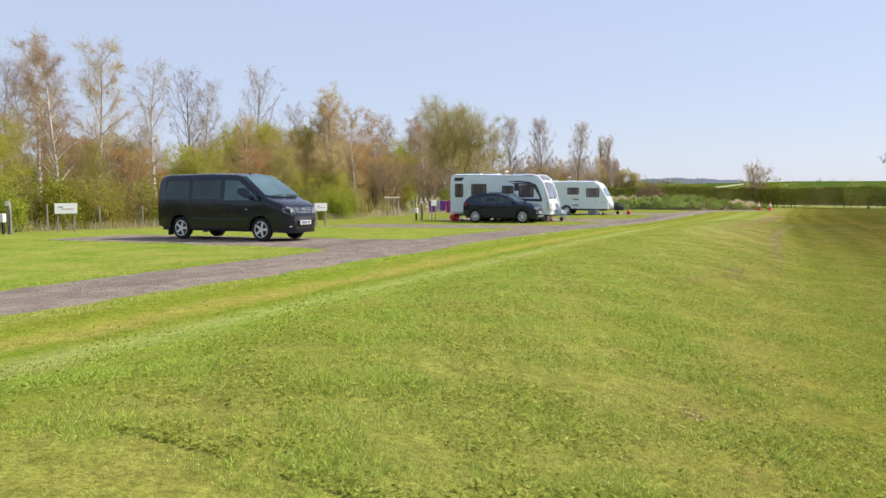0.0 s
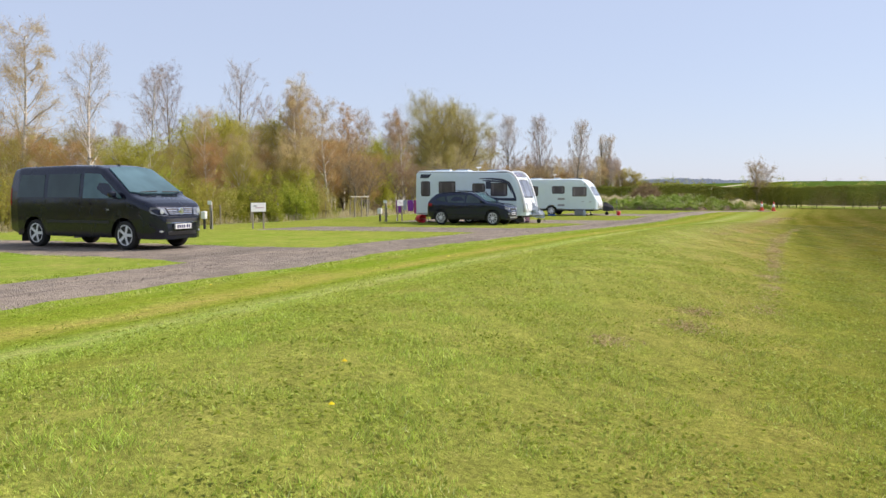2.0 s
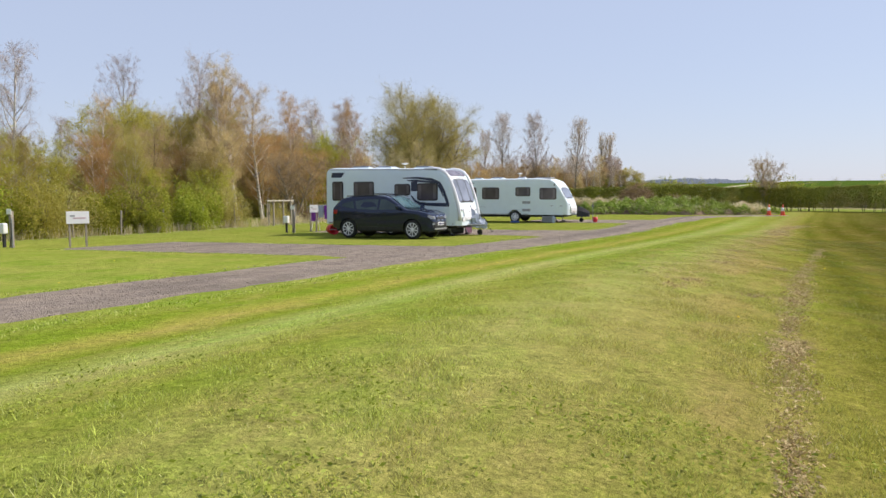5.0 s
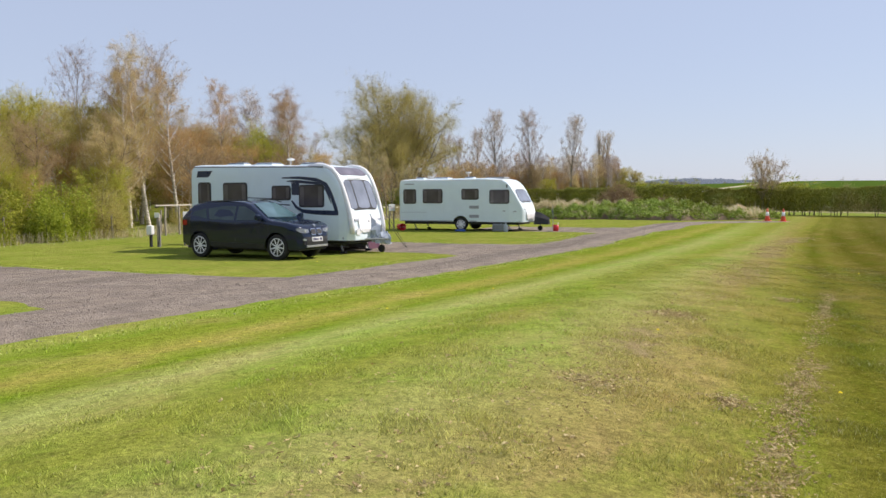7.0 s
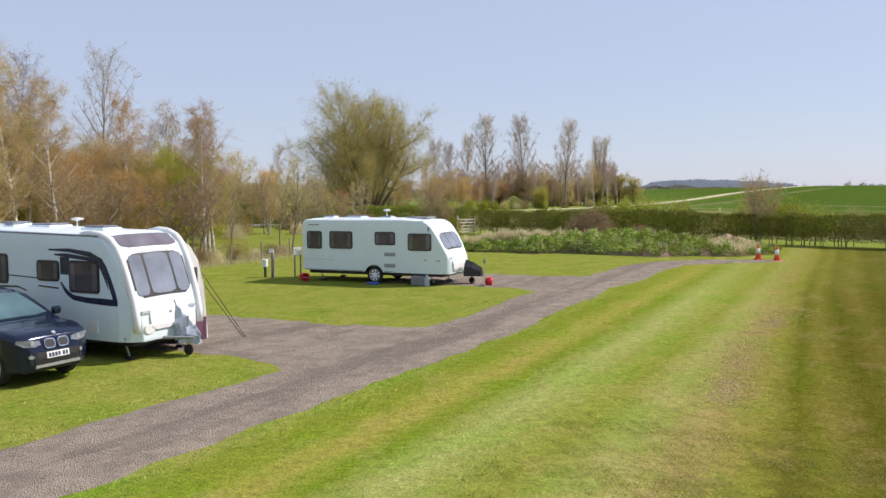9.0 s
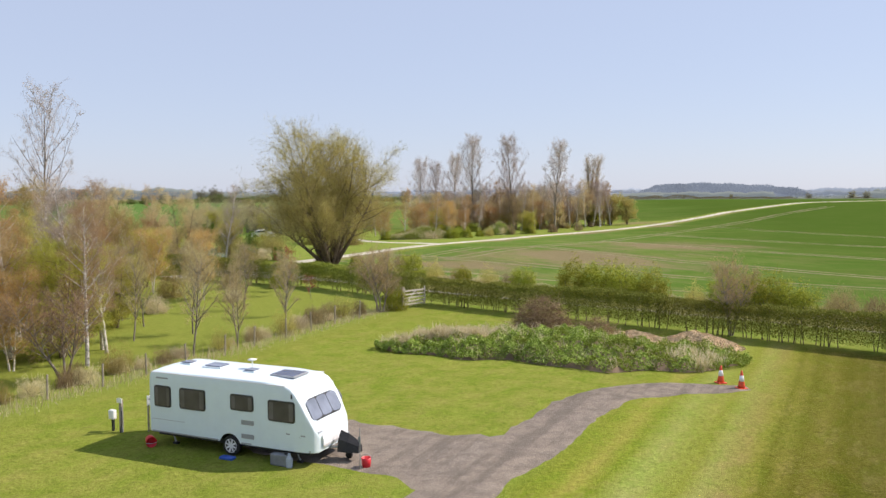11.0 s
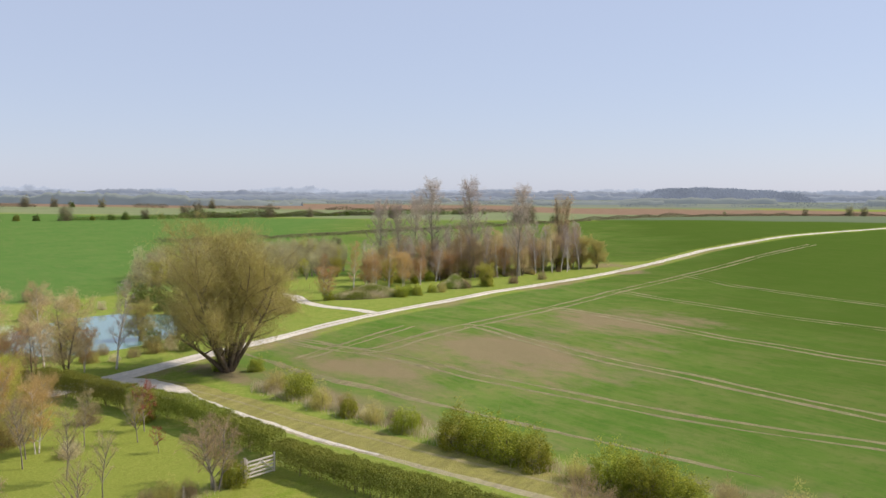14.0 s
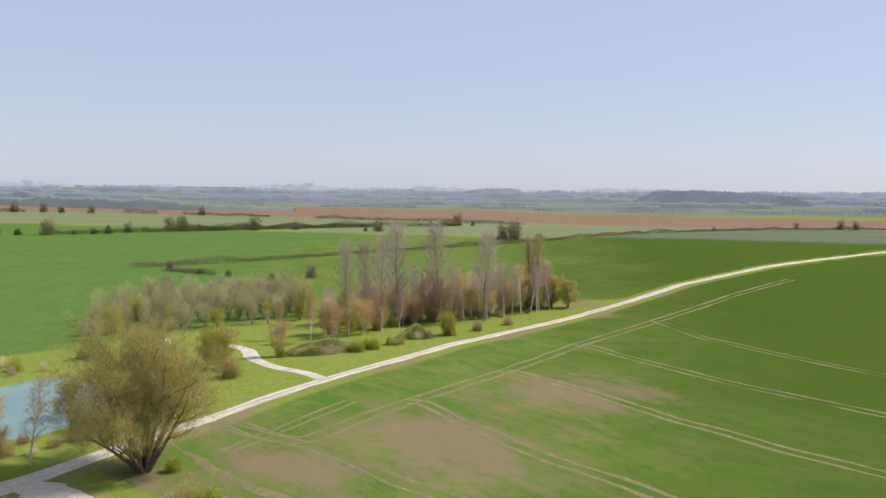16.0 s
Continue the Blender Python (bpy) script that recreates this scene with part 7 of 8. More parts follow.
    for sg in (-1, 1):
        h = outline_panel("headlight", v, LAMP_DARK, s.front, [(sg * y, z) for y, z in ((0.42, 0.79), (0.56, 0.775), (0.70, 0.79), (0.80, 0.83), (0.83, 0.90), (0.80, 0.97), (0.70, 0.965), (0.48, 0.95))][::sg], 0.014)
        part("lens", lathe(bmesh.new(), [(0.062, 0), (0.055, 0.012), (0.004, 0.014)], "z", 18, Matrix.Translation(s.front(sg * 0.60, 0.87, 0.012)) @ Matrix.Rotation(math.pi / 2, 4, "Y")), LAMP, h)
        panel("fog_light", v, LAMP, s.front, sg * 0.62 - 0.05, sg * 0.62 + 0.05, 0.40, 0.45, 0.012, 2, 2, 0.03)
    panel("bumper_intake", v, BLACK, s.front, -0.50, 0.50, 0.63, 0.71, 0.008, 8, 1)
    panel("bumper_intake", v, BLACK, s.front, -0.46, 0.46, 0.34, 0.42, 0.008, 8, 1)
    panel("bumper_strip", v, CHROME, s.front, -0.52, 0.52, 0.610, 0.620, 0.014, 10, 1)
    panel("bumper_seam", v, BLACK, s.front, -0.80, 0.80, 0.752, 0.760, 0.004, 12, 1)
    number_plate(v, s.front, 0.53)
    part("aerial", rod(bmesh.new(), (-0.95, -0.1, 1.94), (-1.02, -0.1, 1.99), 0.025, 0.01), BLACK, v)
    for y in (-0.8, 0.8):
        part("mudflap", box(bmesh.new(), -3.62, -3.59, y - 0.11, y + 0.11, 0.12, 0.40), BLACK, v)


def suv():
    s = Shape(
        tops=[(-3.60, 0.55), (-3.59, 0.92), (-3.52, 1.07), (-3.32, 1.27), (-3.08, 1.44), (-2.7, 1.51), (-1.8, 1.545), (-1.28, 1.515), (-1.04, 1.45), (-0.68, 1.26), (-0.34, 1.07), (-0.2, 1.035), (0.25, 0.99), (0.54, 0.92), (0.67, 0.85), (0.72, 0.70), (0.76, 0.52), (0.75, 0.34)],
        plan=[(-3.60, 0.62), (-3.48, 0.78), (-3.1, 0.87), (-2.0, 0.895), (-0.2, 0.895), (0.35, 0.88), (0.60, 0.80), (0.76, 0.50)],
        sill=[(-3.6, 0.42), (-3.3, 0.33), (0.4, 0.28), (0.77, 0.30)], arches=(0.0, -2.76), belt=0.98, roof=1.55, tumble=0.26, rr=0.10, arch_r=0.385, axle=0.34)
    v = thing("suv_car", 4.575, 44.255, -0.02, -26.6, "dark blue compact SUV with silver wheels, parked on grass", "car")
    v.location.z = gz(3.3, 45.0) + 0.01
    v.scale = (1.0, 0.90, 1.03)
    part("body", s.body(bmesh.new()), NAVY, v, smooth=True)
    part("underbody", box(bmesh.new(), -3.4, 0.6, -0.66, 0.66, 0.24, 0.6), BLACK, v)
    for x in (0.0, -2.76):
        for y, o in ((-0.76, -1), (0.76, 1)):
            wheel(v, x, y, 0.34, 0.22, o, 9, 0.55)
    for fn in (s.right, s.left):
        outline_panel("side_window", v, GLASS_MID, fn, [(-0.46, 1.04), (-1.38, 1.03), (-1.38, 1.41), (-1.16, 1.40), (-0.78, 1.24)], 0.008)
        outline_panel("side_window", v, GLASS_MID, fn, [(-1.46, 1.03), (-2.36, 1.05), (-2.48, 1.34), (-1.9, 1.41), (-1.46, 1.41)], 0.008)
        outline_panel("side_window", v, GLASS, fn, [(-2.46, 1.06), (-3.06, 1.16), (-2.98, 1.26), (-2.58, 1.34)], 0.008)
        for z in (0.50,):
            outline_panel("sill_cladding", v, BLACK, fn, [(-2.32, 0.31), (-0.42, 0.29), (-0.42, 0.42), (-2.32, 0.44)], 0.012)
        for x in (-1.42, -2.40, -0.36):
            outline_panel("door_gap", v, BLACK, fn, [(x - 0.006, 0.48), (x + 0.006, 0.48), (x + 0.006, 1.0), (x - 0.006, 1.0)], 0.003)
        for x in (-1.22, -2.2):
            outline_panel("door_handle", v, NAVY, fn, rounded(x, x + 0.2, 0.90, 0.94, 0.018), 0.03)
        panel("tail_light", v, RED_LAMP, fn, -3.46, -3.26, 0.88, 1.02, 0.008, 3, 2)
        part("roof_rail", rod(rod(bmesh.new(), (-2.9, fn(-2.9, 1.46, 0)[1] * 0.96, 1.52), (-1.2, fn(-1.2, 1.46, 0)[1] * 0.96, 1.565), 0.018), (-1.2, fn(-1.2, 1.46, 0)[1] * 0.96, 1.565), (-0.95, fn(-1.0, 1.44, 0)[1] * 0.96, 1.50), 0.018, 0.012), BLACK, v)
    mirror(v, -0.52, -0.93, 1.02, -1, NAVY)
    mirror(v, -0.52, 0.93, 1.02, 1, NAVY)
    outline_panel("windscreen", v, SCREEN, s.top, [(-1.02, -0.50), (-1.06, 0.0), (-1.02, 0.50), (-0.7, 0.60), (-0.40, 0.70), (-0.34, 0.4), (-0.33, 0.0), (-0.34, -0.4), (-0.40, -0.70), (-0.7, -0.60)], 0.02)
    panel("rear_screen", v, GLASS, s.top, -3.42, -3.12, -0.56, 0.56, 0.006, 4, 4, 0.06)
    for sg in (-1, 1):
        bm = bmesh.new()
        a, b = sorted((sg * 0.03, sg * 0.27))
        k = outline_panel("grille", v, CHROME, s.front, rounded(a, b, 0.65, 0.82, 0.06), 0.03, "chrome-framed twin grille")
        part("grille_mesh", plate(bmesh.new(), rounded(a + 0.018, b - 0.018, 0.668, 0.802, 0.05), s.front, 0.036), BLACK, k)
        outline_panel("headlight", v, LAMP_DARK, s.front, [(sg * y, z) for y, z in ((0.34, 0.73), (0.50, 0.70), (0.68, 0.72), (0.80, 0.79), (0.78, 0.84), (0.60, 0.83), (0.36, 0.80))][::sg], 0.02)
        part("lens", lathe(bmesh.new(), [(0.05, 0), (0.045, 0.012), (0.004, 0.014)], "z", 16, Matrix.Translation(s.front(sg * 0.52, 0.765, 0.018)) @ Matrix.Rotation(math.pi / 2, 4, "Y")), LAMP, v)
        panel("fog_light", v, LAMP, s.front, sg * 0.56 - 0.05, sg * 0.56 + 0.05, 0.50, 0.57, 0.014, 2, 2, 0.03)
    bm = lathe(bmesh.new(), [(0.042, 0), (0.042, 0.02), (0.004, 0.022)], "z", 16, Matrix.Translation(s.top(0.65, 0, 0.0)) @ Matrix.Rotation(radians(30), 4, "Y"))
    part("badge", bm, LAMP, v)
    panel("bumper_intake", v, BLACK, s.front, -0.58, 0.58, 0.40, 0.60, 0.010, 8, 2)
    panel("bumper_strip", v, SILVER_TRIM, s.front, -0.50, 0.50, 0.335, 0.385, 0.03, 8, 1)
    number_plate(v, s.front, 0.535, 0.50, 0.11)


def side_glazing(v, fn, x0, x1, z0, z1, mat=None, r=0.09):
    """A caravan window: dark rubber frame with a tinted pane proud of it."""
    w = outline_panel("window", v, BLACK, fn, rounded(x0, x1, z0, z1, r), 0.018)
    part("pane", plate(bmesh.new(), rounded(x0 + 0.035, x1 - 0.035, z0 + 0.035, z1 - 0.035, r * 0.8), fn, 0.030), mat or ACRYLIC, w)
    for u in (x0 + 0.05, x1 - 0.05 - 0.16 * (x1 - x0)):
        part("curtain", plate(bmesh.new(), rounded(u, u + 0.16 * (x1 - x0), z0 + 0.06, z1 - 0.06, 0.03), fn, 0.032), CURTAIN, w)
    return w


def tv_aerial(v, x, y, z, h=0.35):
    m = part("aerial_mast", rod(bmesh.new(), (x, y, z - 0.03), (x, y, z + h), 0.018), WHITE, v)
    part("aerial_head", lathe(bmesh.new(), [(0.02, z + h - 0.02), (0.14, z + h + 0.01), (0.16, z + h + 0.03), (0.07, z + h + 0.055), (0.004, z + h + 0.06)], "z", 20, Matrix.Translation((x, y, 0))), WHITE, m, smooth=True)


def roof_hatch(v, x, y, z, w, d):
    h = part("roof_hatch", box(bmesh.new(), x - w / 2, x + w / 2, y - d / 2, y + d / 2, z - 0.03, z + 0.045, 0.03), SHELL, v)
    part("dome", box(bmesh.new(), x - w * 0.42, x + w * 0.42, y - d * 0.42, y + d * 0.42, z + 0.04, z + 0.09, 0.035), ACRYLIC_PALE, h)


def steady(v, x, y):
    m = part("corner_steady", rod(bmesh.new(), (x, y, 0.42), (x + 0.16, y, 0.06), 0.025), STEEL, v)
    part("foot", box(bmesh.new(), x + 0.08, x + 0.26, y - 0.07, y + 0.07, 0.0, 0.06), BLACK, m)


def hitch(v, x, z=0.45, cover=None, label=""):
    for y in (-0.45, 0.45):
        part("drawbar", rod(bmesh.new(), (x - 0.5, y, z - 0.02), (x + 0.75, 0, z), 0.04, 0.03, 6), STEEL, v)
    j = part("jockey_wheel", rod(bmesh.new(), (x + 0.45, 0.14, 0.16), (x + 0.45, 0.14, 0.85), 0.026), STEEL, v)
    part("tyre", lathe(bmesh.new(), [(0.03, -0.04), (0.11, -0.035), (0.12, 0), (0.11, 0.035), (0.03, 0.04)], "y", 16, Matrix.Translation((x + 0.45, 0.14, 0.12))), RUBBER, j)
    if cover:
        bm = bmesh.new()
        ring = []
        for k, (dx, wd, h0, h1) in enumerate(((-0.02, 0.05, 0.48, 1.02), (0.08, 0.13, 0.40, 0.90), (0.17, 0.20, 0.33, 0.80), (0.26, 0.15, 0.36, 0.78), (0.35, 0.23, 0.27, 0.68), (0.44, 0.18, 0.31, 0.66), (0.54, 0.20, 0.25, 0.56), (0.64, 0.12, 0.28, 0.54), (0.75, 0.05, 0.27, 0.40))):
            xx = x + dx
            ring.append([bm.verts.new((xx + 0.03 * math.sin(3 * k + 2.1 * i), 0.20 + wd * c * (1 + 0.22 * math.sin(5 * k + 2 * i)), h0 + (1.18 * h1 - h0) * t + 0.035 * math.sin(2.3 * k + 4.1 * i))) for i, (c, t) in enumerate(((-1, 0), (-0.7, 0.3), (-0.85, 0.55), (-0.3, 0.8), (0, 1), (0.4, 0.85), (0.8, 0.5), (1, 0)))])
        for p, q in zip(ring, ring[1:]):
            for i in range(7):
                bm.faces.new((p[i], p[i + 1], q[i + 1], q[i]))
            bm.faces.new((p[7], p[0], q[0], q[7]))
        bm.faces.new(ring[0])
        bm.faces.new(ring[-1][::-1])
        part("hitch_cover", bm, cover, v, label)


def caravan_one():
    s = Shape(
        tops=[(-3.40, 2.28), (-3.37, 2.60), (-3.25, 2.70), (-3.0, 2.72), (-1.0, 2.68), (1.0, 2.63), (1.75, 2.62), (2.15, 2.54), (2.42, 2.34), (2.56, 2.10), (2.70, 1.75), (2.86, 1.30), (2.96, 1.00), (3.02, 0.75), (3.00, 0.45)],
        plan=[(-3.40, 1.12), (-3.3, 1.145), (2.3, 1.145), (2.55, 1.12), (2.80, 1.03), (3.02, 0.80)],
        sill=[(-3.4, 0.42), (3.02, 0.40)], arches=(-0.2,), belt=2.0, roof=2.73, tumble=0.0, rr=0.10, crown=0.03, arch_r=0.42, axle=0.33, tuck=0.0)
    v = thing("caravan", 3.79, 47.77, -0.14, -25.0, "large white touring caravan with navy swoosh decals and curved front", "caravan", "touring caravans")
    v.location.z = gz(3.78, 47.9) + 0.02
    v.scale = (0.95, 0.90, 1.0)
    part("body", s.body(bmesh.new()), SHELL, v, smooth=True)
    part("chassis", box(bmesh.new(), -3.2, 2.8, -0.95, 0.95, 0.30, 0.44), BLACK, v)
    for y, o in ((-1.02, -1), (1.02, 1)):
        wheel(v, -0.2, y, 0.33, 0.2, o)
    for fn in (s.right, s.left):
        for x0, x1, z0, z1 in ((-3.08, -2.52, 1.38, 2.17), (-1.99, -0.98, 1.48, 2.15), (0.02, 0.77, 1.59, 2.04), (1.09, 2.04, 1.38, 2.06)):
            side_glazing(v, fn, x0, x1, z0, z1)
        stroke("decal", v, DECAL, fn, [(0.42, 2.27), (1.1, 2.27), (1.75, 2.20), (2.10, 2.06), (2.22, 1.90), (2.32, 1.70), (2.42, 1.45), (2.50, 1.20)], [0.03, 0.08, 0.11, 0.13, 0.13, 0.12, 0.12, 0.11], "navy swoosh decal")
        stroke("decal", v, DECAL, fn, [(0.80, 1.58), (0.98, 1.38), (1.20, 1.27), (1.6, 1.235), (1.9, 1.225), (2.2, 1.22), (2.35, 1.215), (2.45, 1.215), (2.54, 1.215)], [0.05, 0.09, 0.11, 0.12, 0.13, 0.14, 0.14, 0.14, 0.14])
        stroke("decal", v, DECAL, fn, [(0.62, 2.17), (1.0, 2.16), (1.75, 2.10), (2.08, 1.95), (2.20, 1.74), (2.30, 1.50)], [0.03, 0.09, 0.08, 0.07, 0.06, 0.02])
        outline_panel("decal", v, DECAL, fn, [(0.80, 1.75), (1.10, 1.75), (1.10, 2.12), (0.80, 2.12)], 0.006)
        outline_panel("decal", v, DECAL, fn, [(-0.98, 1.66), (0.02, 1.63), (0.02, 1.655), (-0.98, 1.685)], 0.006)
        outline_panel("decal", v, DECAL, fn, [(0.05, 1.46), (0.72, 1.43), (0.73, 1.465), (0.05, 1.49)], 0.006)
        outline_panel("decal", v, DECAL, fn, [(-3.14, 2.33), (-2.62, 2.33), (-2.44, 2.53), (-3.08, 2.53)], 0.006, "navy corner decal")
        outline_panel("skirt_rail", v, GREY_DECAL, fn, [(-3.3, 0.44), (-0.68, 0.44), (-0.68, 0.50), (-3.3, 0.50)], 0.012)
        outline_panel("skirt_rail", v, GREY_DECAL, fn, [(0.28, 0.44), (2.7, 0.44), (2.7, 0.50), (0.28, 0.50)], 0.012)
        outline_panel("service_flap", v, SHELL_FRONT, fn, rounded(1.6, 1.95, 0.55, 0.80, 0.03), 0.018)
        part("awning_rail", rod(bmesh.new(), (-3.25, fn(0, 2.4, 0)[1] * 0.985, 2.66), (2.0, fn(0, 2.4, 0)[1] * 0.985, 2.58), 0.022, 0.022, 6), GREY_PLASTIC, v)
    # moulded front: rounded shoulder hoops and glazing
    for y in (-1.03, 1.03):
        hoop = [(x, y * (1 - 0.05 * max(0, x - 2.1)), z) for x, z in ((1.40, 2.57), (1.75, 2.62), (2.05, 2.585), (2.28, 2.49), (2.45, 2.31), (2.58, 2.07), (2.70, 1.78), (2.81, 1.46), (2.90, 1.15), (2.96, 0.85), (2.97, 0.60))]
        part("front_corner_trim", sweep(bmesh.new(), hoop, 0.085), SHELL_FRONT, v, smooth=True)
    panel("skylight", v, SKYLIGHT, s.top, 2.08, 2.44, -0.86, 0.86, 0.012, 5, 8, 0.05, "grey tinted front skylight")
    for i in range(9):
        y = -0.42 + 0.105 * i
        panel("letter_bar", v, WHITE, s.top, 2.475, 2.505, y - 0.03, y + 0.03, 0.02, 1, 1)
    for y0, y1 in ((-0.82, -0.44), (-0.37, 0.37), (0.44, 0.82)):
        w = panel("front_window", v, ACRYLIC_PALE, s.top, 2.53, 2.855, y0, y1, 0.014, 6, 4, 0.03)
    panel("window_surround", v, BLACK, s.top, 2.515, 2.87, -0.87, 0.87, 0.008, 6, 8, 0.12)
    panel("gas_locker", v, SHELL_FRONT, s.front, -0.62, 0.62, 0.62, 1.12, 0.02, 8, 5, 0.10)
    for sg in (-1, 1):
        panel("grab_handle", v, SILVER_TRIM, s.front, sg * 0.72 - 0.12, sg * 0.72 + 0.12, 0.98, 1.03, 0.03, 3, 1)
        panel("front_step", v, SHELL_FRONT, s.front, sg * 0.66 - 0.15, sg * 0.66 + 0.15, 0.55, 0.75, 0.012, 3, 2, 0.05)
    part("badge", lathe(bmesh.new(), [(0.055, 0), (0.055, 0.02), (0.004, 0.022)], "z", 14, Matrix.Translation(s.front(0, 0.92, 0.0)) @ Matrix.Rotation(math.pi / 2, 4, "Y")), GREY_DECAL, v)
    for x, y, w_, d in ((-2.4, 0.2, 0.7, 0.5), (-1.0, 0.1, 0.8, 0.7), (0.9, 0.0, 0.75, 0.6), (-1.8, -0.3, 0.4, 0.4)):
        roof_hatch(v, x, y, 2.70 - 0.017 * (x + 1), w_, d)
    tv_aerial(v, -0.16, 0.2, 2.70, 0.16)
    for x in (-2.9, 2.35):
        for y in (-0.8, 0.8):
            steady(v, x, y)
    hitch(v, 2.93, 0.42, COVER, "crumpled grey-blue cover over the hitch")
    # number of the pitch barrel beside the wheel
    a = thing("porch_awning", 3.79, 47.77, gz(3.78, 47.9), -25.0, "pale porch awning with plum skirt beside the caravan", "awning")
    a.scale = (0.95, 0.92, 1.0)
    bm = bmesh.new()
    prof = [(1.14, 2.45), (1.5, 2.32), (1.8, 1.95), (2.0, 1.3), (2.1, 0.0)]
    rows = [[bm.verts.new((x, y, z - (0.03 if abs(x) else 0))) for y, z in prof] for x in (-1.4, -0.5, 0.6, 1.5, 2.2)]
    for p, q in zip(rows, rows[1:]):
        for i in range(len(prof) - 1):
            bm.faces.new((p[i], p[i + 1], q[i + 1], q[i]))
    for r in (rows[0], rows[-1]):
        b = [bm.verts.new((r[0].co.x, 1.16, 0.0))]
        bm.faces.new(r + b)
    part("canopy", bm, AWNING, a, smooth=False)
    part("window", box(bmesh.new(), 2.20, 2.22, 1.34, 1.76, 0.75, 1.75, 0.008), ACRYLIC, a)
    part("skirt", box(bmesh.new(), 2.205, 2.225, 1.25, 2.03, 0.02, 0.55, 0.008), AWNING_DARK, a)
    for k, (p, q) in enumerate((((2.2, 1.9, 1.62), (3.0, 2.6, 0.0)), ((2.2, 2.0, 1.3), (2.97, 2.56, 0.0)))):
        part("guy_rope", rod(bmesh.new(), p, q, 0.009, 0.009, 5), ROPE, a)


def caravan_two():
    s = Shape(
        tops=[(-3.20, 2.10), (-3.17, 2.34), (-3.08, 2.42), (-2.8, 2.44), (1.2, 2.45), (2.0, 2.40), (2.25, 2.30), (2.42, 2.14), (2.60, 1.88), (2.84, 1.45), (3.02, 1.10), (3.14, 0.82), (3.16, 0.62), (3.10, 0.42)],
        plan=[(-3.20, 1.07), (-3.12, 1.09), (2.4, 1.09), (2.75, 1.06), (3.0, 0.98), (3.16, 0.78)],
        sill=[(-3.2, 0.44), (3.16, 0.42)], arches=(0.0,), belt=2.0, roof=2.5, tumble=0.0, rr=0.07, crown=0.04, arch_r=0.40, axle=0.31, tuck=0.0)
    v = thing("caravan", 9.55, 61.55, -0.15, -21.5, "white touring caravan with four dark side windows", "caravan", "touring caravans")
    v.location.z = gz(9.55, 61.55) + 0.01
    part("body", s.body(bmesh.new()), SHELL, v, smooth=True)
    part("chassis", box(bmesh.new(), -3.0, 2.8, -0.9, 0.9, 0.30, 0.45), BLACK, v)
    for y, o in ((-0.97, -1), (0.97, 1)):
        wheel(v, 0.0, y, 0.31, 0.19, o, 8)
    for fn in (s.right, s.left):
        for x0, x1, z0, z1 in ((-2.98, -2.30, 1.28, 1.98), (-1.95, -0.92, 1.30, 1.98), (0.05, 0.92, 1.47, 1.98), (1.45, 2.50 - 0.08, 1.28, 1.93)):
            side_glazing(v, fn, x0, x1, z0, z1)
        for z in (1.05, 0.62):
            outline_panel("fridge_vent", v, GREY_DECAL, fn, rounded(0.45, 0.92, z, z + 0.14, 0.02), 0.012)
        outline_panel("skirt_rail", v, GREY_DECAL, fn, [(-3.1, 0.44), (-0.44, 0.44), (-0.44, 0.48), (-3.1, 0.48)], 0.012)
        outline_panel("skirt_rail", v, GREY_DECAL, fn, [(0.44, 0.44), (2.9, 0.44), (2.9, 0.48), (0.44, 0.48)], 0.012)
        outline_panel("side_seam", v, GREY_DECAL, fn, [(-3.1, 0.86), (2.6, 0.86), (2.6, 0.872), (-3.1, 0.872)], 0.004)
        outline_panel("letter_bar", v, GREY_DECAL, fn, [(-2.9, 2.20), (-2.42, 2.20), (-2.42, 2.25), (-2.9, 2.25)], 0.006)
        outline_panel("letter_bar", v, GREY_DECAL, fn, [(2.1, 0.92), (2.75, 0.90), (2.75, 0.94), (2.1, 0.96)], 0.006)
        outline_panel("marker_light", v, BLACK, fn, [(2.28, 2.02), (2.33, 2.02), (2.33, 2.16), (2.28, 2.16)], 0.012)
        part("awning_rail", rod(bmesh.new(), (-3.1, fn(0, 2.3, 0)[1] * 0.99, 2.395), (2.1, fn(0, 2.3, 0)[1] * 0.99, 2.38), 0.018, 0.018, 6), SHELL_FRONT, v)
    panel("window_surround", v, BLACK, s.top, 2.58, 2.92, -0.86, 0.86, 0.008, 6, 8, 0.12)
    for y0, y1 in ((-0.83, -0.30), (-0.27, 0.27), (0.30, 0.83)):
        panel("front_window", v, ACRYLIC_PALE, s.top, 2.60, 2.90, y0, y1, 0.014, 6, 4, 0.03)
    panel("gas_locker", v, SHELL_FRONT, s.front, -0.70, 0.70, 0.52, 0.98, 0.018, 8, 5, 0.08)
    panel("grab_handle", v, SILVER_TRIM, s.front, -0.85, -0.62, 1.0, 1.04, 0.03, 3, 1)
    roof_hatch(v, -2.55, 0.1, 2.48, 0.45, 0.42)
    roof_hatch(v, -1.35, 0.05, 2.48, 0.75, 0.62)
    roof_hatch(v, 0.15, -0.1, 2.48, 0.45, 0.42)
    p = part("solar_panel", box(bmesh.new(), 1.05, 1.95, -0.40, 0.40, 2.47, 2.53, 0.01), SILVER_TRIM, v)
    part("solar_cells", box(bmesh.new(), 1.09, 1.91, -0.36, 0.36, 2.528, 2.536), glass_mat("solar_cells", (0.05, 0.06, 0.10), 0.1), p)
    tv_aerial(v, -0.1, 0.25, 2.47, 0.28)
    for x in (-2.6, 2.2):
        for y in (-0.75, 0.75):
            steady(v, x, y)
    hitch(v, 3.1, 0.44)
    bm = bmesh.new()
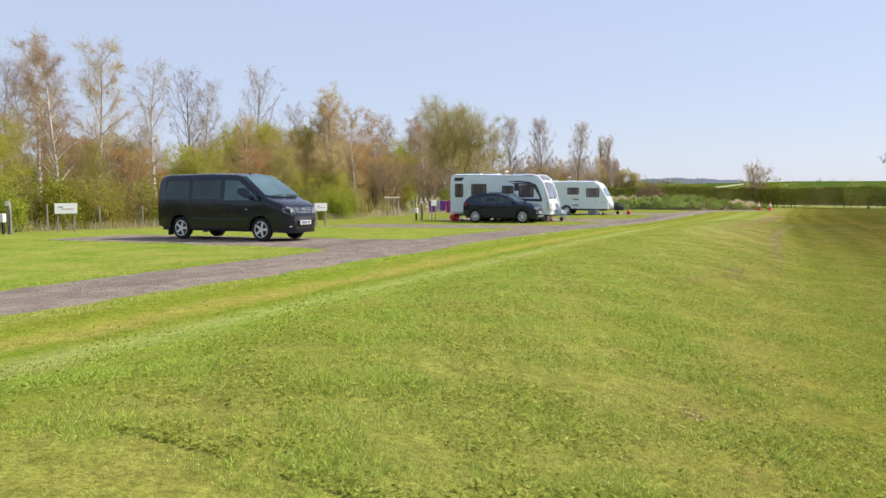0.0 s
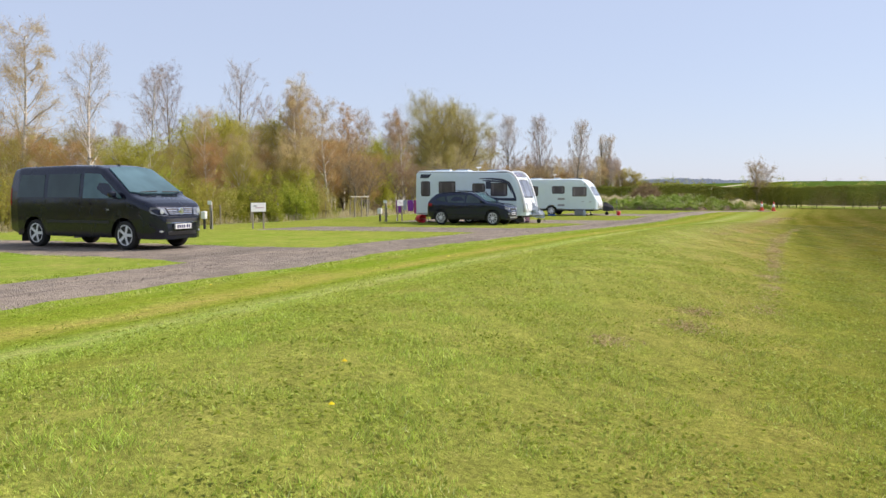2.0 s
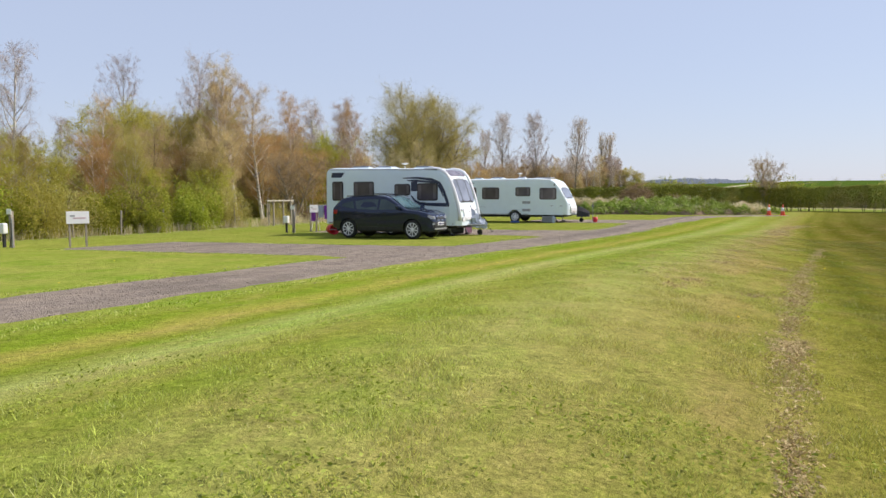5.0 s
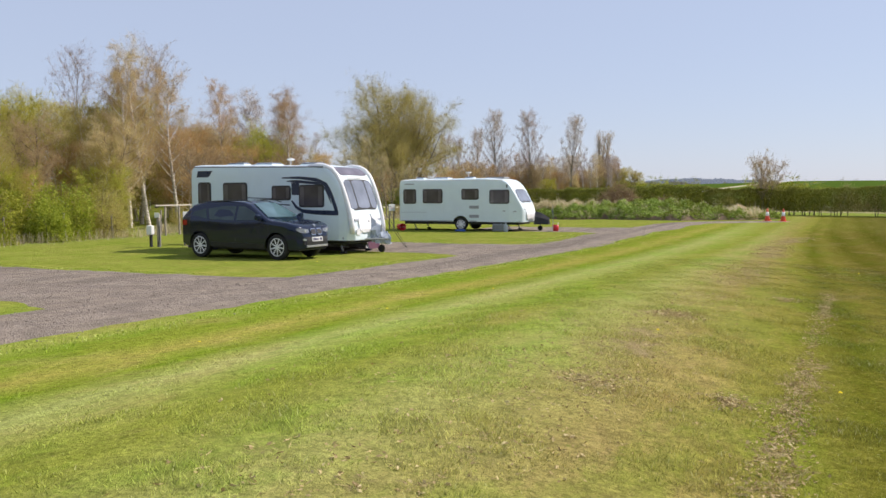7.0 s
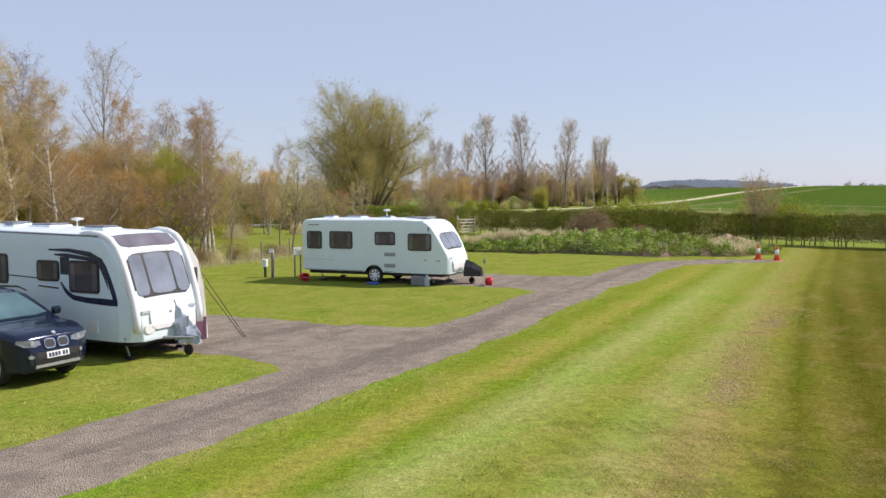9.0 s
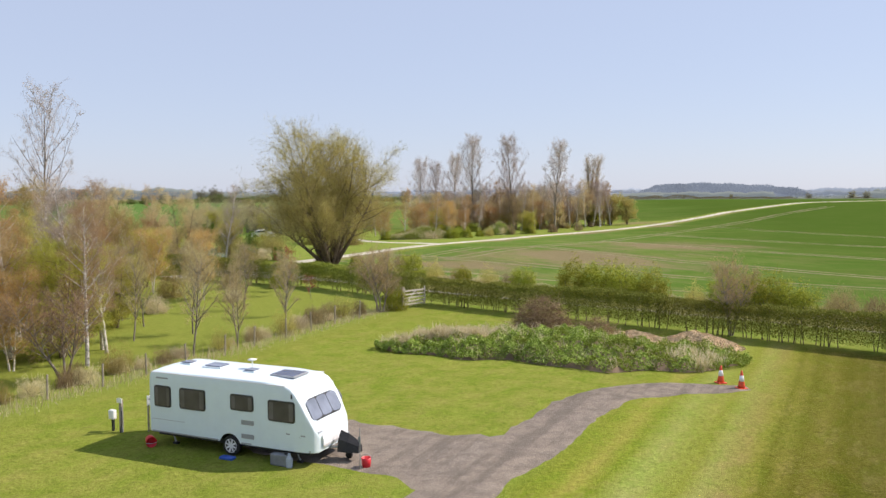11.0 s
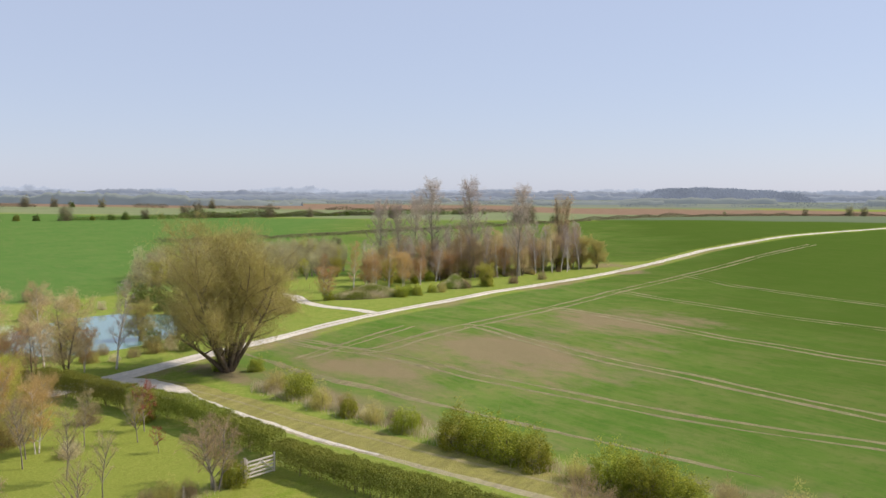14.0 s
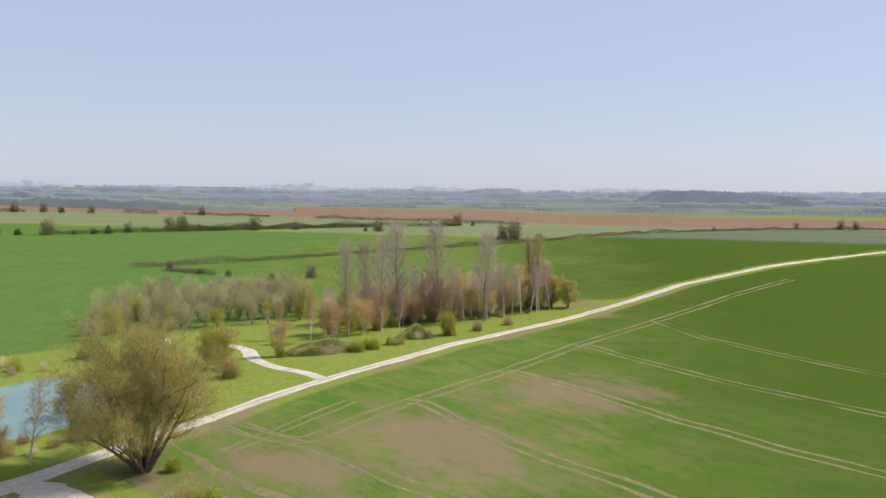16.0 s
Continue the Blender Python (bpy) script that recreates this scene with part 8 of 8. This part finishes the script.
    ring = [[bm.verts.new((3.42 + dx, c * wd, 0.3 + t * hh)) for c, t in ((-1, 0), (-0.7, 0.6), (0, 1), (0.7, 0.6), (1, 0))] for dx, wd, hh in ((-0.06, 0.26, 0.62), (0.25, 0.24, 0.52), (0.6, 0.14, 0.32))]
    for a, b in zip(ring, ring[1:]):
        for i in range(4):
            bm.faces.new((a[i], a[i + 1], b[i + 1], b[i]))
    bm.faces.new(ring[0])
    bm.faces.new(ring[-1][::-1])
    part("hitch_cover", bm, DARK_COVER, v, "black hitch cover")
    part("spare_cover", lathe(bmesh.new(), [(0.004, -0.06), (0.30, -0.06), (0.34, 0), (0.30, 0.06), (0.004, 0.06)], "y", 20, Matrix.Translation((2.35, 1.2, 1.55))), GREY_PLASTIC, v, "dark grey round cover on the far side")


def on_caravan(x, y, ox, oy, deg):
    c, s_ = math.cos(radians(deg)), math.sin(radians(deg))
    return ox + x * c - y * s_, oy + x * s_ + y * c


def bucket(x, y, r, h, mat, label, name="bucket", cat="bucket", lying=False):
    m = pose(x, y, gz(x, y) + (r if lying else 0), 90 if lying else 0, 0, 30 if lying else 0)
    b = thing(name, 0, 0, 0, 0, label, cat)
    b.matrix_world = m
    z0 = -h / 2 if lying else 0
    part("shell", lathe(bmesh.new(), [(r * 0.82, z0), (r * 0.92, z0 + h * 0.5), (r, z0 + h), (r * 0.93, z0 + h), (r * 0.8, z0 + 0.02), (0.004, z0 + 0.02)], "z", 20), mat, b, smooth=True)
    bm = bmesh.new()
    pts = [(r * math.cos(a), 0, z0 + h + 0.75 * r * math.sin(a)) for a in np.linspace(0, math.pi, 9)]
    for p, q in zip(pts, pts[1:]):
        rod(bm, p, q, 0.008, 0.008, 5)
    part("handle", bm, STEEL, b)


def cone(x, y):
    c = thing("traffic_cone", x, y, gz(x, y), 15, "orange traffic cone with white band on the gravel road end", "traffic cone", "traffic cones")
    part("base", box(bmesh.new(), -0.2, 0.2, -0.2, 0.2, 0.0, 0.045, 0.012), ORANGE, c)
    prof = lambda z: 0.155 - 0.128 * z / 0.75
    part("shaft", lathe(bmesh.new(), [(prof(z), z + 0.04) for z in (0, 0.12, 0.28, 0.5, 0.72)] + [(0.02, 0.765)], "z", 20), ORANGE, c, smooth=True)
    part("band", lathe(bmesh.new(), [(prof(z) + 0.004, z + 0.04) for z in (0.28, 0.4, 0.52)], "z", 20), WHITE, c, "white reflective band", smooth=True)


def sign(x, y, deg, w=0.86, h=0.38, top=1.10, group="pitch signs", label="white pitch sign board on two wooden posts"):
    s = thing("sign", x, y, gz(x, y), deg, label, "sign", group)
    for u in (-w * 0.36, w * 0.36):
        part("post", box(bmesh.new(), u - 0.028, u + 0.028, -0.028, 0.028, -0.25, top - 0.05, 0.006), WOOD, s)
    b = part("board", box(bmesh.new(), -w / 2, w / 2, -0.055, -0.03, top - h, top, 0.006), SIGN_WHITE, s)
    part("print_bar", box(bmesh.new(), -w * 0.34, -w * 0.12, -0.060, -0.055, top - h * 0.42, top - h * 0.30), GREY_DECAL, b)
    part("print_bar", box(bmesh.new(), -w * 0.20, w * 0.34, -0.060, -0.055, top - h * 0.60, top - h * 0.50), INK_FADED, b)


def service_post(x, y, deg):
    p = thing("service_post", x, y, gz(x, y), deg, "timber hook-up post with white socket box and number tag", "hook-up post", "hook-up posts")
    part("post", box(bmesh.new(), -0.05, 0.05, -0.05, 0.05, -0.3, 1.12, 0.008), WOOD, p)
    part("pipe", rod(bmesh.new(), (0.07, -0.03, 0.0), (0.07, -0.03, 0.9), 0.018), STEEL, p)
    part("number_tag", box(bmesh.new(), -0.12, 0.10, -0.075, -0.055, 1.02, 1.19, 0.006), SIGN_WHITE, p)
    b = part("socket_post", box(bmesh.new(), -0.42, -0.34, -0.04, 0.04, -0.3, 0.5, 0.006), BLACK, p)
    part("socket_box", box(bmesh.new(), -0.50, -0.26, -0.10, 0.06, 0.42, 0.74, 0.03), WHITE, b)
    part("cable", rod(rod(bmesh.new(), (0.07, -0.06, 0.75), (0.13, -0.10, 0.35), 0.014), (0.13, -0.10, 0.35), (0.05, -0.12, 0.02), 0.014), BLACK, p)


def airer(x, y, deg):
    a = thing("clothes_airer", x, y, gz(x, y), deg, "folding clothes airer hung with purple and pink towels", "clothes airer")
    for u in (-0.75, 0.75):
        part("leg", rod(rod(bmesh.new(), (u, -0.35, 0), (u, 0.05, 1.15), 0.014), (u, 0.35, 0), (u, -0.05, 1.15), 0.014), WHITE, a)
    for v in (-0.3, 0.0, 0.3):
        part("rail", rod(bmesh.new(), (-0.85, v, 1.15), (0.85, v, 1.15), 0.010), WHITE, a)
    for u0, u1, mat, d in ((-0.80, -0.42, PURPLE, 0.72), (-0.38, -0.10, COVER, 0.55), (-0.05, 0.32, PURPLE, 0.62), (0.36, 0.80, MAGENTA, 0.75)):
        bm = bmesh.new()
        g = [[bm.verts.new((u0 + (u1 - u0) * i / 5, -0.315 - 0.02 * math.sin(3 * i + j), 1.165 - d * j / 5)) for i in range(6)] for j in range(6)]
        g2 = [[bm.verts.new((q.co.x, q.co.y + 0.012, q.co.z)) for q in r] for r in g]
        for j in range(5):
            for i in range(5):
                bm.faces.new((g[j][i], g[j][i + 1], g[j + 1][i + 1], g[j + 1][i]))
                bm.faces.new((g2[j][i], g2[j + 1][i], g2[j + 1][i + 1], g2[j][i + 1]))
        part("towel", bm, mat, a)


def fence():
    """Post and wire fence between the camp and the orchard meadow."""
    f = thing("fence", *lane(8, -28.4), gz(*lane(8, -28.4)), 0, "weathered post and wire fence with dry grass at its foot", "fence")
    inv = f.matrix_world.inverted()
    posts = []
    k = 0
    s = -2.0
    while s < 89:
        x, y = lane(s, -28.4 + 0.12 * math.sin(s))
        posts.append((x, y, gz(x, y)))
        h = 1.05 + 0.08 * math.sin(7.3 * s)
        tilt = 0.05 * math.sin(3.1 * s)
        bm = rod(bmesh.new(), (x, y, gz(x, y) - 0.2), (x + tilt, y, gz(x, y) + h), 0.045, 0.04, 7)
        ob = part("post", bm, WOOD, f)
        ob.matrix_parent_inverse = inv
        s += 2.6 + 0.25 * math.sin(5 * s)
    for z in (0.35, 0.68, 0.98):
        bm = bmesh.new()
        for a, b in zip(posts, posts[1:]):
            rod(bm, (a[0], a[1], a[2] + z), (b[0], b[1], b[2] + z), 0.0016, 0.0016, 3)
        ob = part("wire", bm, ROPE, f)
        ob.matrix_parent_inverse = inv
    # wooden rail frame set into the fence
    x, y = -3.6, 58.4
    r = thing("rail_frame", x, y, gz(x, y), 65, "pale timber rail on two posts beside the fence", "rail")
    for u in (-0.75, 0.1, 0.8):
        part("post", box(bmesh.new(), u - 0.035, u + 0.035, -0.035, 0.035, -0.2, 1.34, 0.008), WOOD, r)
    part("rail", box(bmesh.new(), -1.35, 1.0, -0.06, -0.0, 1.30, 1.36, 0.008), PALEWOOD, r)


def gate(x, y, deg):
    g = thing("field_gate", x, y, gz(x, y), deg, "pale timber five-bar field gate standing ajar", "gate")
    for z in (0.28, 0.50, 0.74, 0.98, 1.22):
        part("bar", box(bmesh.new(), 0.0, 2.1, -0.022, 0.022, z - 0.045, z + 0.045, 0.006), PALEWOOD, g)
    for u in (0.04, 2.06):
        part("stile", box(bmesh.new(), u - 0.045, u + 0.045, -0.035, 0.035, 0.18, 1.42, 0.006), PALEWOOD, g)
    part("brace", rod(bmesh.new(), (0.1, -0.04, 0.28), (1.06, -0.04, 1.2), 0.035, 0.035, 6), PALEWOOD, g)
    part("brace", rod(bmesh.new(), (2.0, -0.04, 0.28), (1.06, -0.04, 1.2), 0.035, 0.035, 6), PALEWOOD, g)
    part("hanging_post", box(bmesh.new(), -0.22, -0.05, -0.09, 0.09, -0.3, 1.55, 0.012), WOOD, g)


def pond():
    n = 48
    a = np.linspace(0, 2 * np.pi, n, endpoint=False)
    r = 1 + 0.10 * np.sin(2 * a + 1) + 0.07 * np.sin(3 * a) + 0.03 * np.sin(7 * a)
    x, y = -21 + 11.5 * r * np.cos(a), 143 + 17.0 * r * np.sin(a)
    V = np.r_[[(-21, 143, -0.10)], np.c_[x, y, np.full(n, -0.10)]]
    F = [(0, 1 + i, 1 + (i + 1) % n) for i in range(n)]
    k = Mat("pond_water", 0.08, 0, 0.6)
    k.color(k.ramp(k.noise(0.15, 3, 0.5), (0.3, (0.11, 0.21, 0.18)), (0.7, (0.15, 0.265, 0.23))))
    k.bump(k.noise(3.0, 3, 0.6), 0.12, 0.02)
    tagged(link("water", mesh_of("water", V, np.array(F)), k.m), "still blue-green pond reflecting the sky", "water", kind="structure")


def far_car(x, y, deg):
    s = Shape(tops=[(-3.4, 0.6), (-3.3, 0.95), (-2.7, 1.2), (-2.2, 1.42), (-1.2, 1.44), (-0.4, 1.15), (0.0, 0.98), (0.6, 0.85), (0.75, 0.55), (0.74, 0.4)], plan=[(-3.4, 0.7), (-3.0, 0.85), (0.2, 0.86), (0.76, 0.6)],
              sill=[(-3.4, 0.3), (0.8, 0.28)], arches=(0.0, -2.6), belt=0.92, roof=1.45, tumble=0.25, rr=0.1, stations=30, arch_r=0.36, axle=0.31)
    v = thing("car", x, y, gz(x, y) + 0.02, deg, "white hatchback parked behind the willow", "car")
    part("body", s.body(bmesh.new()), SHELL_FRONT, v, smooth=True)
    for xx in (0.0, -2.6):
        for yy, o in ((-0.74, -1), (0.74, 1)):
            wheel(v, xx, yy, 0.31, 0.18, o)
    for fn in (s.right, s.left):
        outline_panel("side_window", v, GLASS, fn, [(-0.3, 0.96), (-2.9, 1.0), (-2.2, 1.34), (-1.2, 1.36)], 0.01)
    panel("windscreen", v, GLASS, s.top, -1.05, -0.1, -0.6, 0.6, 0.008)
    panel("rear_screen", v, GLASS, s.top, -2.75, -2.25, -0.6, 0.6, 0.008)


van()
suv()
caravan_one()
caravan_two()
for p in ((27.35, 70.7), (27.9, 69.7)):
    cone(*p)
bx, by = on_caravan(-3.05, -1.25, 9.55, 61.55, -21.5)
bucket(bx, by, 0.17, 0.42, RED, "red rolling water barrel lying by the caravan", "water_barrel", "barrel", True)
bx, by = on_caravan(4.42, -0.35, 9.55, 61.55, -21.5)
bucket(bx, by, 0.15, 0.30, RED, "red bucket beside the hitch")
bx, by = on_caravan(-2.9, -1.15, 3.78, 47.9, -25)
bucket(bx, by, 0.22, 0.5, RED, "red water barrel behind the caravan", "water_barrel", "barrel", True)
bx, by = on_caravan(0.1, -1.35, 9.55, 61.55, -21.5)
q = thing("mat", bx, by, gz(bx, by), -21.5, "blue plastic basin under the caravan wheel", "basin")
part("tray", box(bmesh.new(), -0.24, 0.24, -0.12, 0.12, 0.0, 0.08, 0.02), BLUE, q)
bx, by = on_caravan(1.95, -1.2, 9.55, 61.55, -21.5)
q = thing("waste_tank", bx, by, gz(bx, by), -21.5, "grey waste water container beside the caravan", "container")
part("tank", box(bmesh.new(), -0.3, 0.3, -0.12, 0.12, 0.0, 0.36, 0.04), GREY_PLASTIC, q)
part("cap", rod(bmesh.new(), (0.2, 0, 0.35), (0.2, 0, 0.42), 0.05), BLACK, q)
bx, by = on_caravan(2.3, -1.25, 9.55, 61.55, -21.5)
q = thing("water_bottle", bx, by, gz(bx, by), 0, "clear blue water bottle standing on the ground", "bottle")
part("bottle", lathe(bmesh.new(), [(0.09, 0), (0.10, 0.03), (0.10, 0.26), (0.04, 0.36), (0.04, 0.42), (0.004, 0.42)], "z", 14), COVER, q)
bx, by = on_caravan(4.36, -0.62, 9.55, 61.55, -21.5)
q = thing("stake", bx, by, gz(bx, by), 0, "thin dark stake with a white tag", "stake")
part("rod", rod(bmesh.new(), (0, 0, -0.1), (0, 0, 1.25), 0.012), STEEL, q)
part("tag", box(bmesh.new(), -0.06, 0.02, -0.012, 0.012, 0.85, 1.0, 0.004), GREY_PLASTIC, q)
sign(-14.0, 30.3, 35, 0.78)
sign(-5.9, 39.3, 35, 0.66)
sign(5.65, 63.2, 35, 0.36, 0.34, 1.25)
sign(-0.6, 50.9, 35, 0.40, 0.34, 1.2)
service_post(-15.4, 29.0, -27)
service_post(-7.8, 39.0, -27)
service_post(-1.3, 49.9, -25)
service_post(4.65, 63.0, -22)
airer(0.0, 51.6, -25)
fence()
gate(12.05, 91.45, 50)
pond()
far_car(-19.0, 180.0, 10)
